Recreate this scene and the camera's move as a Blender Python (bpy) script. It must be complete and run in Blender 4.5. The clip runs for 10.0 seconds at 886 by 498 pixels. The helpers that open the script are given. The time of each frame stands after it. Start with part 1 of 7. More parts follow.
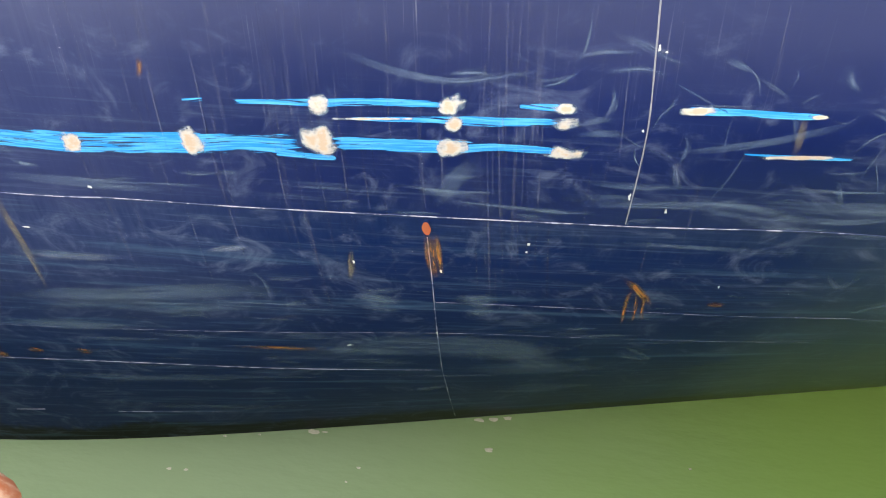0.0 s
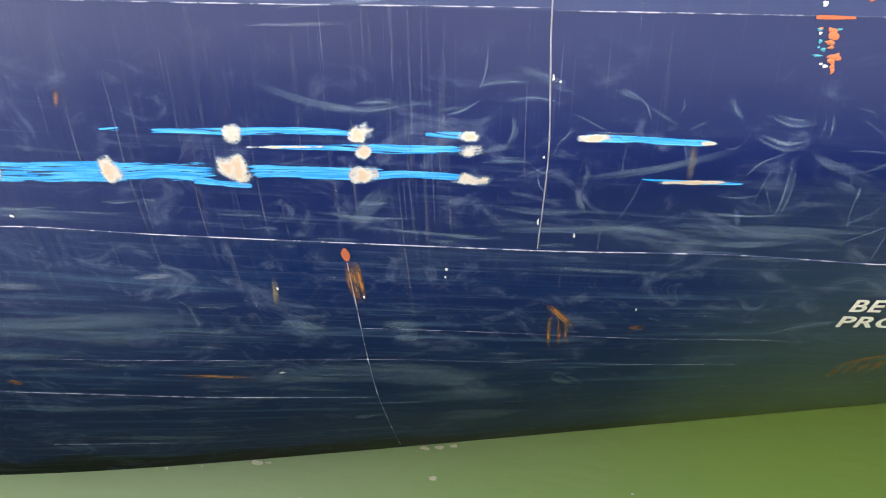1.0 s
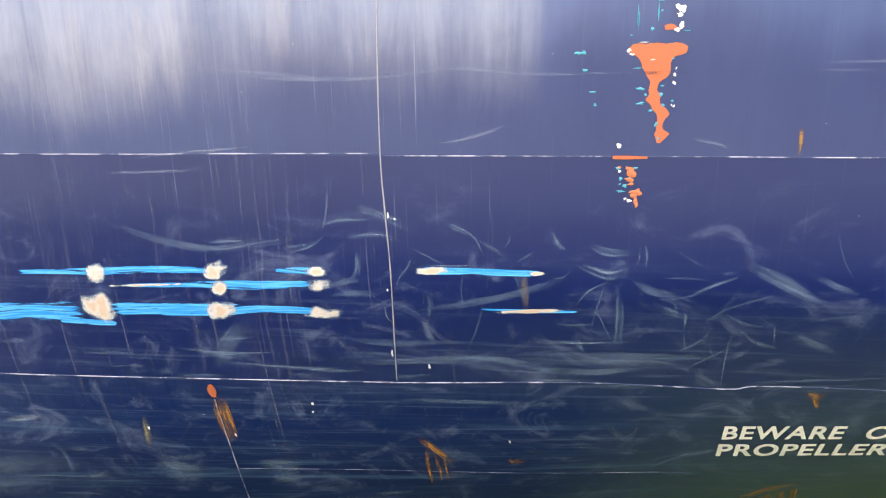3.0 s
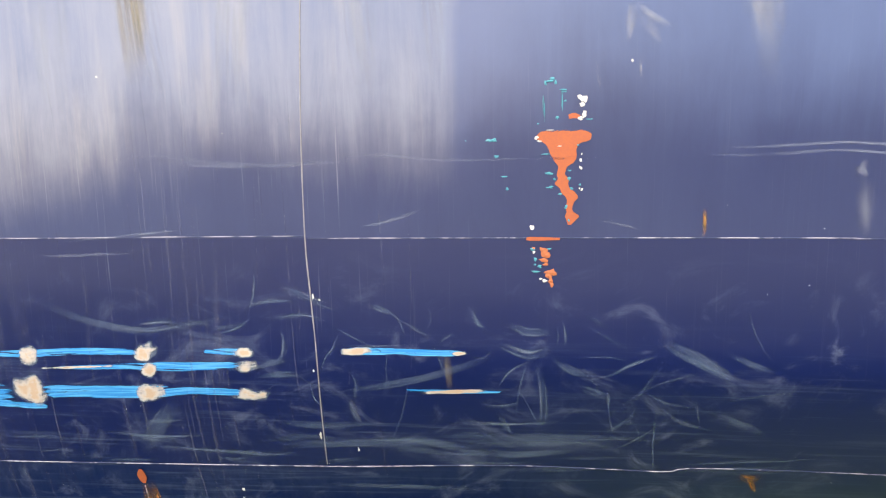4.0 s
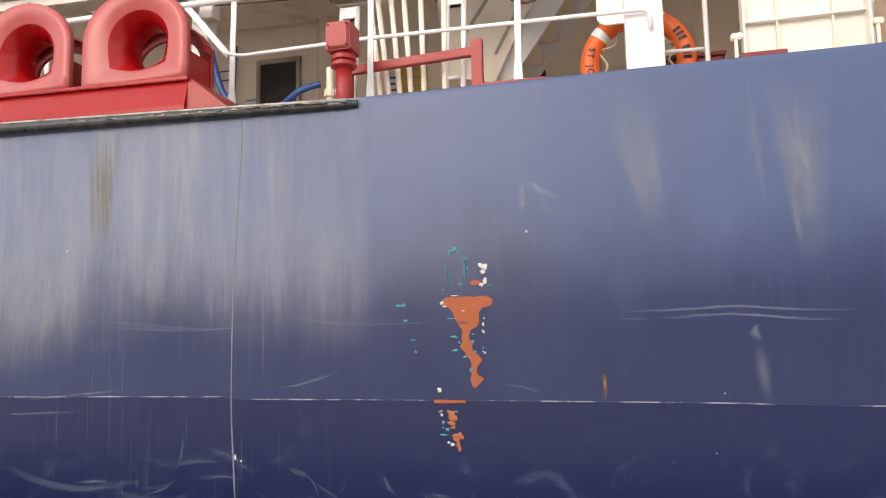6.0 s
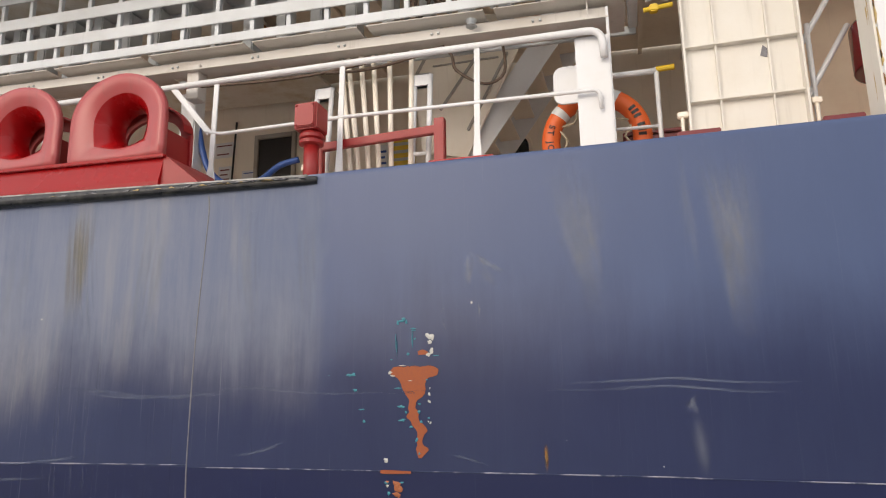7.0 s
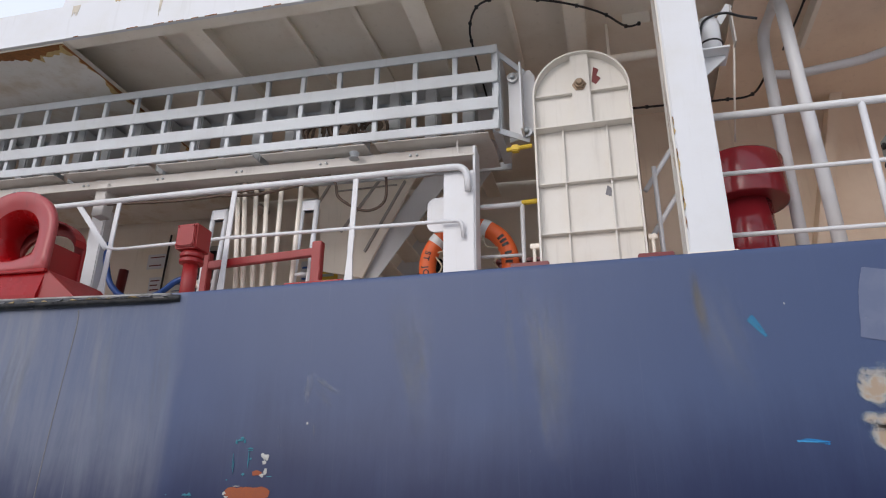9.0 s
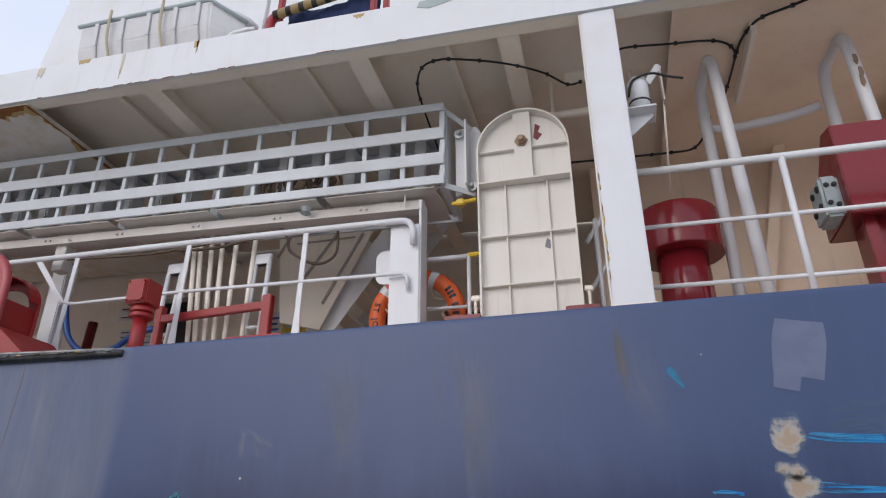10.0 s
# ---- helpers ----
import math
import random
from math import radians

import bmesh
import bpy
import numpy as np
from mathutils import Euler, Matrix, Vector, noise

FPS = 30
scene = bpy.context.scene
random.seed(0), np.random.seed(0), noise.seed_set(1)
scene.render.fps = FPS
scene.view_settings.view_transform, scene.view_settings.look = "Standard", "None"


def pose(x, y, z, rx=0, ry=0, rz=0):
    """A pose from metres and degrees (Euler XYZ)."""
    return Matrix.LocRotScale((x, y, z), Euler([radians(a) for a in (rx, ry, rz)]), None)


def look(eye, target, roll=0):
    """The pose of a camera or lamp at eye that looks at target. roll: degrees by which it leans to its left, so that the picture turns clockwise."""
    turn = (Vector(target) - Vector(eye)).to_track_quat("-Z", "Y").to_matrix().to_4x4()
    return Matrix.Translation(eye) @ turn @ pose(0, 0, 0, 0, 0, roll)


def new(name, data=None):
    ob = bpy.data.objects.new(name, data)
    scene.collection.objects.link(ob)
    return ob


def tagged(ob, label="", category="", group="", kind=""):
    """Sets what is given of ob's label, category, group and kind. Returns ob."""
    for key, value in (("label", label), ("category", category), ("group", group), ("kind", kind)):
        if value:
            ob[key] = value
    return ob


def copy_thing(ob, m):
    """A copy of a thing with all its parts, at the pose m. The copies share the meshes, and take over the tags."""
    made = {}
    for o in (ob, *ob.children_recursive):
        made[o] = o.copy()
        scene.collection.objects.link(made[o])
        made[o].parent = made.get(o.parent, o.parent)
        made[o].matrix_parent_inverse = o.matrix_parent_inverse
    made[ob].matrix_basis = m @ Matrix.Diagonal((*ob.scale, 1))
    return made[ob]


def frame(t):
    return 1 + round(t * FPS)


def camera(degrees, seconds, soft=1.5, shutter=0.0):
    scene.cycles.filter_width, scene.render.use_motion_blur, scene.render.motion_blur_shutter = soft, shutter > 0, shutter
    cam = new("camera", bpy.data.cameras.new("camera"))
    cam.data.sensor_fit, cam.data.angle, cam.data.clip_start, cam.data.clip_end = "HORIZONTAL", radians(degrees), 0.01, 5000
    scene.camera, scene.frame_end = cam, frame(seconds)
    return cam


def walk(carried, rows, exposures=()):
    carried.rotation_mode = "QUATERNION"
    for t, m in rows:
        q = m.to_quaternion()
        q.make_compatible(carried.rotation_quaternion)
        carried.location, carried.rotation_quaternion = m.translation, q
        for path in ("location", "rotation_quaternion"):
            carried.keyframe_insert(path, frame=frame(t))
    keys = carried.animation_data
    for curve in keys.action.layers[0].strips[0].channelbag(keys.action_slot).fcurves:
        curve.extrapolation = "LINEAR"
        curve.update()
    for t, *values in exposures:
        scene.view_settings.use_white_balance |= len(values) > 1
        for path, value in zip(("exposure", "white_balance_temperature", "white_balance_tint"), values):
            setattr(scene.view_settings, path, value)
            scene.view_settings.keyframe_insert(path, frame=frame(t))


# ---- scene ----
cam = camera(67.1, 10.0, 1.1)
METRES, EYE, TILT, LEAN, TURN = 4.5, 5.5, -30.0, 0.3, 11.0
ROWS = [
    (0.0, 0.0, 0.0, 0.0, 0.0, 0.0, -0.0),
    (0.5, 0.0493, -0.0077, -0.0037, -0.77, 1.04, 0.31),
    (1.0, 0.0989, -0.0157, -0.0084, -1.41, 2.61, 0.52),
    (1.5, 0.1488, -0.0233, -0.0126, -1.73, 4.88, 0.79),
    (2.0, 0.1993, -0.031, -0.0175, -1.85, 7.88, 1.13),
    (2.5, 0.2455, -0.0389, -0.0218, -1.82, 11.08, 1.44),
    (4.0, 0.3963, -0.0658, -0.0365, -1.7, 21.57, 1.93),
    (4.5, 0.4464, -0.0745, -0.039, -1.01, 24.88, 1.69),
    (5.0, 0.4937, -0.083, -0.048, 0.01, 28.68, 1.11),
    (5.5, 0.5437, -0.0911, -0.0543, 1.58, 32.37, 0.19),
    (7.0, 0.6894, -0.1177, -0.0693, 4.36, 41.37, -1.94),
    (7.5, 0.7429, -0.1269, -0.0734, 4.26, 43.98, -2.43),
    (8.0, 0.792, -0.1354, -0.0769, 3.72, 46.33, -2.62),
    (8.5, 0.8409, -0.143, -0.0794, 3.01, 48.63, -2.53),
    (9.0, 0.8893, -0.1496, -0.0824, 2.53, 50.96, -2.26),
    (9.5, 0.9363, -0.1588, -0.0857, 2.47, 53.06, -1.99),
    (10.0, 0.9809, -0.1683, -0.0904, 2.82, 54.88, -1.83),
]

EXPOSURES = [
    (0.0, 2.06, 6650, 9.5), (2.5, 2.06, 6750, 12), (4.5, 1.62, 7250, 14), (5.5, 1.25, 7250, 14), (7.0, 0.52, 7100, 13),
    (7.5, 0.42, 6900, 13), (8.5, 0.22, 6350, 14), (10.0, -0.04, 6100, 15),
]
walk(cam, [(t, pose(0, 0, EYE, TILT, LEAN, TURN) @ pose(METRES * x, METRES * y, METRES * z, 90 + pitch, roll, yaw)) for t, x, y, z, yaw, pitch, roll in ROWS], EXPOSURES)

# ---- sky and sun ----
world = bpy.data.worlds.new("overcast_sky")
scene.world = world
world.use_nodes = True
wn = world.node_tree.nodes
sky = wn.new("ShaderNodeTexSky")
sky.sky_type, sky.sun_disc = "NISHITA", False
sky.sun_elevation, sky.sun_rotation = radians(21), radians(200)
sky.air_density, sky.dust_density, sky.ozone_density = 1.0, 6.0, 1.5
wl = world.node_tree.links
wn["Background"].inputs["Strength"].default_value = 0.12
wl.new(sky.outputs["Color"], wn["Background"].inputs["Color"])
# a layer of bright cloud covers most of the sky
cloud = wn.new("ShaderNodeBackground")
cloud.inputs["Strength"].default_value = 1.18
puff = wn.new("ShaderNodeTexNoise")
puff.inputs["Scale"].default_value, puff.inputs["Detail"].default_value = 2.5, 6.0
tone = wn.new("ShaderNodeValToRGB")
tone.color_ramp.elements[0].position, tone.color_ramp.elements[1].position = 0.3, 0.75
tone.color_ramp.elements[0].color, tone.color_ramp.elements[1].color = (0.72, 0.80, 0.92, 1), (0.96, 0.98, 1.0, 1)
wl.new(puff.outputs["Fac"], tone.inputs[0])
wl.new(tone.outputs[0], cloud.inputs["Color"])
veil = wn.new("ShaderNodeMixShader")
veil.inputs[0].default_value = 0.8
wl.new(wn["Background"].outputs[0], veil.inputs[1])
wl.new(cloud.outputs[0], veil.inputs[2])
wl.new(veil.outputs[0], wn["World Output"].inputs["Surface"])
sun = new("sun", bpy.data.lights.new("sun", "SUN"))
sun.data.energy, sun.data.angle, sun.data.color = 0.7, radians(35), (1.0, 0.96, 0.9)
sun.matrix_world = look((-6, -15, 12.8), (1, 4, 5))


# ---- materials ----
def mat(name):
    m = bpy.data.materials.new(name)
    m.use_nodes = True
    return m, m.node_tree.nodes, m.node_tree.links, m.node_tree.nodes["Principled BSDF"]


def ramp(n, l, fac, stops):
    r = n.new("ShaderNodeValToRGB")
    els = r.color_ramp.elements
    while len(els) < len(stops):
        els.new(0.5)
    for e, (p, c) in zip(els, stops):
        e.position = p
        e.color = (*c, 1) if isinstance(c, tuple) else (c, c, c, 1)
    l.new(fac, r.inputs[0])
    return r.outputs[0]


def noise_tex(n, l, scale=(1, 1, 1), size=5.0, detail=6.0, rough=0.6, coord="Object", shift=(0, 0, 0), warp=0.0):
    tc = n.new("ShaderNodeTexCoord")
    mp = n.new("ShaderNodeMapping")
    mp.inputs["Scale"].default_value = scale
    mp.inputs["Location"].default_value = shift
    t = n.new("ShaderNodeTexNoise")
    t.inputs["Scale"].default_value, t.inputs["Detail"].default_value, t.inputs["Roughness"].default_value = size, detail, rough
    t.inputs["Distortion"].default_value = warp
    l.new(tc.outputs[coord], mp.inputs[0])
    l.new(mp.outputs[0], t.inputs["Vector"])
    return t.outputs["Fac"]


def mix(n, l, fac, a, b):
    m = n.new("ShaderNodeMix")
    m.data_type = "RGBA"
    for i, v in ((0, fac), (6, a), (7, b)):
        if isinstance(v, (int, float)):
            m.inputs[i].default_value = v
        elif isinstance(v, tuple):
            m.inputs[i].default_value = (*v, 1)
        else:
            l.new(v, m.inputs[i])
    return m.outputs[2]


def calc(n, l, op, a, b=0.0, c=0.0):
    m = n.new("ShaderNodeMath")
    m.operation = op
    for i, v in enumerate((a, b, c)):
        if isinstance(v, (int, float)):
            m.inputs[i].default_value = v
        else:
            l.new(v, m.inputs[i])
    return m.outputs[0]


def smooth(n, l, v, lo, hi):
    m = n.new("ShaderNodeMapRange")
    m.interpolation_type = "SMOOTHSTEP"
    m.inputs["From Min"].default_value, m.inputs["From Max"].default_value = lo, hi
    l.new(v, m.inputs["Value"])
    return m.outputs["Result"]


def bump(n, l, b, height, strength=0.2, dist=0.01):
    k = n.new("ShaderNodeBump")
    k.inputs["Strength"].default_value, k.inputs["Distance"].default_value = strength, dist
    l.new(height, k.inputs["Height"])
    l.new(k.outputs[0], b.inputs["Normal"])


def paint(name, colour, worn, rough=0.45, amount=0.5, size=6.0, metal=0.0, rust=0.0, spec=0.5):
    """Ship's paint: grain, patches of wear, drips and a little rust."""
    m, n, l, b = mat(name)
    big = noise_tex(n, l, size=size * 0.35, detail=8)
    drip = noise_tex(n, l, scale=(9, 9, 0.7), size=2.0, detail=5)
    col = mix(n, l, calc(n, l, "MULTIPLY", smooth(n, l, big, 0.42, 0.75), amount), colour, worn)
    col = mix(n, l, calc(n, l, "MULTIPLY", smooth(n, l, drip, 0.55, 0.8), amount * 0.5), col, tuple(c * 0.62 for c in worn))
    if rust:
        spots = noise_tex(n, l, size=size * 1.8, detail=10, rough=0.75, shift=(4, 9, 2))
        col = mix(n, l, smooth(n, l, spots, 0.74 - rust * 0.1, 0.80 - rust * 0.1), col, (0.22, 0.085, 0.025))
    l.new(col, b.inputs["Base Color"])
    grain = noise_tex(n, l, size=60, detail=3)
    l.new(ramp(n, l, big, [(0.3, rough * 0.85), (0.7, min(1.0, rough * 1.25))]), b.inputs["Roughness"])
    b.inputs["Metallic"].default_value = metal
    b.inputs["Specular IOR Level"].default_value = spec
    bump(n, l, b, grain, 0.12, 0.004)
    return m


def hull_paint():
    m, n, l, b = mat("navy_hull_paint")
    tc = n.new("ShaderNodeTexCoord")
    sep = n.new("ShaderNodeSeparateXYZ")
    l.new(tc.outputs["Object"], sep.inputs[0])
    x, z = sep.outputs["X"], sep.outputs["Z"]
    cloud = noise_tex(n, l, size=0.9, detail=6)
    fine = noise_tex(n, l, scale=(1, 1, 3), size=9, detail=8)
    streak = noise_tex(n, l, scale=(9, 9, 0.35), size=2.2, detail=7, rough=0.65)
    streak_fine = noise_tex(n, l, scale=(34, 34, 0.5), size=2.0, detail=4, rough=0.6)
    wide = noise_tex(n, l, scale=(1.9, 1.9, 0.35), size=2.0, detail=7, rough=0.7, shift=(5, 5, 1), warp=0.5)
    rub = noise_tex(n, l, scale=(0.35, 0.35, 12), size=2.5, detail=8, rough=0.7)
    # weathering of the upper strakes: chalked paint that runs down in streaks, sky reflection painted in
    zz = calc(n, l, "ADD", z, calc(n, l, "MULTIPLY", calc(n, l, "SUBTRACT", streak, 0.5), 0.17))
    zz = calc(n, l, "ADD", zz, calc(n, l, "MULTIPLY", calc(n, l, "SUBTRACT", wide, 0.5), 0.32))
    zz = calc(n, l, "ADD", zz, calc(n, l, "MULTIPLY", calc(n, l, "SUBTRACT", cloud, 0.5), 0.55))
    ragged = calc(n, l, "ADD", x, calc(n, l, "MULTIPLY", calc(n, l, "SUBTRACT", cloud, 0.5), 0.16))
    aft = smooth(n, l, ragged, 1.37, 1.21)
    za = calc(n, l, "ADD", zz, calc(n, l, "MULTIPLY", smooth(n, l, x, -0.3, -1.3), 0.22))
    near = calc(n, l, "MULTIPLY", aft, smooth(n, l, za, 5.24, 6.10))
    chalk_sky = calc(n, l, "MULTIPLY", smooth(n, l, zz, 5.42, 6.22), calc(n, l, "MULTIPLY_ADD", aft, 0.10, 0.35))
    col = mix(n, l, cloud, (0.0034, 0.0088, 0.050), (0.0060, 0.0128, 0.068))
    # lower strakes tinted teal: reflection on the down-facing plating, put into the base colour
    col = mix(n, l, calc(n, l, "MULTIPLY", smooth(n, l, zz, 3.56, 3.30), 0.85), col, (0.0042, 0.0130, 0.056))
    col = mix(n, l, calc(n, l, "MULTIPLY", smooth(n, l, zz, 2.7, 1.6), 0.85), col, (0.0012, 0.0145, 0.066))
    # near-black at the waterline: wet plating together with a painted shadow line
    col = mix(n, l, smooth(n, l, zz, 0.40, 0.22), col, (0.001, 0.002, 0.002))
    # the strake above the seam is a little paler: the plating bend's shading as colour
    bend_tone = calc(n, l, "MULTIPLY", smooth(n, l, z, 4.985, 5.003), calc(n, l, "ADD", calc(n, l, "MULTIPLY_ADD", wide, 0.13, 0.02), calc(n, l, "MULTIPLY", smooth(n, l, x, 1.4, -1.0), 0.06)))
    col = mix(n, l, bend_tone, col, (0.125, 0.170, 0.300))
    # paler towards the stern: sky reflected by the hull's curve, mixed into the colour
    col = mix(n, l, calc(n, l, "MULTIPLY", calc(n, l, "MULTIPLY", smooth(n, l, x, -1.2, -3.6), smooth(n, l, z, 1.2, 2.8)), calc(n, l, "MULTIPLY_ADD", streak, 0.15, 0.02)), col, (0.15, 0.17, 0.26))
    # this pale blue puts the sky mirrored in the upper side into the colour
    col = mix(n, l, chalk_sky, col, (0.110, 0.175, 0.345))
    mottle = smooth(n, l, calc(n, l, "MULTIPLY_ADD", streak, 0.18, calc(n, l, "MULTIPLY_ADD", wide, 0.5, calc(n, l, "MULTIPLY", cloud, 0.32))), 0.36, 0.64)
    col = mix(n, l, calc(n, l, "MULTIPLY", near, calc(n, l, "MULTIPLY_ADD", mottle, 0.20, 0.20)), col, (0.365, 0.365, 0.365))
    col = mix(n, l, calc(n, l, "MULTIPLY", calc(n, l, "MULTIPLY", near, smooth(n, l, noise_tex(n, l, scale=(2.6, 2.6, 0.3), size=2.0, detail=6, rough=0.6, shift=(2, 7, 4)), 0.5, 0.72)), 0.20), col, (0.40, 0.37, 0.31))
    col = mix(n, l, calc(n, l, "MULTIPLY", calc(n, l, "MULTIPLY", smooth(n, l, streak_fine, 0.56, 0.75), smooth(n, l, streak, 0.42, 0.66)), calc(n, l, "MULTIPLY", smooth(n, l, zz, 3.4, 5.2), calc(n, l, "MULTIPLY_ADD", smooth(n, l, x, 1.4, 0.6), 0.26, 0.08))), col, (0.32, 0.33, 0.36))
    col = mix(n, l, calc(n, l, "MULTIPLY", calc(n, l, "MULTIPLY", smooth(n, l, rub, 0.52, 0.74), smooth(n, l, z, 4.6, 4.0)), 0.14), col, (0.22, 0.30, 0.38))
    haze = noise_tex(n, l, scale=(0.8, 0.8, 1.3), size=2.4, detail=9, rough=0.68, shift=(3, 1, 7), warp=1.6)
    band = calc(n, l, "MULTIPLY", smooth(n, l, z, 5.0, 4.3), smooth(n, l, haze, 0.50, 0.78))
    col = mix(n, l, calc(n, l, "MULTIPLY", band, 0.36), col, (0.16, 0.20, 0.29))
    sweep = noise_tex(n, l, scale=(0.22, 0.22, 5.0), size=2.0, detail=9, rough=0.72, shift=(8, 2, 3), warp=0.4)
    low = calc(n, l, "MULTIPLY", smooth(n, l, z, 3.5, 2.6), smooth(n, l, sweep, 0.50, 0.72))
    col = mix(n, l, calc(n, l, "MULTIPLY", low, 0.34), col, (0.10, 0.19, 0.28))
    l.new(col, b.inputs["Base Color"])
    r = calc(n, l, "MULTIPLY_ADD", fine, 0.03, 0.27)
    r = calc(n, l, "ADD", r, calc(n, l, "MULTIPLY", calc(n, l, "ADD", chalk_sky, near), 0.35))
    l.new(r, b.inputs["Roughness"])
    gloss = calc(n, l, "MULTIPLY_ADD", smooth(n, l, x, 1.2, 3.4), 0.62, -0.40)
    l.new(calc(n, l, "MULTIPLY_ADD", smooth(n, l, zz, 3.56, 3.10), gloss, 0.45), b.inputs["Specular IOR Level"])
    dents = noise_tex(n, l, scale=(0.6, 0.6, 1), size=0.9, detail=3)
    bump(n, l, b, dents, 0.25, 0.04)
    return m


def decal(name, colour, colour2, strength, lo, hi, stretch=(3, 9), edge=0.35, rough=0.6, ends=0.12, spec=0.3, soft=False, gain=1.0):
    """A coat that lies on the plating with a broken edge; its own coordinates run along and across it."""
    m, n, l, b = mat(name)
    uv = n.new("ShaderNodeUVMap")
    uv.uv_map = "along"
    fr = n.new("ShaderNodeUVMap")
    fr.uv_map = "part_of"
    su, sf = n.new("ShaderNodeSeparateXYZ"), n.new("ShaderNodeSeparateXYZ")
    l.new(uv.outputs[0], su.inputs[0])
    l.new(fr.outputs[0], sf.inputs[0])
    info = n.new("ShaderNodeObjectInfo")
    comb = n.new("ShaderNodeCombineXYZ")
    l.new(calc(n, l, "MULTIPLY", su.outputs[0], stretch[0]), comb.inputs[0])
    l.new(calc(n, l, "MULTIPLY", su.outputs[1], stretch[1]), comb.inputs[1])
    l.new(calc(n, l, "MULTIPLY", info.outputs["Random"], 50.0), comb.inputs[2])
    t = n.new("ShaderNodeTexNoise")
    t.inputs["Scale"].default_value, t.inputs["Detail"].default_value, t.inputs["Roughness"].default_value = 1.0, 7.0, 0.65
    l.new(comb.outputs[0], t.inputs["Vector"])
    v = sf.outputs[1]
    across = calc(n, l, "MULTIPLY", calc(n, l, "MULTIPLY", v, calc(n, l, "SUBTRACT", 1.0, v)), 4.0)
    body = smooth(n, l, across, 0.0, max(0.02, edge))
    u = sf.outputs[0]
    tip = calc(n, l, "MULTIPLY", smooth(n, l, u, 0.0, ends), smooth(n, l, u, 1.0, 1.0 - ends))
    cover = calc(n, l, "MULTIPLY", body, tip)
    field = calc(n, l, "ADD", calc(n, l, "MULTIPLY_ADD", t.outputs["Fac"], gain, 0.5 - 0.5 * gain), calc(n, l, "MULTIPLY", calc(n, l, "SUBTRACT", cover, 1.0), 0.5))
    alpha = calc(n, l, "MULTIPLY", smooth(n, l, field, lo, hi), strength)
    if soft:
        alpha = calc(n, l, "MULTIPLY", calc(n, l, "MULTIPLY", cover, smooth(n, l, t.outputs["Fac"], lo, hi)), strength)
    t2 = n.new("ShaderNodeTexNoise")
    t2.inputs["Scale"].default_value, t2.inputs["Detail"].default_value = 2.3, 6.0
    l.new(comb.outputs[0], t2.inputs["Vector"])
    l.new(mix(n, l, smooth(n, l, t2.outputs["Fac"], 0.4, 0.62), colour, colour2), b.inputs["Base Color"])
    l.new(alpha, b.inputs["Alpha"])
    b.inputs["Roughness"].default_value = rough
    b.inputs["Specular IOR Level"].default_value = spec
    return m


def water_mat():
    m, n, l, b = mat("green_harbour_water")
    cloud = noise_tex(n, l, size=0.35, detail=4)
    tc = n.new("ShaderNodeTexCoord")
    sep = n.new("ShaderNodeSeparateXYZ")
    l.new(tc.outputs["Object"], sep.inputs[0])
    # paler off the stern: the overcast sky's reflection put into the water's colour
    sky_sheen = smooth(n, l, calc(n, l, "MULTIPLY_ADD", cloud, 3.0, sep.outputs["X"]), 5.2, -2.0)
    l.new(mix(n, l, sky_sheen, (0.19, 0.285, 0.062), (0.25, 0.31, 0.165)), b.inputs["Base Color"])
    b.inputs["Roughness"].default_value = 0.09
    b.inputs["IOR"].default_value = 1.33
    w1 = noise_tex(n, l, scale=(1, 2.2, 1), size=1.3, detail=4)
    w2 = noise_tex(n, l, size=9, detail=3)
    bump(n, l, b, calc(n, l, "ADD", w1, calc(n, l, "MULTIPLY", w2, 0.1)), 0.22, 0.08)
    return m


def plain(name, colour, rough=0.5, metal=0.0, var=0.25, size=12):
    m, n, l, b = mat(name)
    t = noise_tex(n, l, size=size, detail=6)
    l.new(mix(n, l, t, tuple(c * (1 - var) for c in colour), tuple(min(1, c * (1 + var)) for c in colour)), b.inputs["Base Color"])
    b.inputs["Roughness"].default_value, b.inputs["Metallic"].default_value = rough, metal
    bump(n, l, b, noise_tex(n, l, size=size * 6, detail=3), 0.1, 0.003)
    return m


def worn_weld():
    """A bead whose paint is rubbed through in dashes."""
    m, n, l, b = mat("rubbed_weld_bead")
    dash = noise_tex(n, l, size=5.5, detail=5, rough=0.6)
    l.new(mix(n, l, smooth(n, l, dash, 0.44, 0.56), (0.02, 0.03, 0.08), (0.29, 0.28, 0.35)), b.inputs["Base Color"])
    b.inputs["Roughness"].default_value = 0.5
    return m


HULL = hull_paint()
WATER = water_mat()
PANELPAINT = paint("warm_white_panel_paint", (0.73, 0.70, 0.64), (0.64, 0.58, 0.49), 0.45, 0.5, rust=0.3)
WHITE = paint("white_ship_paint", (0.71, 0.72, 0.735), (0.62, 0.60, 0.54), 0.4, 0.35, rust=0.25)
CREAM = paint("cream_ship_paint", (0.87, 0.80, 0.69), (0.74, 0.64, 0.50), 0.45, 0.5, rust=0.15)
BEIGE = paint("beige_deckhouse_paint", (0.88, 0.73, 0.57), (0.72, 0.55, 0.41), 0.5, 0.5)
ALU = paint("grey_aluminium", (0.55, 0.58, 0.60), (0.47, 0.47, 0.46), 0.45, 0.5, metal=0.08)
ALUD = paint("dull_grey_ladder_steel", (0.60, 0.57, 0.53), (0.48, 0.43, 0.37), 0.5, 0.6, metal=0.0, rust=0.25)
RED = paint("faded_red_paint", (0.29, 0.012, 0.013), (0.26, 0.034, 0.030), 0.42, 0.8, size=9)
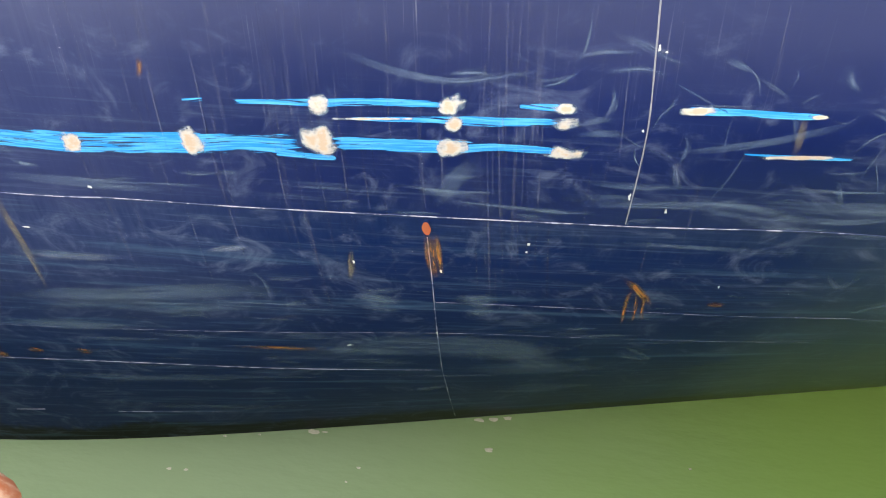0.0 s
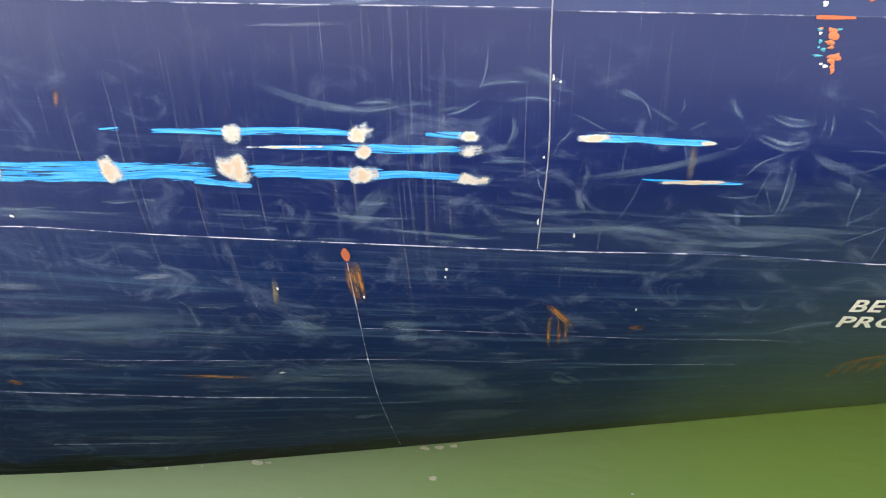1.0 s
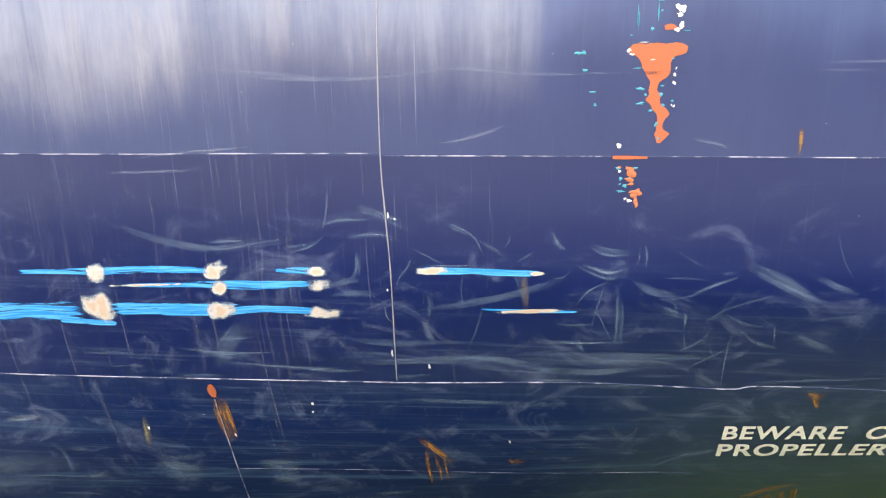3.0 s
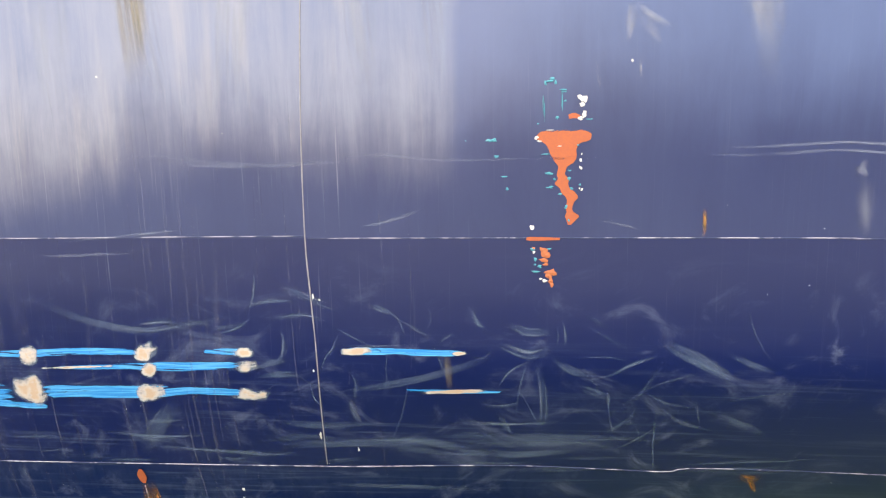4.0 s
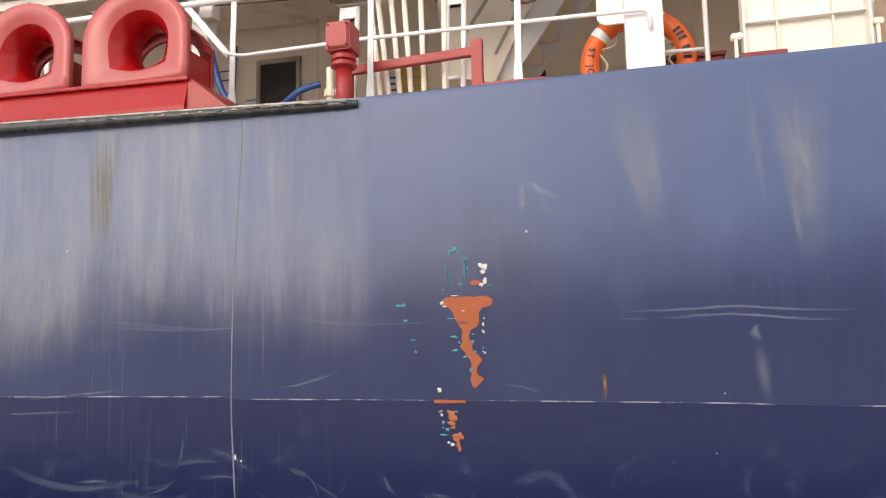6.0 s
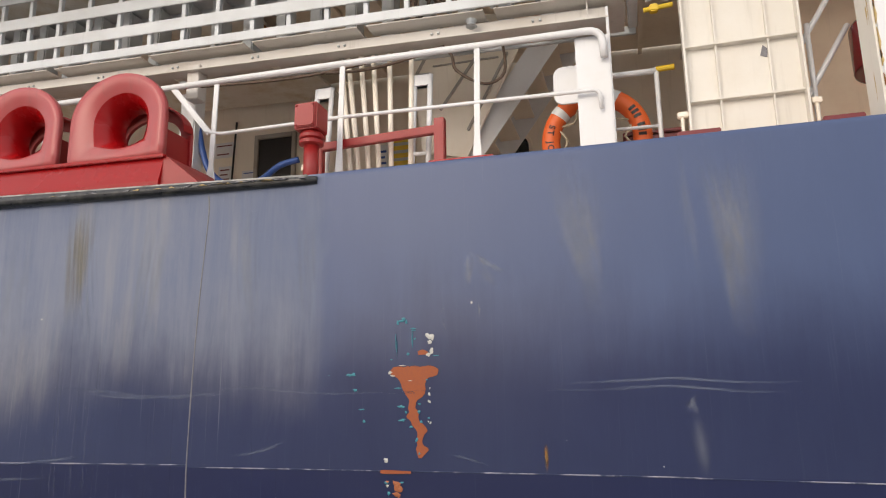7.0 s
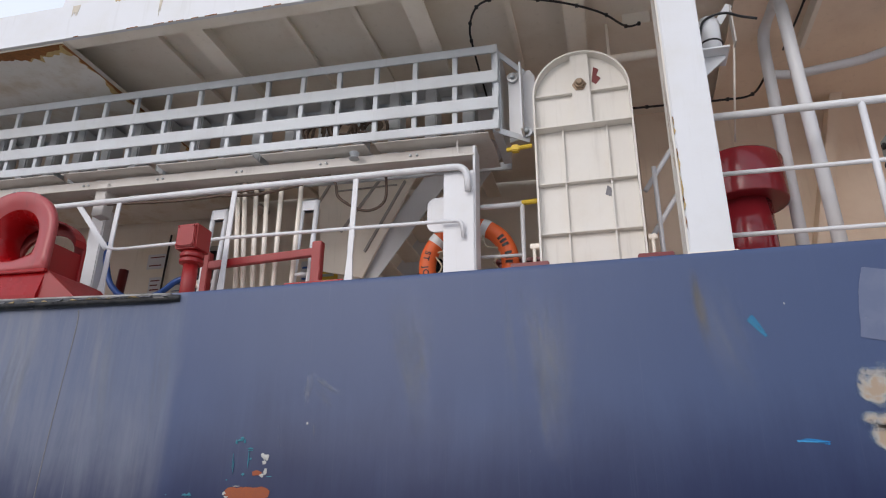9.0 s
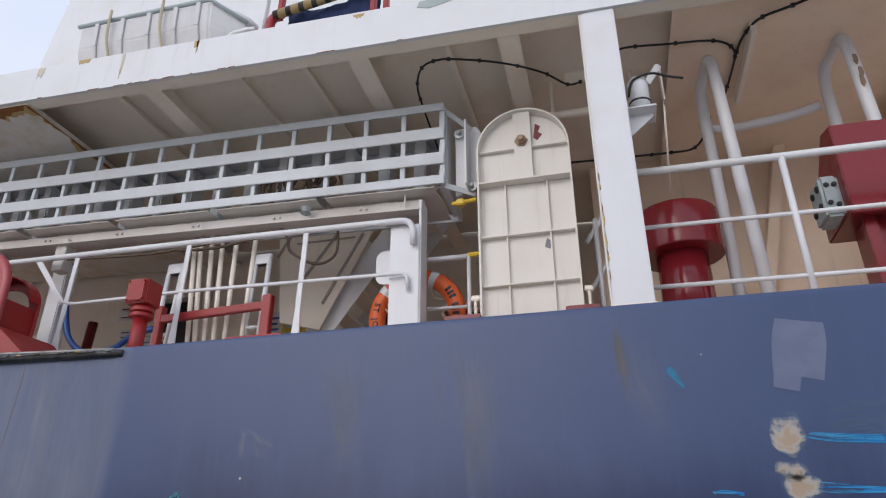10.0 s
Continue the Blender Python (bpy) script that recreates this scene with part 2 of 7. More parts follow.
MAROON = paint("maroon_paint", (0.17, 0.014, 0.018), (0.20, 0.035, 0.034), 0.32, 0.6)
ORANGE = paint("lifebuoy_orange", (0.75, 0.13, 0.025), (0.62, 0.13, 0.04), 0.5, 0.5)
TAPE = plain("reflective_tape", (0.7, 0.72, 0.72), 0.35)
BLACK = plain("black_rubber", (0.015, 0.015, 0.016), 0.5)
BAR = paint("worn_black_rubbing_bar", (0.010, 0.011, 0.015), (0.10, 0.095, 0.085), 0.3, 0.5, size=40)
BLUE = plain("blue_hose", (0.03, 0.09, 0.32), 0.4)
STEEL = plain("galvanised_steel", (0.42, 0.44, 0.45), 0.4, 0.7)
CONCRETE = plain("quay_concrete", (0.60, 0.58, 0.55), 0.9, size=3)
DARKFACE = plain("dark_reflection_face", (0.030, 0.036, 0.024), 0.6, size=4, var=0.5)
SHED = plain("shed_cladding", (0.29, 0.25, 0.255), 0.7, size=1)
YELLOW = plain("yellow_paint", (0.65, 0.45, 0.03), 0.45)
GREYBOX = plain("grey_box_paint", (0.36, 0.42, 0.42), 0.5)
HATCH_SHADE = plain("hatch_shade_black", (0.015, 0.015, 0.017), 0.3)
WELD = worn_weld()
LETTER = plain("cream_lettering_paint", (0.62, 0.60, 0.52), 0.5, size=30)
BLUEMARK = decal("bright_blue_undercoat", (0.008, 0.18, 0.46), (0.06, 0.30, 0.56), 1.0, 0.36, 0.42, (1.7, 46), 0.75, ends=0.12, gain=1.25)


def bare_metal():
    """Paint rubbed through to primer: a tan heart in a white ring whose edge is drawn out along the hull."""
    m, n, l, b = mat("pale_bare_patch")
    uv, fr = n.new("ShaderNodeUVMap"), n.new("ShaderNodeUVMap")
    uv.uv_map, fr.uv_map = "along", "part_of"
    su, sf = n.new("ShaderNodeSeparateXYZ"), n.new("ShaderNodeSeparateXYZ")
    l.new(uv.outputs[0], su.inputs[0])
    l.new(fr.outputs[0], sf.inputs[0])
    info = n.new("ShaderNodeObjectInfo")

    def grain(a, c, detail):
        comb = n.new("ShaderNodeCombineXYZ")
        l.new(calc(n, l, "MULTIPLY", su.outputs[0], a), comb.inputs[0])
        l.new(calc(n, l, "MULTIPLY", su.outputs[1], c), comb.inputs[1])
        l.new(calc(n, l, "MULTIPLY", info.outputs["Random"], 50.0), comb.inputs[2])
        t = n.new("ShaderNodeTexNoise")
        t.inputs["Scale"].default_value, t.inputs["Detail"].default_value = 1.0, detail
        l.new(comb.outputs[0], t.inputs["Vector"])
        return calc(n, l, "SUBTRACT", t.outputs["Fac"], 0.5)

    u, v = sf.outputs[0], sf.outputs[1]
    cu = calc(n, l, "MULTIPLY", calc(n, l, "MULTIPLY", u, calc(n, l, "SUBTRACT", 1.0, u)), 4.0)
    cv = calc(n, l, "MULTIPLY", calc(n, l, "MULTIPLY", v, calc(n, l, "SUBTRACT", 1.0, v)), 4.0)
    cover = calc(n, l, "MULTIPLY", calc(n, l, "POWER", cu, 1.25), cv)
    field = calc(n, l, "ADD", cover, calc(n, l, "MULTIPLY", grain(5, 55, 5), 0.45))
    field = calc(n, l, "ADD", field, calc(n, l, "MULTIPLY", grain(11, 9, 5), 1.7))
    l.new(calc(n, l, "MULTIPLY", smooth(n, l, field, 0.30, 0.86), 0.96), b.inputs["Alpha"])
    heart = calc(n, l, "ADD", field, calc(n, l, "MULTIPLY", grain(30, 30, 6), 0.5))
    l.new(ramp(n, l, heart, [(0.40, (0.18, 0.30, 0.42)), (0.62, (0.40, 0.40, 0.40)), (0.80, (0.43, 0.39, 0.34)), (1.0, (0.41, 0.31, 0.22))]), b.inputs["Base Color"])
    b.inputs["Roughness"].default_value = 0.6
    return m


PALE = bare_metal()
RUST = decal("orange_primer", (0.33, 0.088, 0.032), (0.30, 0.082, 0.036), 1.0, 0.18, 0.24, (30, 30), 0.3, ends=0.05, gain=1.0)
SCUFF = decal("grey_scuff", (0.10, 0.17, 0.27), (0.19, 0.25, 0.33), 0.54, 0.34, 0.70, (1.5, 95), 1.0, ends=0.5, soft=True)
RUN = decal("chalky_run", (0.29, 0.33, 0.40), (0.35, 0.36, 0.39), 0.28, 0.28, 0.74, (0.6, 30), 1.0, ends=0.5, soft=True)
THINRUN = decal("thin_pale_run", (0.19, 0.21, 0.29), (0.22, 0.23, 0.27), 0.20, 0.38, 0.66, (2.5, 60), 1.0, ends=0.5, soft=True)
STAIN = decal("brown_rust_stain", (0.20, 0.12, 0.04), (0.30, 0.12, 0.03), 0.85, 0.32, 0.62, (6, 70), 1.0, ends=0.4, soft=True)
DIRT = decal("brown_run_off", (0.21, 0.18, 0.10), (0.25, 0.21, 0.12), 0.72, 0.30, 0.66, (0.8, 26), 1.0, ends=0.45, soft=True)
PRIMERSPOT = plain("orange_primer_spot", (0.33, 0.10, 0.035), 0.6, size=40, var=0.3)
CHIP = plain("white_chip", (0.50, 0.50, 0.47), 0.5, size=50)

RUSTY = paint("rust_stained_cream", (0.72, 0.70, 0.64), (0.50, 0.40, 0.25), 0.5, 0.7, size=9, rust=0.9)
RUSTBLOOM = plain("rust_bloom", (0.26, 0.105, 0.028), 0.85, size=30, var=0.6)
STAINY = plain("yellow_rust_run", (0.50, 0.36, 0.15), 0.7, size=30, var=0.4)
RUSTPALE = plain("faint_rust_wash", (0.58, 0.52, 0.42), 0.6, size=20, var=0.3)
PRIMER = plain("ochre_primer_fleck", (0.42, 0.30, 0.14), 0.7, size=40, var=0.4)
RUSTYSTEEL = plain("rusty_steel", (0.30, 0.22, 0.15), 0.55, 0.5, size=40, var=0.5)
DARKRED = plain("dark_red_paint", (0.16, 0.02, 0.02), 0.5)
REDGLOSS = paint("bright_red_gloss_paint", (0.31, 0.004, 0.006), (0.27, 0.008, 0.009), 0.26, 0.4, spec=0.3)
REDB = paint("weathered_red_paint", (0.38, 0.060, 0.062), (0.34, 0.10, 0.095), 0.33, 0.8, size=5, rust=0.35)
GLOSSMAROON = paint("glossy_maroon_paint", (0.22, 0.016, 0.022), (0.24, 0.034, 0.036), 0.17, 0.5)
ROPE = plain("pale_rope", (0.5, 0.44, 0.32), 0.9, size=60)
COIL = plain("brown_rubber_hose", (0.10, 0.065, 0.045), 0.6, size=30, var=0.5)
GREYFRAME = paint("worn_grey_frame", (0.42, 0.40, 0.36), (0.25, 0.20, 0.15), 0.5, 0.8, rust=0.4)
RAFT = paint("grey_white_raft_plastic", (0.62, 0.62, 0.62), (0.5, 0.49, 0.47), 0.5, 0.5)
CLOTH = plain("dark_blue_cloth", (0.02, 0.035, 0.10), 0.9, size=20, var=0.5)
GLASS = plain("dark_window_glass", (0.012, 0.014, 0.016), 0.06, var=0.2)


def stripe_mat():
    m, n, l, b = mat("striped_pole_paint")
    tc = n.new("ShaderNodeTexCoord")
    w = n.new("ShaderNodeTexWave")
    w.bands_direction = "X"
    w.inputs["Scale"].default_value = 2.4
    l.new(tc.outputs["Object"], w.inputs["Vector"])
    l.new(mix(n, l, smooth(n, l, w.outputs["Fac"], 0.62, 0.68), (0.33, 0.24, 0.10), (0.02, 0.02, 0.02)), b.inputs["Base Color"])
    b.inputs["Roughness"].default_value = 0.5
    return m


STRIPE = stripe_mat()

FLAKING = paint("flaking_rusty_iron", (0.36, 0.10, 0.03), (0.66, 0.52, 0.36), 0.8, 0.8, size=45, rust=0.5)

DECKPAINT = paint("red_brown_deck_paint", (0.52, 0.40, 0.34), (0.56, 0.46, 0.40), 0.6, 0.8)

WORNEDGE = paint("rubbed_edge", (0.36, 0.35, 0.33), (0.10, 0.09, 0.08), 0.5, 1.0, size=25, rust=0.4)


# ---- mesh helpers ----
def part(name, bm, material, parent=None, label="", shade=False):
    me = bpy.data.meshes.new(name)
    bm.to_mesh(me)
    bm.free()
    me.materials.append(material)
    if shade:
        for f in me.polygons:
            f.use_smooth = True
    ob = new(name, me)
    if parent:
        ob.parent = parent
    if label:
        ob["label"] = label
    return ob


def thing(name, label, category, group="", kind="", at=(0, 0, 0)):
    ob = new(name)
    ob.location = at
    ob.empty_display_size = 0.1
    return tagged(ob, label, category, group, kind)


def join(parts):
    """Several bmeshes in one."""
    out = bmesh.new()
    for b in parts:
        me = bpy.data.meshes.new("tmp")
        b.to_mesh(me)
        b.free()
        out.from_mesh(me)
        bpy.data.meshes.remove(me)
    return out


def box(x0, x1, y0, y1, z0, z1, bev=0.006, m=None):
    bm = bmesh.new()
    bmesh.ops.create_cube(bm, size=1)
    bmesh.ops.transform(bm, verts=bm.verts, matrix=Matrix.LocRotScale(((x0 + x1) / 2, (y0 + y1) / 2, (z0 + z1) / 2), None, (x1 - x0, y1 - y0, z1 - z0)))
    if bev:
        bmesh.ops.bevel(bm, geom=bm.edges[:], offset=bev, segments=2, affect="EDGES", clamp_overlap=True)
    if m:
        bmesh.ops.transform(bm, verts=bm.verts, matrix=m)
    return bm


def slab(p0, p1, w, h, bev=0.004, up=(0, 0, 1)):
    """A bar of section w (across) by h (up) from p0 to p1."""
    p0, p1 = Vector(p0), Vector(p1)
    d = (p1 - p0)
    a = d.normalized()
    s = a.cross(Vector(up)).normalized()
    t = s.cross(a)
    bm = box(-0.5 * d.length, 0.5 * d.length, -w / 2, w / 2, -h / 2, h / 2, bev)
    mm = Matrix((a, -s, t)).transposed().to_4x4()
    mm.translation = (p0 + p1) / 2
    bmesh.ops.transform(bm, verts=bm.verts, matrix=mm)
    return bm


def curve_pts(pts, k=6):
    """A smooth line through the points."""
    pts = [Vector(p) for p in pts]
    out = []
    for i in range(len(pts) - 1):
        a, b = pts[max(0, i - 1)], pts[i]
        c, d = pts[i + 1], pts[min(len(pts) - 1, i + 2)]
        for j in range(k):
            t = j / k
            out.append(0.5 * (2 * b + (c - a) * t + (2 * a - 5 * b + 4 * c - d) * t * t + (3 * b - a - 3 * c + d) * t ** 3))
    out.append(pts[-1])
    return out


def fillet(pts, r, k=5):
    """Corners of a line rounded to about the radius r."""
    pts = [Vector(p) for p in pts]
    out = [pts[0]]
    for a, b, c in zip(pts, pts[1:], pts[2:]):
        u, v = (a - b), (c - b)
        d = min(r, u.length * 0.49, v.length * 0.49)
        p, q = b + u.normalized() * d, b + v.normalized() * d
        out += [(1 - t) ** 2 * p + 2 * t * (1 - t) * b + t * t * q for t in [i / k for i in range(k + 1)]]
    return out + [pts[-1]]


def tube(pts, r, seg=10, radii=None):
    pts = [Vector(p) for p in pts]
    bm = bmesh.new()
    rings = []
    nrm = None
    for i, p in enumerate(pts):
        d = (pts[min(i + 1, len(pts) - 1)] - pts[max(i - 1, 0)]).normalized()
        if nrm is None:
            nrm = d.orthogonal().normalized()
        nrm = (nrm - d * nrm.dot(d)).normalized()
        bi = d.cross(nrm)
        rr = radii[i] if radii else r
        rings.append([bm.verts.new(p + rr * (math.cos(a) * nrm + math.sin(a) * bi)) for a in [2 * math.pi * j / seg for j in range(seg)]])
    for a, b in zip(rings, rings[1:]):
        for j in range(seg):
            bm.faces.new((a[j], a[(j + 1) % seg], b[(j + 1) % seg], b[j]))
    bm.faces.new(rings[0][::-1])
    bm.faces.new(rings[-1])
    bmesh.ops.recalc_face_normals(bm, faces=bm.faces)
    return bm


def lathe(profile, centre, seg=28, m=None):
    """A turned shape: radius and height pairs round the upright axis."""
    bm = bmesh.new()
    rings = [[bm.verts.new((r * math.cos(2 * math.pi * j / seg), r * math.sin(2 * math.pi * j / seg), h)) for j in range(seg)] for r, h in profile]
    for a, b in zip(rings, rings[1:]):
        for j in range(seg):
            bm.faces.new((a[j], a[(j + 1) % seg], b[(j + 1) % seg], b[j]))
    bm.faces.new(rings[0][::-1])
    bm.faces.new(rings[-1])
    if m:
        bmesh.ops.transform(bm, verts=bm.verts, matrix=m)
    bmesh.ops.translate(bm, verts=bm.verts, vec=centre)
    bmesh.ops.recalc_face_normals(bm, faces=bm.faces)
    return bm


def plate(outline, y0, y1, bev=0.004):
    """A plate of an outline in x and z, between two depths."""
    bm = bmesh.new()
    a = [bm.verts.new((x, y0, z)) for x, z in outline]
    b = [bm.verts.new((x, y1, z)) for x, z in outline]
    bm.faces.new(a)
    bm.faces.new(b[::-1])
    for i in range(len(a)):
        j = (i + 1) % len(a)
        bm.faces.new((a[j], a[i], b[i], b[j]))
    bmesh.ops.recalc_face_normals(bm, faces=bm.faces)
    if bev:
        bmesh.ops.bevel(bm, geom=bm.edges[:], offset=bev, segments=1, affect="EDGES", clamp_overlap=True)
    return bm


# ---- the ship's side ----
DECK = 6.84


def hull_y(x, z):
    """How far off the plating lies: upright above, drawn in under the counter towards the stern."""
    a = 2.07 + 0.30 * x
    a = min(4.2, math.log1p(math.exp(3 * (a - 0.3))) / 3 + 0.3)
    p = min(2.1, max(1.25, 1.52 - 0.12 * x))
    return 3.78 + a * (max(0.0, 4.25 - z) / 4.25) ** p


def hull_shell():
    bm = bmesh.new()
    xs = [-30 + i * 1.0 for i in range(24)] + [-6 + i * 0.12 for i in range(117)] + [8.04 + i * 1.0 for i in range(16)]
    zs = [-2 + i * 0.125 for i in range(64)] + [5.95, 6.3, 6.6, 6.8, DECK - 0.012]
    rows = []
    for z in zs:
        rows.append([bm.verts.new((x, hull_y(x, z), z)) for x in xs])
    rows.append([bm.verts.new((x, 3.786, DECK - 0.003)) for x in xs])
    rows.append([bm.verts.new((x, 3.80, DECK)) for x in xs])
    rows.append([bm.verts.new((x, 3.90, DECK)) for x in xs])
    for a, b in zip(rows, rows[1:]):
        for i in range(len(xs) - 1):
            bm.faces.new((a[i], a[i + 1], b[i + 1], b[i]))
    return bm


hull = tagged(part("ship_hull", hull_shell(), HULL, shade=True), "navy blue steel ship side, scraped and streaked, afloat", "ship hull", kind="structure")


def on_hull(x, z, off=0.003):
    e = 0.02
    gx = (hull_y(x + e, z) - hull_y(x - e, z)) / (2 * e)
    gz = (hull_y(x, z + e) - hull_y(x, z - e)) / (2 * e)
    nn = Vector((gx, -1, gz)).normalized()
    return Vector((x, hull_y(x, z), z)) + off * nn


def ribbon(pts, width, off=0.003, across=4, k=6, level=False):
    """A strip that lies on the plating along a line of x and z; width may be one number or one for each point."""
    ws = width if isinstance(width, (list, tuple)) else [width] * len(pts)
    line = curve_pts([(x, w, z) for (x, z), w in zip(pts, ws)], k)
    bm = bmesh.new()
    uv1, uv2 = bm.loops.layers.uv.new("along"), bm.loops.layers.uv.new("part_of")
    n = len(line)
    run, rows, dist = 0.0, [], []
    for i, p in enumerate(line):
        if i:
            run += math.hypot(p.x - line[i - 1].x, p.z - line[i - 1].z)
        q0, q1 = line[max(0, i - 1)], line[min(n - 1, i + 1)]
        d = Vector((q1.x - q0.x, q1.z - q0.z)).normalized()
        s = Vector((1, 0)) if level else Vector((-d.y, d.x))
        rows.append([bm.verts.new(on_hull(p.x + s.x * p.y * (j / across - 0.5), p.z + s.y * p.y * (j / across - 0.5), off)) for j in range(across + 1)])
        dist.append(run)
    for i in range(n - 1):
        for j in range(across):
            f = bm.faces.new((rows[i][j], rows[i + 1][j], rows[i + 1][j + 1], rows[i][j + 1]))
            for lp, (a, b) in zip(f.loops, ((i, j), (i + 1, j), (i + 1, j + 1), (i, j + 1))):
                lp[uv1].uv = (dist[a], line[a].y * b / across)
                lp[uv2].uv = (dist[a] / run, b / across)
    for f in bm.faces:
        f.normal_update()
        if f.normal.y > 0:
            f.normal_flip()
    return bm


def bead(pts, r, k=8):
    """A weld bead, uneven, half sunk in the plating."""
    line = curve_pts([(x, 0, z) for x, z in pts], k)
    ps = [on_hull(p.x, p.z, 0.0) for p in line]
    return tube(ps, r, 6, [r * (0.75 + 0.5 * noise.noise((p.x * 9, p.z * 9, 1))) for p in ps])


WELD_GREY = plain("painted_over_weld", (0.19, 0.185, 0.20), 0.5, size=40, var=0.5)
TEALMARK = decal("teal_undercoat", (0.02, 0.20, 0.42), (0.05, 0.28, 0.46), 0.6, 0.32, 0.5, (5, 20), 0.5)
TEALPAINT = plain("teal_undercoat_speck", (0.03, 0.21, 0.27), 0.5, size=50)
REPAINT = decal("blue_grey_touch_up", (0.17, 0.20, 0.30), (0.15, 0.18, 0.28), 0.9, 0.10, 0.18, (4, 4), 0.12, ends=0.03)
SCRATCH = decal("pale_scratch", (0.24, 0.29, 0.40), (0.28, 0.32, 0.41), 0.32, 0.36, 0.66, (4, 60), 0.9, ends=0.4, soft=True)


SMEAR = decal("pale_smear", (0.34, 0.36, 0.41), (0.40, 0.40, 0.41), 0.34, 0.34, 0.74, (7, 30), 1.0, ends=0.4, soft=True)


def mark(name, material, pts, widths, off, label="", level=False):
    return part(name, ribbon(pts, widths, off, level=level), material, hull, label)


def seam(pts, r, material=WELD):
    return part("weld_seam", bead(pts, r), material, hull)


def chip(name, material, x, z, a, b):
    """A flake of an uneven outline, a little proud of the paint."""
    bm = bmesh.new()
    k = 9
    rim = []
    for i in range(k):
        t = 2 * math.pi * i / k
        s = 0.35 + 0.6 * random.random()
        rim.append(bm.verts.new(on_hull(x + a * s * math.cos(t), z + b * s * math.sin(t), 0.005)))
    mid = bm.verts.new(on_hull(x, z, 0.008))
    for i in range(k):
        bm.faces.new((rim[i], rim[(i + 1) % k], mid))
    return part(name, bm, material, hull)


def lettering(text, x, z, size, width):
    """Painted words of a given width that follow the plating."""
    cu = bpy.data.curves.new("tmp", "FONT")
    cu.body, cu.size, cu.shear, cu.offset, cu.space_character = text, size, -0.10, size * 0.026, 1.10
    ob = new("tmp", cu)
    me = bpy.data.meshes.new_from_object(ob.evaluated_get(bpy.context.evaluated_depsgraph_get()))
    bpy.data.objects.remove(ob)
    bm = bmesh.new()
    bm.from_mesh(me)
    wide = max(v.co.x for v in bm.verts)
    for v in bm.verts:
        dx = v.co.x * width / wide
        v.co = on_hull(x + dx, z + v.co.y + 0.062 * dx, 0.004)
    for f in bm.faces:
        f.normal_update()
        if f.normal.y > 0:
            f.normal_flip()
    return part("lettering", bm, LETTER, hull, "cream painted warning words")


lettering("BEWARE  OF", 2.625, 2.915, 0.222, 1.19)
lettering("PROPELLER", 2.640, 2.690, 0.222, 1.17)
# long thin runs down the side
rng = random.Random(7)
for i in range(210):
    rx = rng.choice((rng.uniform(-4.2, 1.1), rng.gauss(-1.65, 0.24), rng.gauss(-0.40, 0.16), rng.gauss(-2.75, 0.3), rng.uniform(-3.4, 0.5)))
    top = rng.uniform(4.0, 6.2)
    low = max(1.9, top - rng.uniform(0.5, 2.4))
    w = rng.choice((0.006, 0.008, 0.010, 0.018))
    dx = rng.uniform(-0.02, 0.05)
    mark("drip_stain", THINRUN, [(rx, top), (rx + dx * 0.5, (top + low) / 2), (rx + dx, low)], [w * 0.7, w, w * 0.6], 0.0035)
# arcs where fenders and lines have rubbed
for i in range(32):
    ax, az = rng.uniform(-0.6, 3.1), rng.gauss(4.05, 0.32)
    turn, size, bend = rng.uniform(0, math.pi), rng.uniform(0.08, 0.34), rng.uniform(-0.05, 0.05)
    c, s = math.cos(turn), math.sin(turn)
    w = rng.uniform(0.006, 0.020)
    mark("scuff", SCUFF, [(ax - c * size, az - s * size), (ax - s * bend, az + c * bend), (ax + c * size, az + s * size)], [w * 0.4, w, w * 0.3], 0.0025)
for i in range(80):
    ax, az = rng.uniform(-5.0, 2.4), rng.choice((rng.gauss(3.65, 0.12), rng.uniform(1.2, 2.8), rng.gauss(2.0, 0.25), rng.gauss(3.75, 0.15)))
    size, w = rng.uniform(0.1, 0.7), rng.uniform(0.008, 0.07)
    mark("scuff", SCUFF, [(ax - size, az + rng.uniform(-0.03, 0.03)), (ax, az), (ax + size, az + rng.uniform(-0.03, 0.03))], [w * 0.5, w, w * 0.4], 0.0025)
for i in range(26):
    chip("paint_chip", CHIP, rng.uniform(-4, 4.5), rng.uniform(1.0, 6.5), rng.uniform(0.002, 0.005), rng.uniform(0.002, 0.004))
# weld seams
seam([(-8.124, 3.388), (-4.124, 3.388), (-3.188, 3.415), (-2.317, 3.418), (-1.491, 3.432), (-0.709, 3.446), (0.035, 3.457), (0.607, 3.466), (1.259, 3.49), (1.762, 3.494), (2.523, 3.463), (3.31, 3.511), (8.31, 3.411)], 0.0055)
seam([(0.455, 6.76), (0.465, 6.635), (0.437, 6.175), (0.414, 5.643), (0.406, 5.003), (0.424, 4.623), (0.444, 4.165), (0.417, 3.482)], 0.006, WELD_GREY)
seam([(-4.243, 4.988), (-1.488, 4.992), (-0.487, 5.0), (0.395, 5.006)], 0.0045)
seam([(0.43, 4.992), (1.794, 4.996), (3.345, 4.995), (3.75, 4.989), (7.75, 4.959)], 0.0048)
seam([(-0.891, 3.259), (-0.892, 2.794), (-0.918, 2.028), (-0.938, 1.454), (-0.94, 0.984), (-0.955, 0.1)], 0.0055)
seam([(-6.968, 1.349), (-5.065, 1.491), (-3.685, 1.511), (-2.388, 1.473), (-0.953, 1.454)], 0.005)
seam([(-4.819, 1.96), (-2.722, 2.035), (-0.886, 2.119), (0.13, 2.09), (2.167, 1.955)], 0.0016)
seam([(-0.892, 2.555), (0.1, 2.542), (1.389, 2.465), (2.515, 2.415)], 0.0018)
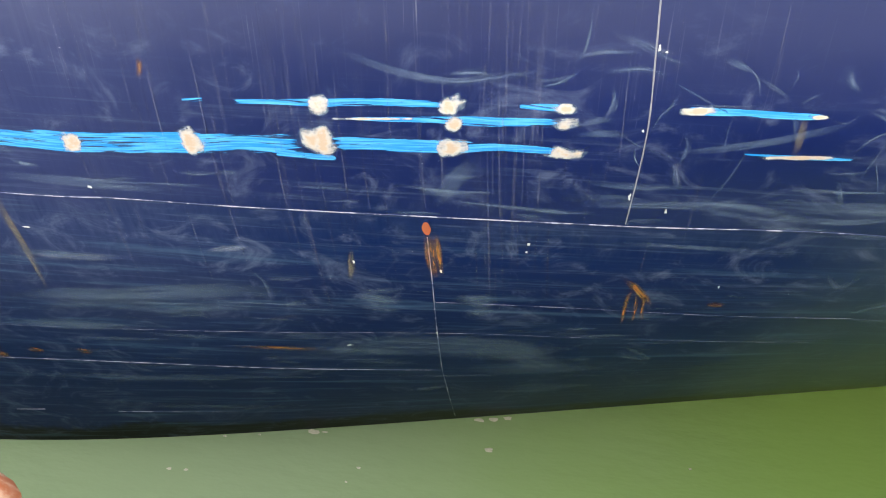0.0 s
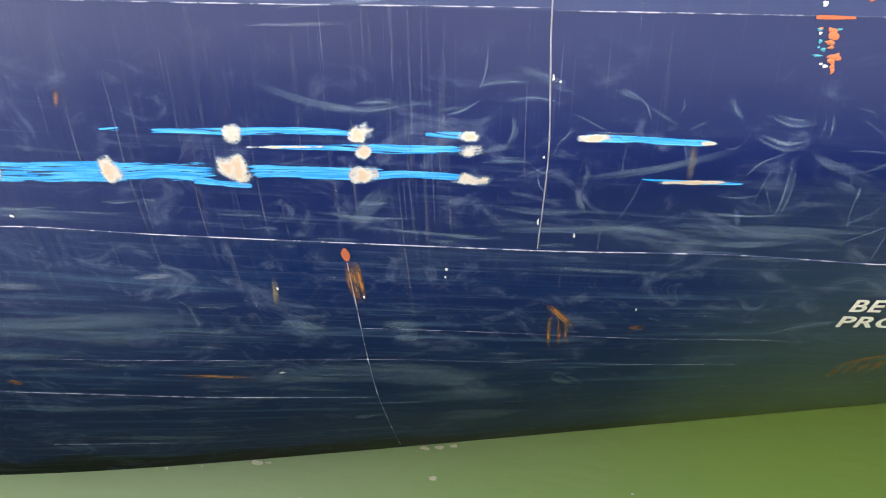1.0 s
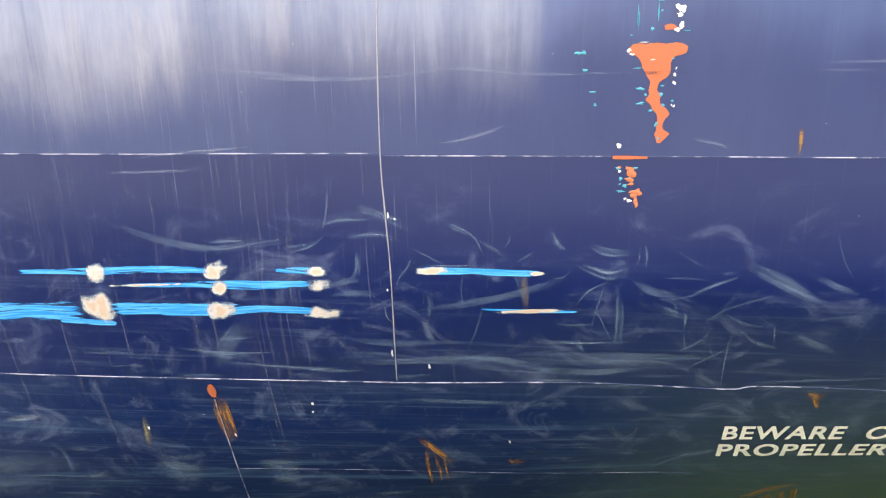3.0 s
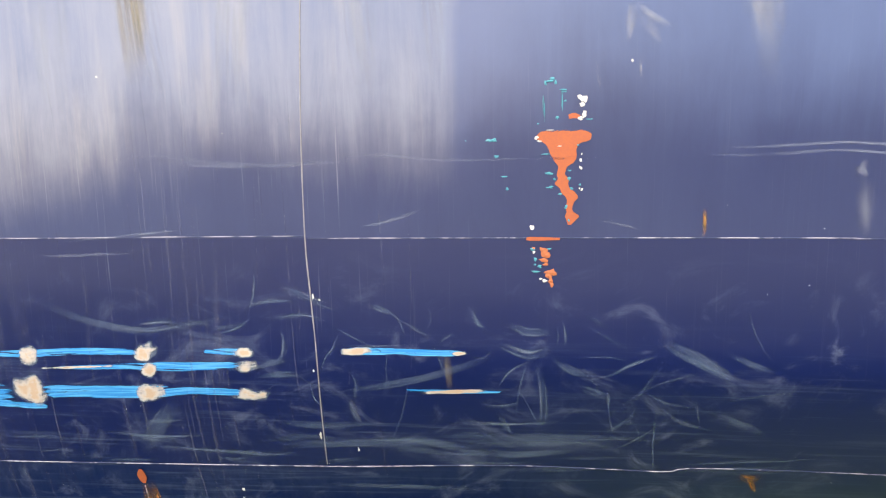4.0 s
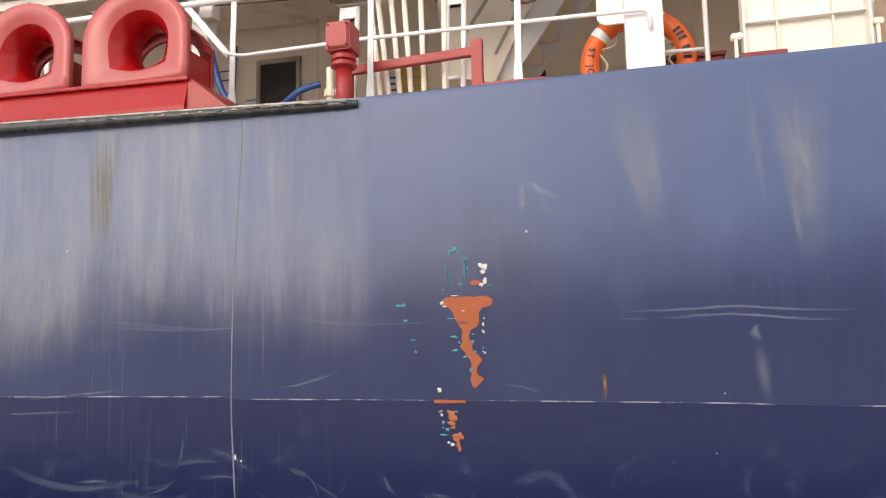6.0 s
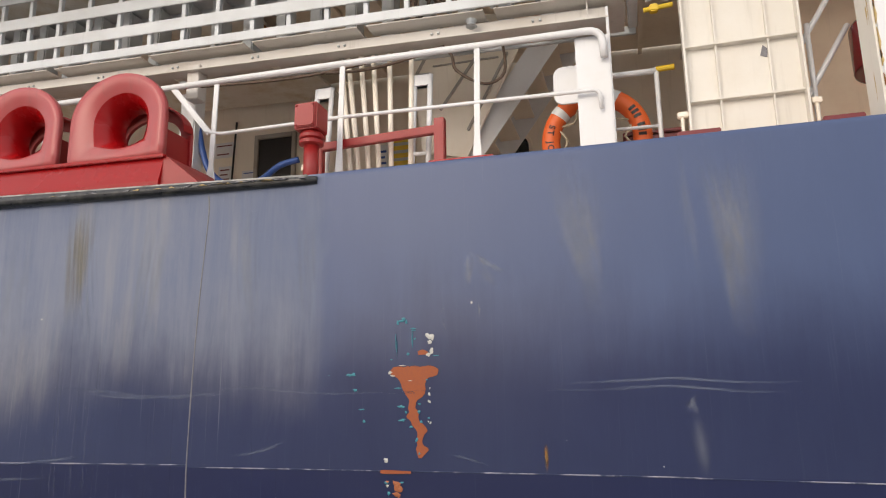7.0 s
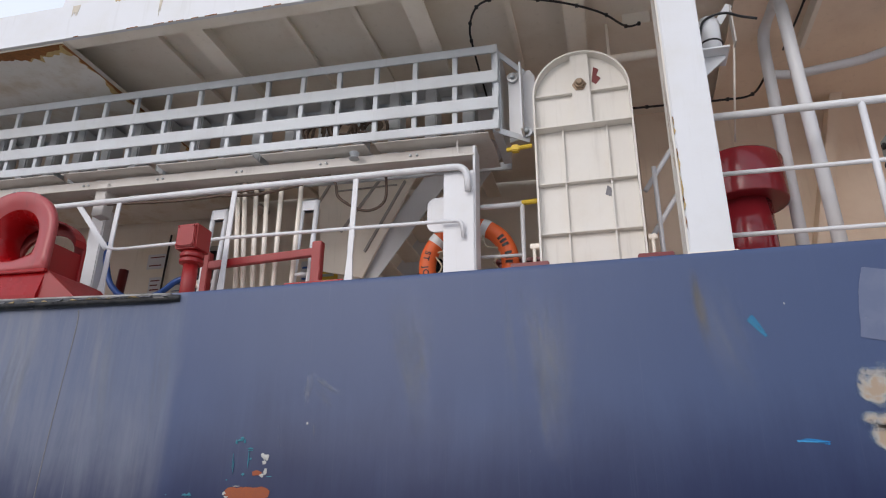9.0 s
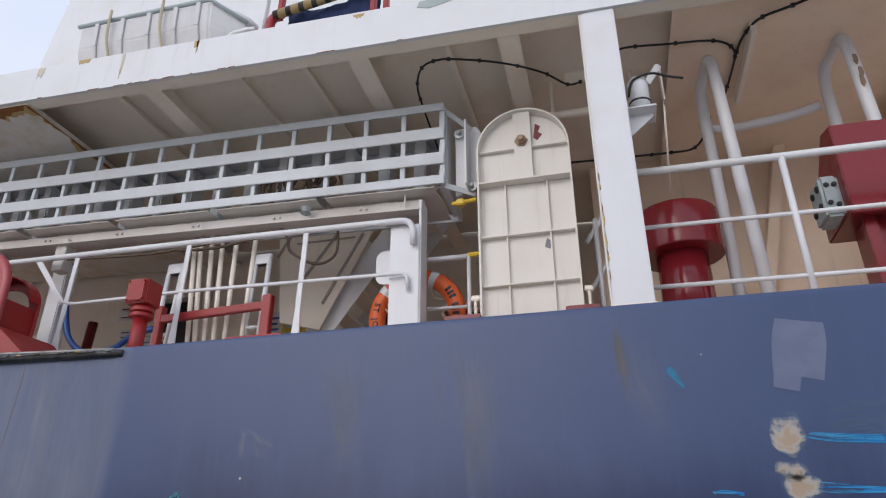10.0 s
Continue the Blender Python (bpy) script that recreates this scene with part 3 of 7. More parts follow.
seam([(-4.294, 0.617), (-3.617, 0.593), (-3.002, 0.562)], 0.004)
seam([(-5.348, 0.624), (-5.04, 0.642)], 0.004)
# blue scrapes with bare patches
mark("scrape", BLUEMARK, [(-2.214, 4.208), (-1.831, 4.221), (-1.534, 4.231), (-1.172, 4.254), (-0.823, 4.263), (-0.602, 4.255)], [0.0461, 0.0477, 0.0655, 0.0631, 0.0551, 0.0341], 0.003)
mark("scrape", BLUEMARK, [(-2.459, 4.194), (-2.371, 4.203), (-2.282, 4.215)], [0.0304, 0.0332, 0.0262], 0.003)
mark("scrape", BLUEMARK, [(-0.314, 4.278), (-0.158, 4.281), (0.028, 4.281)], [0.023, 0.053, 0.06], 0.003)
mark("scrape", BLUEMARK, [(-1.441, 4.138), (-1.108, 4.151), (-0.826, 4.165), (-0.483, 4.171), (-0.151, 4.185), (0.055, 4.194)], [0.0222, 0.0402, 0.0551, 0.082, 0.0771, 0.0702], 0.003)
mark("scrape", BLUEMARK, [(-5.189, 3.795), (-4.492, 3.822), (-3.923, 3.847), (-3.385, 3.853), (-2.819, 3.882), (-2.441, 3.907), (-2.076, 3.928), (-1.724, 3.939), (-1.419, 3.952)], [0.1072, 0.1507, 0.1745, 0.2132, 0.2028, 0.2137, 0.1764, 0.1893, 0.1779], 0.003)
mark("scrape", BLUEMARK, [(-1.567, 3.966), (-1.048, 3.981), (-0.69, 3.994), (-0.412, 4.006), (-0.141, 4.009), (0.079, 4.009)], [0.1614, 0.1256, 0.1171, 0.077, 0.062, 0.054], 0.003)
mark("scrape", BLUEMARK, [(-1.89, 3.871), (-1.582, 3.864), (-1.411, 3.86)], [0.0517, 0.0597, 0.0347], 0.003)
mark("scrape", BLUEMARK, [(0.577, 4.303), (0.708, 4.307), (1.002, 4.309), (1.261, 4.308), (1.394, 4.313)], [0.0263, 0.0646, 0.0577, 0.0512, 0.0187], 0.003)
mark("scrape", BLUEMARK, [(0.935, 4.059), (1.272, 4.061), (1.616, 4.067)], [0.0184, 0.0342, 0.0149], 0.003)
mark("scrape", BLUEMARK, [(5.371, 6.075), (5.547, 6.051), (5.936, 6.024)], [0.0282, 0.0558, 0.044], 0.003)
mark("scrape", BLUEMARK, [(5.296, 5.834), (5.493, 5.813), (5.78, 5.796)], [0.0643, 0.0694, 0.0262], 0.003)
mark("scrape", BLUEMARK, [(4.91, 5.801), (4.99, 5.804), (5.093, 5.791)], [0.0211, 0.0377, 0.0216], 0.003)
mark("scrape", TEALMARK, [(4.79, 6.457), (4.832, 6.398), (4.877, 6.327)], [0.0569, 0.0434, 0.0178], 0.003)
mark("scrape", BLUEMARK, [(-2.577, 5.321), (-2.272, 5.328), (-2.076, 5.334)], [0.0332, 0.0391, 0.0194], 0.003)
mark("bare_patch", PALE, [(-3.481, 3.856), (-3.403, 3.86), (-3.317, 3.865), (-3.24, 3.869)], [0.1532, 0.2189, 0.2171, 0.1532], 0.005)
mark("bare_patch", PALE, [(-2.578, 3.906), (-2.488, 3.912), (-2.39, 3.919), (-2.301, 3.925)], [0.1742, 0.2488, 0.2462, 0.1742], 0.005)
mark("bare_patch", PALE, [(-1.71, 3.963), (-1.606, 3.971), (-1.49, 3.979), (-1.387, 3.986)], [0.1876, 0.268, 0.2645, 0.1876], 0.005)
mark("bare_patch", PALE, [(-1.629, 4.204), (-1.566, 4.207), (-1.492, 4.212), (-1.429, 4.215)], [0.1233, 0.1761, 0.1759, 0.1233], 0.005)
mark("bare_patch", PALE, [(-0.803, 4.258), (-0.728, 4.262), (-0.646, 4.267), (-0.571, 4.271)], [0.1224, 0.1749, 0.1738, 0.1224], 0.005)
mark("bare_patch", PALE, [(-0.776, 4.146), (-0.714, 4.15), (-0.647, 4.154), (-0.588, 4.158)], [0.0963, 0.1375, 0.1364, 0.0963], 0.005)
mark("bare_patch", PALE, [(-0.839, 3.976), (-0.738, 3.983), (-0.628, 3.991), (-0.53, 3.998)], [0.124, 0.1772, 0.1771, 0.124], 0.005)
mark("bare_patch", PALE, [(-0.142, 4.268), (-0.069, 4.273), (0.011, 4.277), (0.084, 4.281)], [0.0595, 0.0849, 0.085, 0.0595], 0.005)
mark("bare_patch", PALE, [(-0.124, 4.183), (-0.059, 4.187), (0.015, 4.192), (0.08, 4.196)], [0.0749, 0.107, 0.106, 0.0749], 0.005)
mark("bare_patch", PALE, [(-0.174, 3.991), (-0.077, 3.998), (0.03, 4.006), (0.126, 4.013)], [0.0819, 0.1157, 0.117, 0.0819], 0.005)
mark("bare_patch", PALE, [(0.541, 4.298), (0.633, 4.303), (0.736, 4.309), (0.827, 4.314)], [0.043, 0.0613, 0.0615, 0.043], 0.005)
mark("bare_patch", PALE, [(1.011, 4.042), (1.18, 4.054), (1.364, 4.067), (1.526, 4.079)], [0.0239, 0.0341, 0.0338, 0.0239], 0.005)
mark("bare_patch", PALE, [(1.255, 4.304), (1.299, 4.307), (1.346, 4.31), (1.39, 4.313)], [0.023, 0.0328, 0.0318, 0.023], 0.005)
mark("bare_patch", PALE, [(-1.561, 4.127), (-1.314, 4.142), (-1.045, 4.158), (-0.808, 4.173)], [0.017, 0.0243, 0.0232, 0.017], 0.005)
mark("bare_patch", PALE, [(5.219, 6.076), (5.291, 6.073), (5.386, 6.068), (5.456, 6.065)], [0.1908, 0.2725, 0.2699, 0.1908], 0.005)
mark("bare_patch", PALE, [(5.202, 5.906), (5.27, 5.904), (5.36, 5.901), (5.426, 5.899)], [0.0787, 0.1122, 0.1124, 0.0787], 0.005)
mark("bare_patch", PALE, [(5.189, 5.826), (5.275, 5.824), (5.388, 5.821), (5.47, 5.819)], [0.1131, 0.1616, 0.1607, 0.1131], 0.005)
# orange primer, rust and stains
mark("primer_patch", RUST, [(1.922, 5.6), (1.918, 5.591), (1.919, 5.572), (1.921, 5.549), (1.924, 5.53), (1.912, 5.518), (1.913, 5.486), (1.922, 5.444), (1.924, 5.415), (1.914, 5.393), (1.908, 5.37), (1.905, 5.348), (1.918, 5.325), (1.908, 5.3), (1.925, 5.274), (1.947, 5.248), (1.965, 5.223), (1.958, 5.197), (1.949, 5.168), (1.955, 5.143), (1.967, 5.12), (1.962, 5.098), (1.954, 5.075), (1.951, 5.059)], [0.17, 0.244, 0.307, 0.321, 0.27, 0.199, 0.162, 0.142, 0.105, 0.054, 0.047, 0.048, 0.065, 0.078, 0.06, 0.081, 0.071, 0.043, 0.04, 0.04, 0.081, 0.057, 0.026, 0.017], 0.004, level=True)
chip("primer_spot", PRIMERSPOT, 1.815, 4.914, 0.035, 0.035)
chip("primer_spot", PRIMERSPOT, 1.805, 4.927, 0.035, 0.023)
chip("primer_spot", PRIMERSPOT, 1.828, 4.898, 0.023, 0.023)
chip("primer_spot", PRIMERSPOT, 1.808, 4.869, 0.039, 0.023)
chip("primer_spot", PRIMERSPOT, 1.821, 4.846, 0.023, 0.016)
chip("primer_spot", PRIMERSPOT, 1.832, 4.801, 0.035, 0.023)
chip("primer_spot", PRIMERSPOT, 1.861, 4.798, 0.038, 0.028)
chip("primer_spot", PRIMERSPOT, 1.841, 4.778, 0.027, 0.02)
chip("primer_spot", PRIMERSPOT, 1.851, 4.753, 0.027, 0.027)
chip("primer_spot", PRIMERSPOT, 1.857, 4.727, 0.015, 0.023)
chip("primer_spot", PRIMERSPOT, 1.754, 4.934, 0.019, 0.011)
mark("primer_patch", RUST, [(1.71, 4.992), (1.762, 4.992), (1.905, 4.992)], [0.017, 0.023, 0.013], 0.012)
mark("primer_patch", RUST, [(1.943, 5.662), (1.974, 5.668), (2.005, 5.66)], [0.0245, 0.031, 0.0184], 0.004)
mark("primer_patch", RUST, [(-0.888, 3.402), (-0.891, 3.362), (-0.89, 3.322), (-0.886, 3.281)], [0.015, 0.0598, 0.062, 0.0206], 0.005)
mark("rust_stain", STAIN, [(-0.883, 3.312), (-0.88, 3.096), (-0.868, 2.827)], [0.0568, 0.1022, 0.0538], 0.003)
mark("rust_stain", STAIN, [(-0.832, 3.316), (-0.819, 3.101), (-0.815, 2.863)], [0.049, 0.05, 0.0342], 0.003)
mark("rust_stain", STAIN, [(0.458, 2.956), (0.584, 2.829), (0.746, 2.598)], [0.0282, 0.0784, 0.0585], 0.004)
mark("rust_stain", STAIN, [(0.562, 2.841), (0.543, 2.643), (0.558, 2.309)], [0.0377, 0.0376, 0.0386], 0.003)
mark("rust_stain", STAIN, [(0.609, 2.795), (0.622, 2.568), (0.633, 2.338)], [0.0342, 0.037, 0.039], 0.003)
mark("rust_stain", STAIN, [(0.658, 2.747), (0.672, 2.57), (0.7, 2.358)], [0.0352, 0.0355, 0.0354], 0.003)
mark("rust_stain", STAIN, [(1.12, 2.645), (1.192, 2.64), (1.271, 2.634)], [0.0328, 0.0834, 0.0424], 0.004)
mark("rust_stain", STAIN, [(-4.721, 1.645), (-4.626, 1.637), (-4.532, 1.629)], [0.0389, 0.0963, 0.0389], 0.004)
mark("rust_stain", STAIN, [(-4.242, 1.668), (-4.155, 1.658), (-4.069, 1.648)], [0.0385, 0.0953, 0.038], 0.004)
mark("rust_stain", STAIN, [(-5.089, 1.553), (-5.007, 1.546), (-4.926, 1.538)], [0.04, 0.1002, 0.04], 0.004)
mark("rust_stain", STAIN, [(-2.7, 1.822), (-2.288, 1.828), (-1.894, 1.82)], [0.0367, 0.0658, 0.0381], 0.004)
mark("rust_stain", DIRT, [(-4.185, 3.412), (-4.165, 3.139), (-4.129, 2.788), (-4.134, 2.392)], [0.085, 0.1038, 0.0681, 0.043], 0.003)
mark("rust_stain", STAIN, [(3.003, 3.461), (3.094, 3.427), (3.15, 3.471)], [0.0326, 0.0849, 0.03], 0.004)
mark("rust_stain", STAIN, [(3.077, 3.443), (3.118, 3.357), (3.15, 3.285)], [0.0307, 0.0449, 0.0196], 0.003)
mark("rust_stain", STAIN, [(2.981, 1.902), (3.195, 2.143), (3.431, 2.284)], [0.0801, 0.11, 0.0711], 0.004)
mark("rust_stain", STAIN, [(3.05, 1.976), (3.09, 1.768), (3.11, 1.597)], [0.0625, 0.075, 0.0561], 0.003)
mark("rust_stain", STAIN, [(3.14, 2.037), (3.182, 1.834), (3.206, 1.666)], [0.0612, 0.0736, 0.0553], 0.003)
mark("rust_stain", STAIN, [(3.227, 2.097), (3.272, 1.899), (3.298, 1.734)], [0.0606, 0.0729, 0.0545], 0.003)
mark("rust_stain", STAIN, [(3.312, 2.157), (3.36, 1.963), (3.388, 1.802)], [0.06, 0.0729, 0.0545], 0.003)
mark("rust_stain", STAIN, [(3.394, 2.216), (3.445, 2.026), (3.475, 1.869)], [0.0586, 0.0708, 0.053], 0.003)
mark("rust_stain", DIRT, [(-0.57, 6.84), (-0.575, 6.6), (-0.588, 6.3), (-0.60, 5.85)], [0.30, 0.28, 0.22, 0.12], 0.003)
mark("rust_stain", DIRT, [(4.543, 6.772), (4.561, 6.505), (4.577, 6.253)], [0.0504, 0.0736, 0.0303], 0.003)
mark("rust_stain", STAIN, [(2.669, 5.163), (2.673, 5.089), (2.67, 4.995)], [0.024, 0.029, 0.017], 0.003)
mark("rust_stain", DIRT, [(-1.461, 3.104), (-1.481, 2.932), (-1.521, 2.744)], [0.0426, 0.0602, 0.035], 0.003)
mark("rust_stain", STAIN, [(-2.681, 4.464), (-2.69, 4.4), (-2.719, 4.32)], [0.0332, 0.0561, 0.031], 0.003)
mark("rust_stain", DIRT, [(1.247, 4.331), (1.256, 4.192), (1.256, 4.05)], [0.0484, 0.0554, 0.0352], 0.003)
# repainted patch, scuffs and rubs
mark("touched_up_patch", REPAINT, [(5.502, 6.668), (5.481, 6.563), (5.455, 6.442), (5.438, 6.359)], [0.2419, 0.2668, 0.2586, 0.2405], 0.003, "paler blue-grey touched-up patch")
mark("touched_up_patch", REPAINT, [(5.395, 6.401), (5.382, 6.35), (5.369, 6.298)], [0.1393, 0.1331, 0.128], 0.0036)
mark("scuff", SCUFF, [(-0.846, 3.507), (-0.669, 3.77), (-0.5, 3.939)], [0.0734, 0.1452, 0.0714], 0.003)
mark("scuff", SCUFF, [(-4.241, 3.549), (-3.37, 3.532), (-2.498, 3.53)], [0.0551, 0.1155, 0.0402], 0.003)
mark("scuff", SCUFF, [(-4.606, 2.38), (-3.559, 2.444), (-2.559, 2.556), (-1.82, 2.576)], [0.0765, 0.1601, 0.1401, 0.0699], 0.003)
mark("scuff", SCUFF, [(-4.71, 2.173), (-3.358, 2.328), (-1.86, 2.392)], [0.0792, 0.1365, 0.0606], 0.003)
mark("scuff", SCUFF, [(-4.803, 1.99), (-4.142, 2.036), (-3.332, 2.006)], [0.0675, 0.1686, 0.0689], 0.003)
mark("scuff", SCUFF, [(-1.567, 2.61), (-1.331, 2.559), (-1.085, 2.591)], [0.0709, 0.1722, 0.0562], 0.003)
mark("scuff", SCUFF, [(-1.531, 2.438), (-1.257, 2.457), (-1.115, 2.445)], [0.0598, 0.1044, 0.061], 0.003)
mark("scuff", SCUFF, [(-0.754, 2.657), (-0.543, 2.579), (-0.35, 2.516)], [0.0699, 0.1899, 0.0747], 0.003)
mark("scuff", SCUFF, [(-2.828, 1.71), (-2.003, 1.779), (-1.195, 1.906), (-0.334, 1.795), (0.411, 1.61)], [0.1335, 0.2878, 0.3848, 0.3895, 0.2055], 0.003)
mark("scuff", SCUFF, [(-1.324, 2.01), (-0.567, 1.994), (0.19, 1.906)], [0.0903, 0.2306, 0.1081], 0.003)
mark("scuff", SCUFF, [(-0.947, 1.513), (-0.237, 1.477), (0.576, 1.495)], [0.1177, 0.308, 0.1414], 0.003)
mark("scuff", SCUFF, [(-5.173, 1.288), (-3.512, 1.276), (-1.895, 1.375)], [0.0829, 0.1512, 0.0922], 0.003)
mark("scuff", SCUFF, [(-1.328, 1.01), (-1.052, 1.051), (-0.834, 1.066)], [0.0857, 0.1437, 0.0732], 0.003)
mark("scuff", SCUFF, [(-0.566, 1.031), (-0.075, 1.035), (0.531, 0.999)], [0.0921, 0.1481, 0.0907], 0.003)
mark("scuff", SCUFF, [(0.562, 1.961), (0.722, 1.846), (0.972, 1.554)], [0.041, 0.085, 0.049], 0.003)
mark("scuff", SCUFF, [(1.785, 3.108), (1.972, 2.904), (2.054, 3.109)], [0.0272, 0.073, 0.0286], 0.003)
mark("scuff", SCUFF, [(2.178, 2.455), (2.426, 2.674), (2.789, 2.816)], [0.0743, 0.1003, 0.0656], 0.003)
mark("scuff", SCUFF, [(5.404, 5.985), (5.606, 6.086), (5.964, 6.124)], [0.0493, 0.1591, 0.1615], 0.003)
mark("scuff", SCUFF, [(5.413, 6.151), (5.633, 6.202), (5.936, 6.203)], [0.027, 0.0734, 0.0563], 0.003)
# the sweep of rubs round the short scrape
mark("scuff", SCUFF, [(0.166, 4.707), (0.306, 4.671), (0.427, 4.613), (0.616, 4.53)], [0.022, 0.044, 0.044, 0.022], 0.003)
mark("scuff", SCUFF, [(-0.025, 4.56), (0.16, 4.609), (0.374, 4.606)], [0.018, 0.035, 0.018], 0.003)
mark("scuff", SCUFF, [(0.152, 4.486), (0.37, 4.525), (0.526, 4.476)], [0.022, 0.045, 0.022], 0.003)
mark("scuff", SCUFF, [(0.775, 4.595), (0.86, 4.569), (0.944, 4.526)], [0.023, 0.046, 0.023], 0.003)
mark("scuff", SCUFF, [(0.944, 4.526), (1.061, 4.452), (1.178, 4.386)], [0.014, 0.028, 0.014], 0.003)
mark("scuff", SCUFF, [(0.509, 4.475), (0.715, 4.374), (0.852, 4.308)], [0.009, 0.019, 0.009], 0.003)
mark("scuff", SCUFF, [(0.477, 4.007), (0.84, 4.086), (1.121, 4.153), (1.36, 4.234), (1.592, 4.311)], [0.028, 0.057, 0.057, 0.057, 0.028], 0.003)
mark("scuff", SCUFF, [(0.617, 3.979), (0.659, 3.857), (0.697, 3.773)], [0.032, 0.065, 0.032], 0.003)
mark("scuff", SCUFF, [(2.007, 4.556), (2.101, 4.525), (2.196, 4.461)], [0.013, 0.026, 0.013], 0.003)
mark("scuff", SCUFF, [(2.055, 4.491), (2.198, 4.411), (2.293, 4.347)], [0.011, 0.022, 0.011], 0.003)
mark("scuff", SCUFF, [(2.429, 4.417), (2.599, 4.339), (2.753, 4.261), (2.934, 4.141)], [0.05, 0.101, 0.101, 0.05], 0.003)
mark("scuff", SCUFF, [(2.46, 4.401), (2.599, 4.339), (2.753, 4.261), (2.931, 4.159)], [0.023, 0.047, 0.047, 0.023], 0.003)
mark("scuff", SCUFF, [(2.143, 4.168), (2.295, 4.264), (2.478, 4.336)], [0.014, 0.028, 0.014], 0.003)
mark("scuff", SCUFF, [(2.191, 3.927), (2.342, 4.058), (2.437, 4.216), (2.493, 4.336)], [0.02, 0.04, 0.04, 0.02], 0.003)
mark("scuff", SCUFF, [(1.881, 4.52), (1.892, 4.42), (1.867, 4.352)], [0.012, 0.024, 0.012], 0.003)
mark("scuff", SCUFF, [(1.919, 4.521), (1.94, 4.421), (1.922, 4.354)], [0.012, 0.024, 0.012], 0.003)
mark("scuff", SCUFF, [(1.765, 4.282), (1.803, 4.099), (1.81, 3.894), (1.754, 3.738)], [0.032, 0.063, 0.063, 0.032], 0.003)
mark("scuff", SCUFF, [(1.539, 3.928), (1.582, 3.823), (1.623, 3.721)], [0.026, 0.051, 0.026], 0.003)
mark("scuff", SCUFF, [(1.852, 4.301), (1.982, 4.218), (2.141, 4.205)], [0.033, 0.066, 0.033], 0.003)
mark("scuff", SCUFF, [(1.985, 4.124), (2.099, 4.089), (2.216, 4.032)], [0.032, 0.064, 0.032], 0.003)
mark("scuff", SCUFF, [(2.368, 4.118), (2.504, 4.024), (2.697, 3.991)], [0.017, 0.033, 0.017], 0.003)
mark("scuff", SCUFF, [(2.823, 4.355), (2.96, 4.284), (3.095, 4.249)], [0.023, 0.047, 0.023], 0.003)
mark("scuff", SCUFF, [(2.136, 3.762), (2.264, 3.842), (2.346, 3.946)], [0.018, 0.036, 0.018], 0.003)
mark("scuff", SCUFF, [(2.341, 4.069), (2.489, 4.161), (2.695, 4.235)], [0.012, 0.023, 0.012], 0.003)
mark("scuff", SCUFF, [(1.39, 4.595), (1.429, 4.494), (1.494, 4.445)], [0.024, 0.049, 0.024], 0.003)
mark("scuff", SCUFF, [(-0.059, 3.638), (0.289, 3.694), (0.657, 3.675)], [0.028, 0.056, 0.028], 0.003)
mark("scuff", SCUFF, [(0.657, 3.684), (1.021, 3.695), (1.339, 3.635), (1.515, 3.593)], [0.041, 0.081, 0.081, 0.041], 0.003)
mark("scuff", SCUFF, [(1.162, 3.668), (1.692, 3.714), (2.139, 3.715), (2.411, 3.702)], [0.062, 0.124, 0.124, 0.062], 0.003)
mark("scuff", SCUFF, [(1.338, 3.612), (1.692, 3.597), (2.074, 3.652)], [0.039, 0.078, 0.039], 0.003)
mark("scuff", SCUFF, [(2.504, 3.492), (2.9, 3.565), (3.283, 3.611), (3.587, 3.662)], [0.022, 0.045, 0.045, 0.022], 0.003)
mark("scuff", SCUFF, [(2.477, 3.438), (2.912, 3.504), (3.456, 3.57)], [0.019, 0.038, 0.019], 0.003)
mark("scuff", SCUFF, [(2.756, 3.426), (3.182, 3.497), (3.56, 3.55)], [0.016, 0.032, 0.016], 0.003)
mark("scuff", SCUFF, [(-0.222, 4.388), (-0.071, 4.427), (0.064, 4.519)], [0.011, 0.023, 0.011], 0.003)
mark("scuff", SCUFF, [(-1.518, 4.621), (-1.136, 4.478), (-0.714, 4.402), (-0.443, 4.437), (0.009, 4.518)], [0.03, 0.06, 0.06, 0.06, 0.03], 0.003)
mark("scuff", SCUFF, [(-0.749, 4.438), (-0.554, 4.471), (-0.405, 4.445)], [0.025, 0.049, 0.025], 0.003)
mark("scuff", SCUFF, [(-0.294, 4.422), (-0.106, 4.444), (0.043, 4.483)], [0.015, 0.03, 0.015], 0.003)
mark("scuff", SCUFF, [(0.221, 4.434), (0.239, 4.309), (0.179, 4.216)], [0.026, 0.052, 0.026], 0.003)
mark("scuff", SCUFF, [(0.508, 4.237), (0.555, 4.335), (0.591, 4.417)], [0.011, 0.022, 0.011], 0.003)
mark("scuff", SCUFF, [(1.144, 4.385), (1.203, 4.283), (1.24, 4.138)], [0.016, 0.032, 0.016], 0.003)
mark("scuff", SCUFF, [(1.188, 4.362), (1.245, 4.405), (1.309, 4.447)], [0.009, 0.019, 0.009], 0.003)
mark("scuff", SCUFF, [(2.19, 3.948), (2.19, 4.031), (2.178, 4.111)], [0.017, 0.033, 0.017], 0.003)
mark("scuff", SCUFF, [(2.303, 3.776), (2.325, 3.889), (2.347, 3.996)], [0.013, 0.027, 0.013], 0.003)
mark("scuff", SCUFF, [(2.762, 3.973), (2.967, 3.876), (3.141, 3.795)], [0.031, 0.062, 0.031], 0.003)
mark("scuff", SCUFF, [(1.421, 3.966), (1.591, 3.971), (1.725, 4.016)], [0.017, 0.033, 0.017], 0.003)
mark("scuff", SCUFF, [(0.799, 3.643), (1.014, 3.613), (1.336, 3.574)], [0.034, 0.067, 0.034], 0.003)
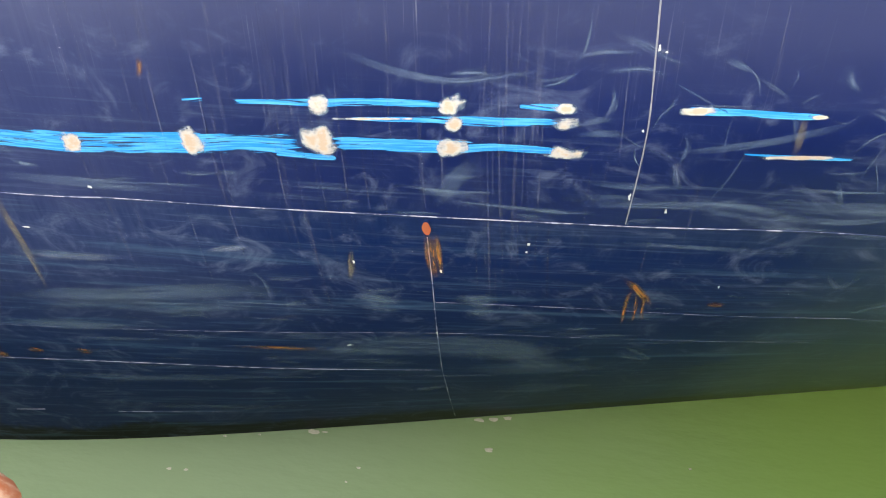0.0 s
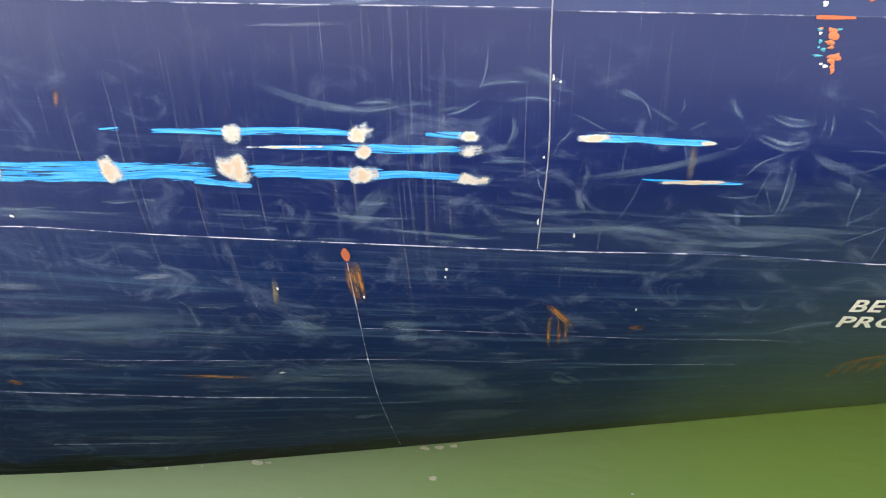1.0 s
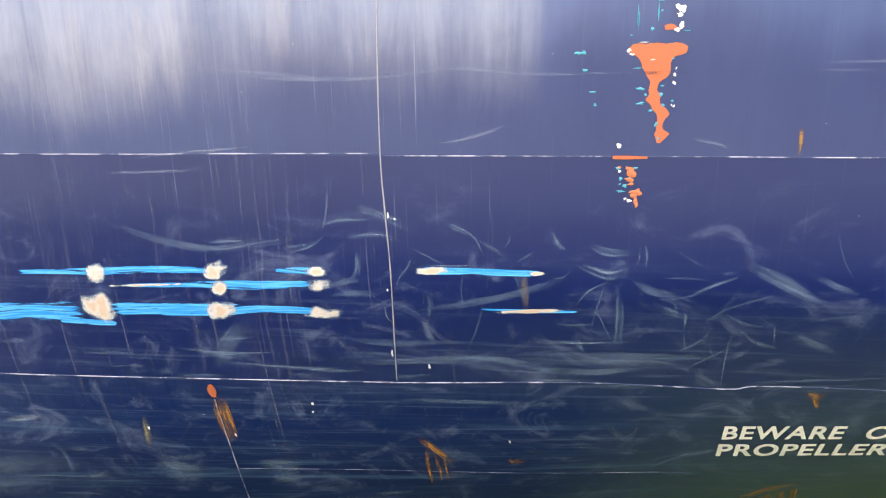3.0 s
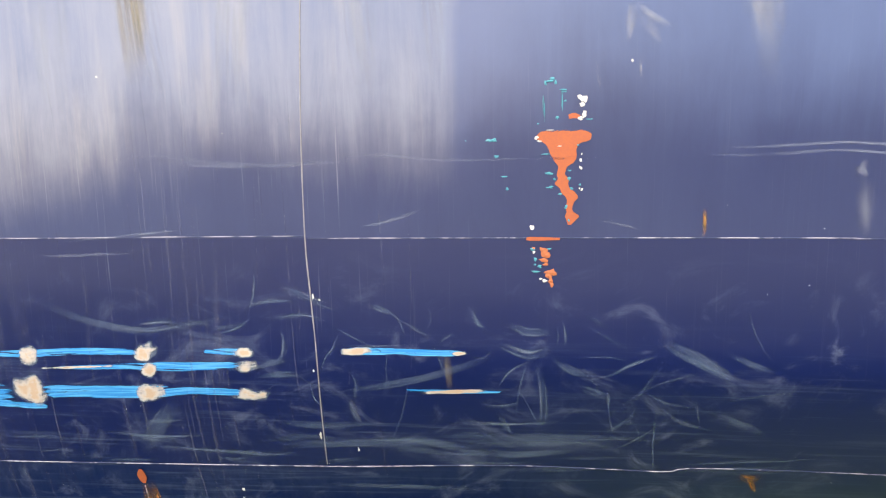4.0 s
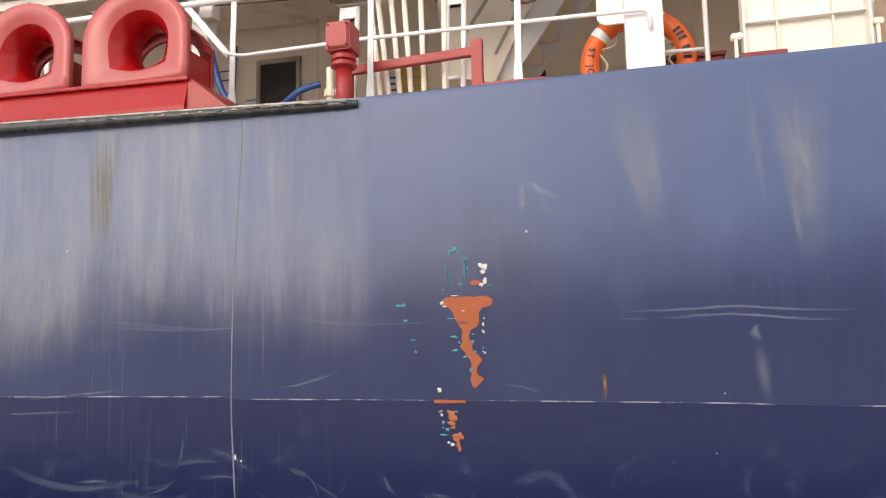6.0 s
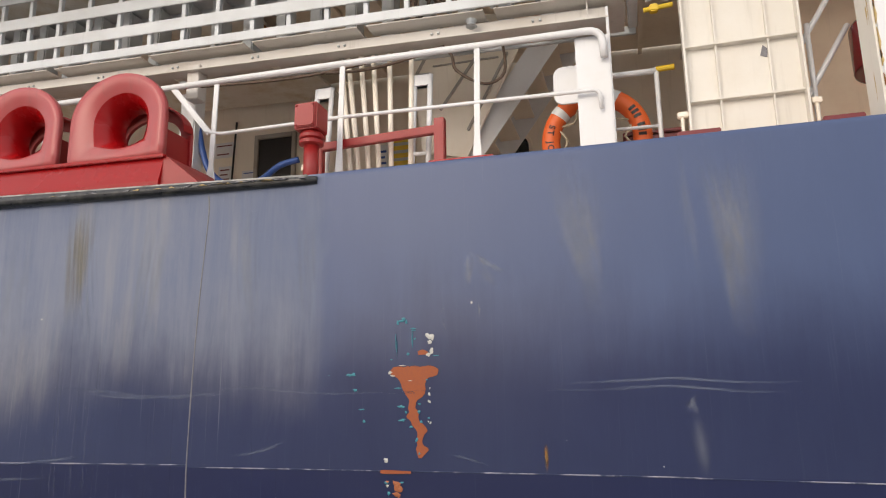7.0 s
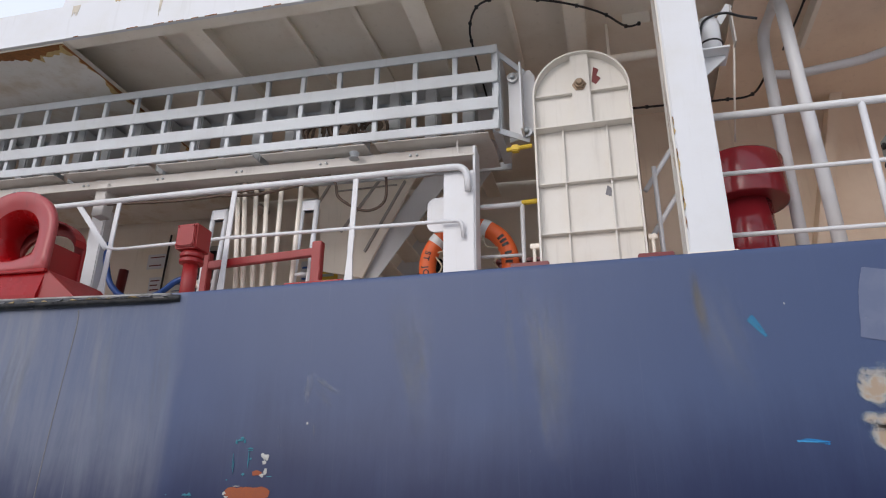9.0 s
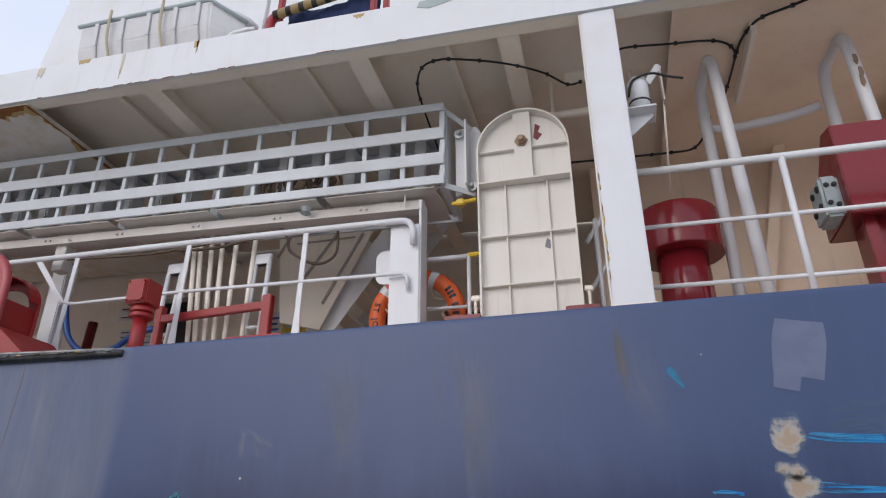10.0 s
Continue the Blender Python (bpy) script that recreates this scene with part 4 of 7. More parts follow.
mark("scuff", SCUFF, [(0.635, 4.175), (0.682, 4.1), (0.65, 3.94)], [0.021, 0.041, 0.021], 0.003)
mark("scuff", SCUFF, [(0.282, 4.238), (0.135, 4.215), (0.02, 4.174)], [0.027, 0.053, 0.027], 0.003)
mark("scuff", SCUFF, [(0.014, 4.117), (0.237, 4.143), (0.381, 4.128)], [0.027, 0.055, 0.027], 0.003)
mark("scuff", SCUFF, [(-0.339, 3.583), (-0.037, 3.548), (0.271, 3.572)], [0.025, 0.05, 0.025], 0.003)
mark("scuff", SCUFF, [(2.475, 4.002), (2.617, 3.881), (2.818, 3.824)], [0.024, 0.048, 0.024], 0.003)
mark("scuff", SCUFF, [(1.592, 4.498), (1.722, 4.45), (1.882, 4.453)], [0.033, 0.067, 0.033], 0.003)
mark("scuff", SCUFF, [(1.527, 4.377), (1.723, 4.314), (1.883, 4.353)], [0.04, 0.08, 0.04], 0.003)
mark("scuff", SCUFF, [(-4.64, 2.312), (-3.818, 2.421), (-3.079, 2.419)], [0.072, 0.177, 0.072], 0.003)
mark("scuff", SCUFF, [(-4.344, 2.274), (-3.305, 2.466), (-2.414, 2.574), (-1.832, 2.521)], [0.085, 0.208, 0.208, 0.085], 0.003)
mark("scuff", SCUFF, [(-4.803, 1.99), (-4.262, 2.004), (-3.532, 2.013)], [0.048, 0.117, 0.048], 0.003)
mark("scuff", SCUFF, [(-4.772, 2.05), (-4.142, 2.036), (-3.053, 2.08)], [0.024, 0.058, 0.024], 0.003)
mark("scuff", SCUFF, [(-1.564, 2.623), (-1.287, 2.562), (-1.113, 2.467)], [0.045, 0.109, 0.045], 0.003)
mark("scuff", SCUFF, [(-1.49, 2.669), (-1.271, 2.672), (-1.069, 2.728)], [0.027, 0.067, 0.027], 0.003)
mark("scuff", SCUFF, [(-0.782, 2.563), (-0.542, 2.601), (-0.358, 2.663)], [0.078, 0.191, 0.078], 0.003)
mark("scuff", SCUFF, [(-0.702, 2.441), (-0.548, 2.442), (-0.394, 2.491)], [0.059, 0.145, 0.059], 0.003)
mark("scuff", SCUFF, [(-0.83, 1.682), (-0.334, 1.849), (0.174, 1.421), (0.583, 1.439)], [0.172, 0.42, 0.42, 0.172], 0.003)
mark("scuff", SCUFF, [(-0.947, 1.981), (-0.334, 1.827), (0.424, 1.939)], [0.076, 0.187, 0.076], 0.003)
mark("scuff", SCUFF, [(-0.736, 0.935), (-0.073, 0.898), (0.527, 1.035)], [0.071, 0.173, 0.071], 0.003)
mark("scuff", SCUFF, [(-1.252, 0.976), (-1.136, 1.026), (-1.005, 1.077)], [0.045, 0.11, 0.045], 0.003)
mark("scuff", SCUFF, [(-4.539, 0.833), (-3.183, 0.692), (-2.057, 0.694)], [0.058, 0.141, 0.058], 0.003)
mark("scuff", SCUFF, [(-2.234, 2.384), (-2.031, 2.45), (-1.824, 2.556)], [0.032, 0.079, 0.032], 0.003)
mark("scuff", SCUFF, [(-3.157, 2.205), (-2.894, 2.254), (-2.66, 2.229)], [0.027, 0.065, 0.027], 0.003)
mark("scuff", SCUFF, [(-4.375, 2.851), (-3.788, 2.836), (-3.201, 2.871)], [0.043, 0.105, 0.043], 0.003)
mark("scuff", SCUFF, [(-2.614, 2.979), (-2.423, 3.023), (-2.217, 3.052)], [0.033, 0.081, 0.033], 0.003)
mark("scuff", SCUFF, [(-2.335, 2.859), (-2.2, 2.688), (-2.224, 2.421)], [0.023, 0.056, 0.023], 0.003)
mark("scuff", SCUFF, [(0.57, 1.905), (0.692, 1.726), (0.915, 1.586)], [0.057, 0.139, 0.057], 0.003)
mark("scuff", SCUFF, [(-3.63, 2.27), (-3.035, 2.272), (-2.513, 2.398)], [0.039, 0.096, 0.039], 0.003)
mark("scuff", SCUFF, [(-1.987, 1.844), (-1.405, 1.802), (-0.967, 1.785)], [0.039, 0.096, 0.039], 0.003)
mark("scuff", SCUFF, [(-1.841, 1.61), (-1.336, 1.621), (-0.991, 1.57)], [0.043, 0.106, 0.043], 0.003)
# pale smears high on the side
mark("smear", SMEAR, [(2.273, 6.265), (2.262, 6.157), (2.257, 6.032)], [0.034, 0.049, 0.029], 0.0035)
mark("smear", SMEAR, [(2.27, 6.25), (2.36, 6.182), (2.48, 6.092)], [0.03, 0.043, 0.026], 0.0035)
mark("smear", SMEAR, [(2.294, 6.202), (2.359, 6.121), (2.419, 6.015)], [0.051, 0.073, 0.044], 0.0035)
mark("smear", SMEAR, [(2.314, 5.967), (2.319, 5.92), (2.324, 5.842)], [0.015, 0.022, 0.013], 0.0035)
mark("smear", SMEAR, [(3.416, 5.34), (3.444, 5.375), (3.477, 5.404)], [0.027, 0.038, 0.023], 0.0035)
mark("smear", SMEAR, [(3.4, 5.37), (3.435, 5.354), (3.471, 5.303)], [0.022, 0.031, 0.019], 0.0035)
mark("smear", SMEAR, [(2.088, 5.962), (2.101, 5.867), (2.118, 5.756)], [0.013, 0.019, 0.011], 0.0035)
mark("smear", SMEAR, [(3.673, 6.296), (3.684, 5.977), (3.696, 5.715)], [0.03, 0.043, 0.026], 0.0035)
mark("smear", SMEAR, [(2.856, 6.532), (2.868, 6.32), (2.95, 5.983)], [0.052, 0.075, 0.045], 0.0035)
mark("smear", SMEAR, [(2.943, 6.585), (2.961, 6.374), (3.007, 5.981)], [0.08, 0.114, 0.068], 0.0035)
mark("smear", SMEAR, [(3.649, 6.645), (3.713, 6.323), (3.75, 5.916)], [0.129, 0.184, 0.11], 0.0035)
mark("scratch", SCRATCH, [(-4.404, 2.792), (-3.796, 2.818), (-3.203, 2.865)], [0.0402, 0.0788, 0.0437], 0.004)
mark("scratch", SCRATCH, [(-2.586, 2.998), (-2.4, 3.025), (-2.203, 3.058)], [0.0228, 0.0696, 0.0224], 0.004)
mark("scratch", SCRATCH, [(-2.323, 2.233), (-2.171, 2.266), (-1.996, 2.309)], [0.0318, 0.0612, 0.0233], 0.004)
mark("scratch", SCRATCH, [(-0.41, 1.696), (-0.262, 1.707), (-0.081, 1.729)], [0.045, 0.114, 0.046], 0.004)
mark("scratch", SCRATCH, [(-2.492, 1.645), (-2.409, 1.667), (-2.337, 1.689)], [0.0388, 0.0961, 0.0379], 0.004)
mark("scratch", SCRATCH, [(-1.083, 5.428), (-0.645, 5.49), (0.21, 5.426), (0.812, 5.475), (1.348, 5.439), (2.295, 5.44)], [0.0212, 0.0251, 0.027, 0.023, 0.022, 0.015], 0.004)
mark("scratch", SCRATCH, [(-0.532, 5.453), (0.21, 5.416), (0.811, 5.459)], [0.0171, 0.024, 0.016], 0.004)
mark("scratch", SCRATCH, [(2.564, 5.447), (2.942, 5.439), (3.334, 5.455), (3.735, 5.423), (4.08, 5.427)], [0.015, 0.021, 0.021, 0.02, 0.015], 0.004)
mark("scratch", SCRATCH, [(2.652, 5.478), (2.998, 5.483), (3.361, 5.495), (3.734, 5.469), (4.078, 5.47)], [0.015, 0.0211, 0.021, 0.017, 0.012], 0.004)
mark("scratch", SCRATCH, [(0.691, 5.053), (0.936, 5.099), (1.182, 5.184)], [0.0132, 0.0298, 0.0126], 0.004)
mark("scratch", SCRATCH, [(-1.243, 4.967), (-0.68, 5.014), (-0.254, 5.066)], [0.014, 0.025, 0.014], 0.004)
mark("scratch", SCRATCH, [(-1.416, 4.875), (-0.886, 4.895), (-0.511, 4.932)], [0.015, 0.028, 0.014], 0.004)
mark("scratch", SCRATCH, [(2.11, 5.097), (2.202, 5.078), (2.355, 5.036)], [0.0092, 0.0247, 0.0092], 0.004)
mark("scratch", SCRATCH, [(2.254, 6.051), (2.266, 6.171), (2.278, 6.265)], [0.0233, 0.0659, 0.0243], 0.004)
mark("scratch", SCRATCH, [(2.284, 6.244), (2.384, 6.17), (2.496, 6.099)], [0.023, 0.0463, 0.0175], 0.004)
mark("scratch", SCRATCH, [(3.409, 5.312), (3.435, 5.358), (3.461, 5.411)], [0.0122, 0.0347, 0.0117], 0.004)
mark("scratch", SCRATCH, [(3.432, 5.4), (3.452, 5.352), (3.475, 5.316)], [0.0103, 0.0278, 0.0114], 0.004)
mark("scratch", SCRATCH, [(0.625, 4.01), (0.656, 3.913), (0.69, 3.804)], [0.0187, 0.056, 0.0187], 0.004)
mark("scratch", SCRATCH, [(0.32, 4.71), (0.432, 4.64), (0.539, 4.606)], [0.017, 0.0342, 0.0143], 0.004)
mark("drip_stain", RUN, [(3.453, 5.329), (3.468, 5.18), (3.479, 4.971)], [0.0812, 0.1091, 0.055], 0.002)
mark("drip_stain", RUN, [(2.81, 6.839), (2.871, 6.428), (2.956, 5.966), (2.988, 5.714)], [0.164, 0.1914, 0.124, 0.0618], 0.002)
mark("drip_stain", RUN, [(3.538, 6.881), (3.663, 6.458), (3.727, 5.927), (3.761, 5.574)], [0.1793, 0.2025, 0.1679, 0.0549], 0.002)
mark("drip_stain", RUN, [(3.477, 6.872), (3.52, 6.311), (3.532, 5.937)], [0.0301, 0.0472, 0.0221], 0.002)
mark("drip_stain", RUN, [(2.812, 6.811), (2.878, 6.412), (2.981, 5.919)], [0.23, 0.2553, 0.1376], 0.002)
mark("drip_stain", RUN, [(3.73, 6.808), (3.736, 6.362), (3.737, 5.753)], [0.3143, 0.2991, 0.186], 0.002)
mark("drip_stain", RUN, [(3.464, 6.722), (3.483, 6.377), (3.501, 6.118)], [0.035, 0.048, 0.027], 0.002)
mark("drip_stain", RUN, [(4.59, 6.768), (4.644, 6.435), (4.751, 5.925)], [0.2545, 0.2756, 0.1724], 0.002)
mark("drip_stain", RUN, [(0.061, 6.74), (0.017, 6.199), (-0.067, 5.698)], [0.2424, 0.2821, 0.1611], 0.002)
mark("drip_stain", RUN, [(-0.517, 6.751), (-0.497, 6.227), (-0.456, 5.673)], [0.2974, 0.253, 0.1251], 0.002)
mark("drip_stain", RUN, [(0.759, 6.788), (0.788, 6.225), (0.818, 5.671)], [0.1871, 0.222, 0.1101], 0.002)
mark("drip_stain", RUN, [(1.197, 6.714), (1.207, 6.268), (1.216, 5.794)], [0.1432, 0.1631, 0.071], 0.002)
mark("drip_stain", RUN, [(-1.13, 6.762), (-1.128, 6.263), (-1.17, 5.656)], [0.2709, 0.3152, 0.1795], 0.002)
mark("drip_stain", RUN, [(2.951, 6.781), (2.969, 6.467), (2.98, 5.941)], [0.176, 0.205, 0.087], 0.002)
mark("drip_stain", RUN, [(3.764, 6.759), (3.768, 6.225), (3.772, 5.697)], [0.2132, 0.238, 0.106], 0.002)
# chips
chip("paint_chip", CHIP, 2.021, 5.756, 0.028, 0.028)
chip("paint_chip", CHIP, 2.027, 5.669, 0.015, 0.022)
chip("paint_chip", CHIP, 1.747, 5.057, 0.017, 0.018)
chip("paint_chip", CHIP, 1.77, 5.551, 0.014, 0.009)
chip("paint_chip", CHIP, 2.016, 5.461, 0.008, 0.010)
chip("paint_chip", CHIP, 2.015, 5.382, 0.008, 0.009)
chip("paint_chip", CHIP, 2.005, 5.272, 0.006, 0.006)
chip("paint_chip", CHIP, -3.338, 3.497, 0.023, 0.019)
chip("paint_chip", CHIP, 0.441, 4.638, 0.012, 0.024)
chip("paint_chip", CHIP, 0.479, 4.621, 0.014, 0.007)
chip("paint_chip", CHIP, 0.419, 4.172, 0.010, 0.014)
chip("paint_chip", CHIP, 0.409, 3.712, 0.013, 0.040)
chip("paint_chip", CHIP, -1.457, 2.975, 0.011, 0.021)
chip("paint_chip", CHIP, -0.193, 3.251, 0.014, 0.016)
chip("paint_chip", CHIP, -0.206, 3.173, 0.010, 0.017)
chip("paint_chip", CHIP, -0.819, 2.925, 0.012, 0.019)
chip("paint_chip", CHIP, -0.917, 2.135, 0.011, 0.026)
chip("paint_chip", CHIP, 0.643, 3.611, 0.012, 0.028)
chip("paint_chip", CHIP, -4.041, 3.092, 0.046, 0.010)
chip("paint_chip", CHIP, -1.68, 1.903, 0.044, 0.018)
chip("paint_chip", CHIP, 1.153, 2.882, 0.012, 0.021)
chip("paint_chip", CHIP, -0.849, 5.972, 0.008, 0.009)
chip("paint_chip", CHIP, 3.222, 4.739, 0.005, 0.006)
chip("paint_chip", CHIP, 3.277, 5.047, 0.008, 0.006)
chip("paint_chip", CHIP, 4.981, 6.513, 0.007, 0.008)
chip("paint_chip", CHIP, 2.274, 5.948, 0.011, 0.010)
chip("paint_chip", TEALPAINT, 1.843, 5.855, 0.034, 0.008)
chip("paint_chip", TEALPAINT, 1.917, 5.796, 0.024, 0.006)
chip("paint_chip", TEALPAINT, 1.91, 5.744, 0.005, 0.062)
chip("paint_chip", TEALPAINT, 1.813, 5.7, 0.004, 0.078)
chip("paint_chip", TEALPAINT, 1.53, 5.544, 0.035, 0.010)
chip("paint_chip", TEALPAINT, 1.377, 5.544, 0.010, 0.004)
chip("paint_chip", TEALPAINT, 1.551, 5.454, 0.019, 0.009)
chip("paint_chip", TEALPAINT, 1.591, 5.342, 0.025, 0.007)
chip("paint_chip", TEALPAINT, 1.612, 5.271, 0.009, 0.007)
chip("paint_chip", TEALPAINT, 1.846, 5.354, 0.022, 0.007)
chip("paint_chip", TEALPAINT, 1.842, 5.277, 0.028, 0.008)
chip("paint_chip", TEALPAINT, 1.995, 5.508, 0.009, 0.006)
chip("paint_chip", TEALPAINT, 1.78, 5.629, 0.013, 0.006)
chip("paint_chip", TEALPAINT, 1.837, 5.356, 0.029, 0.013)
chip("paint_chip", TEALPAINT, 1.849, 5.284, 0.028, 0.009)
chip("paint_chip", TEALPAINT, 1.899, 5.242, 0.016, 0.01)
chip("paint_chip", TEALPAINT, 1.949, 5.325, 0.013, 0.013)
chip("paint_chip", TEALPAINT, 1.961, 5.274, 0.015, 0.013)
chip("paint_chip", TEALPAINT, 1.933, 5.171, 0.013, 0.019)
chip("paint_chip", TEALPAINT, 1.869, 5.326, 0.013, 0.016)
chip("paint_chip", TEALPAINT, 1.82, 5.462, 0.039, 0.006)
chip("paint_chip", TEALPAINT, 1.953, 5.37, 0.013, 0.009)
chip("paint_chip", CHIP, 1.77, 5.553, 0.02, 0.013)
chip("paint_chip", CHIP, 1.789, 5.533, 0.023, 0.008)
chip("paint_chip", CHIP, 1.849, 5.593, 0.038, 0.005)
chip("paint_chip", CHIP, 1.895, 5.505, 0.019, 0.004)
chip("paint_chip", TEALPAINT, 1.748, 4.933, 0.019, 0.013)
chip("paint_chip", CHIP, 1.757, 4.914, 0.013, 0.013)
chip("paint_chip", TEALPAINT, 1.762, 4.875, 0.016, 0.016)
chip("paint_chip", TEALPAINT, 1.788, 4.833, 0.019, 0.013)
chip("paint_chip", TEALPAINT, 1.768, 4.803, 0.035, 0.009)
chip("paint_chip", CHIP, 1.819, 4.752, 0.022, 0.013)
chip("paint_chip", CHIP, 1.796, 4.761, 0.013, 0.01)
chip("paint_chip", TEALPAINT, 1.841, 4.934, 0.017, 0.009)
chip("paint_chip", TEALPAINT, 1.762, 4.843, 0.013, 0.01)
chip("paint_chip", TEALPAINT, 1.95, 5.095, 0.009, 0.013)
chip("paint_chip", CHIP, 2.011, 5.426, 0.013, 0.013)
chip("paint_chip", CHIP, 2.01, 5.385, 0.013, 0.016)
chip("paint_chip", TEALPAINT, 2.008, 5.293, 0.009, 0.012)
chip("paint_chip", CHIP, 2.018, 5.266, 0.01, 0.01)
chip("paint_chip", CHIP, 1.744, 5.056, 0.019, 0.017)
chip("paint_chip", CHIP, 2.005, 5.766, 0.022, 0.026)
chip("paint_chip", CHIP, 2.03, 5.752, 0.022, 0.025)
chip("paint_chip", CHIP, 2.014, 5.728, 0.022, 0.019)
chip("paint_chip", CHIP, 2.029, 5.679, 0.016, 0.026)
chip("paint_chip", CHIP, 2.006, 5.652, 0.019, 0.013)
chip("paint_chip", TEALPAINT, 1.909, 5.747, 0.005, 0.083)
chip("paint_chip", TEALPAINT, 1.907, 5.808, 0.035, 0.006)
chip("paint_chip", TEALPAINT, 1.854, 5.867, 0.019, 0.012)
chip("paint_chip", TEALPAINT, 1.873, 5.851, 0.013, 0.019)
chip("paint_chip", TEALPAINT, 1.819, 5.846, 0.01, 0.019)
chip("paint_chip", TEALPAINT, 1.806, 5.734, 0.004, 0.058)
chip("paint_chip", TEALPAINT, 1.925, 5.747, 0.01, 0.01)
chip("paint_chip", TEALPAINT, 1.882, 5.659, 0.013, 0.013)
chip("paint_chip", TEALPAINT, 2.053, 5.647, 0.025, 0.005)
chip("paint_chip", TEALPAINT, 1.508, 5.543, 0.026, 0.01)
chip("paint_chip", TEALPAINT, 1.538, 5.553, 0.013, 0.01)
chip("paint_chip", TEALPAINT, 1.548, 5.454, 0.02, 0.014)
chip("paint_chip", TEALPAINT, 1.586, 5.341, 0.027, 0.007)
chip("paint_chip", TEALPAINT, 1.607, 5.274, 0.01, 0.01)

# ---- water and quay ----
bm = bmesh.new()
bmesh.ops.create_grid(bm, x_segments=2, y_segments=2, size=600)
tagged(part("water", bm, WATER), "murky green harbour water, nearly calm", "water", kind="structure")
# unseen dark sheet before the quay, added to darken what the hull reflects
tagged(part("quay_wall", box(-60, 60, 0.70, 0.754, -3, 3.6, 0), DARKFACE), "unseen dark face on the quay, added to darken the hull's reflections", "quay wall", kind="structure")
tagged(part("quay", box(-60, 60, -40, 0.75, -3, 3.9, 0.03), CONCRETE), "grey concrete quay that the camera moves along", "quay", kind="structure")
tagged(part("shed_wall", box(-60, 60, -20.3, -20, 3.9, 9.0, 0), SHED), "plain dark cladding of a quayside shed", "wall", kind="structure")

# ---- deck, deckhouse and the deck above ----
tagged(part("deck", box(-30, 24, 3.9, 8.0, DECK - 0.2, DECK - 0.004, 0), DECKPAINT), "worn red-brown painted steel deck", "deck", kind="structure")
tagged(part("deckhouse_wall", box(-30, 9, 7.7, 7.9, DECK, 9.62, 0), CREAM), "cream painted steel deckhouse wall under the deck above", "wall", kind="structure")


def fz(x):
    """Height of the lower edge of the deck above, which falls a little towards the stern."""
    return 9.245 - 0.029 * x


over = thing("upper_deck", "white painted deck above with beams beneath and rust at its edge", "upper deck", kind="structure")
bm = plate([(-30, fz(-30)), (9, fz(9)), (9, fz(9) + 0.36), (-30, fz(-30) + 0.36)], 3.80, 3.83, 0)
part("fascia", bm, WHITE, over)
bm = join([slab((-30, 3.88, fz(-30) + 0.012), (9, 3.88, fz(9) + 0.012), 0.13, 0.02, 0)])
part("edge_flange", bm, CREAM, over)
bm = slab((-30, 5.75, fz(-30) + 0.23), (9, 5.75, fz(9) + 0.23), 3.84, 0.02, 0)
part("plating", bm, CREAM, over)
# beams beneath the deck above
for bx in (-8.4, -6.85, -5.3, -3.75, -2.2, -0.72, 0.84, 2.77, 4.0, 7.2, 8.75):
    zb = fz(bx) + 0.03
    part("beam", join([box(bx - 0.085, bx + 0.085, 3.95, 7.7, zb, zb + 0.015, 0), box(bx - 0.008, bx + 0.008, 3.95, 7.7, zb + 0.015, zb + 0.19, 0)]), CREAM, over)
for bx in (-7.6, -6.1, -4.5, -3.0, -1.5, 0.35, 1.60, 2.22, 3.48):
    zb = fz(bx) + 0.03
    part("stiffener", join([box(bx - 0.025, bx + 0.025, 3.95, 7.7, zb + 0.12, zb + 0.135, 0.004), box(bx - 0.007, bx + 0.007, 3.95, 7.7, zb + 0.135, zb + 0.19, 0)]), CREAM, over)
part("lining_plate", box(5.22, 9.0, 3.95, 6.35, 9.185, 9.197, 0), BEIGE, over, "beige lining plate under the stern bay")
part("carling", box(4.38, 4.60, 4.74, 4.78, fz(4.4) + 0.10, fz(4.4) + 0.22, 0.004), CREAM, over)
part("carling", box(5.79, 5.83, 4.3, 5.2, 9.07, 9.186, 0.004), CREAM, over)
bm = plate([(-9, fz(-9) - 0.012), (-0.36, fz(-0.36) - 0.012), (-0.36, fz(-0.36) + 0.03), (-9, fz(-9) + 0.03)], 3.84, 7.6, 0)
part("closing_plate", bm, RUSTY, over, "closing plate with rust blooming at its edge")


def rust_edge(material, depth, side, drop):
    """Rust that eats in from the front edge and the end of the closing plate, with a ragged border."""
    bm = bmesh.new()
    xs = [-0.36 - 0.022 * i for i in range(140)]
    a = [bm.verts.new((x, 3.838, fz(x) - drop)) for x in xs]
    b = [bm.verts.new((x, 3.838 + depth * (0.15 + max(0.0, 0.9 + 1.9 * noise.noise((x * 3.1, depth * 9, 1)) + 0.8 * noise.noise((x * 17, depth * 9, 4)))), fz(x) - drop)) for x in xs]
    for q in range(len(xs) - 1):
        bm.faces.new((a[q], a[q + 1], b[q + 1], b[q]))
    ys = [3.86 + 0.025 * i for i in range(100)]
    a = [bm.verts.new((-0.358, y, fz(-0.36) - drop - 0.001)) for y in ys]
    b = []
    for y in ys:
        w = side * (0.2 + max(0.0, 0.8 + 1.8 * noise.noise((y * 3.3, side * 7, 2)) + 0.7 * noise.noise((y * 15, side * 7, 5)))) * (1.6 if y < 4.2 else 1.0)
        b.append(bm.verts.new((-0.36 - w, y, fz(-0.36) - drop - 0.001)))
    for q in range(len(ys) - 1):
        bm.faces.new((a[q], a[q + 1], b[q + 1], b[q]))
    part("rust_bloom", bm, material, over)


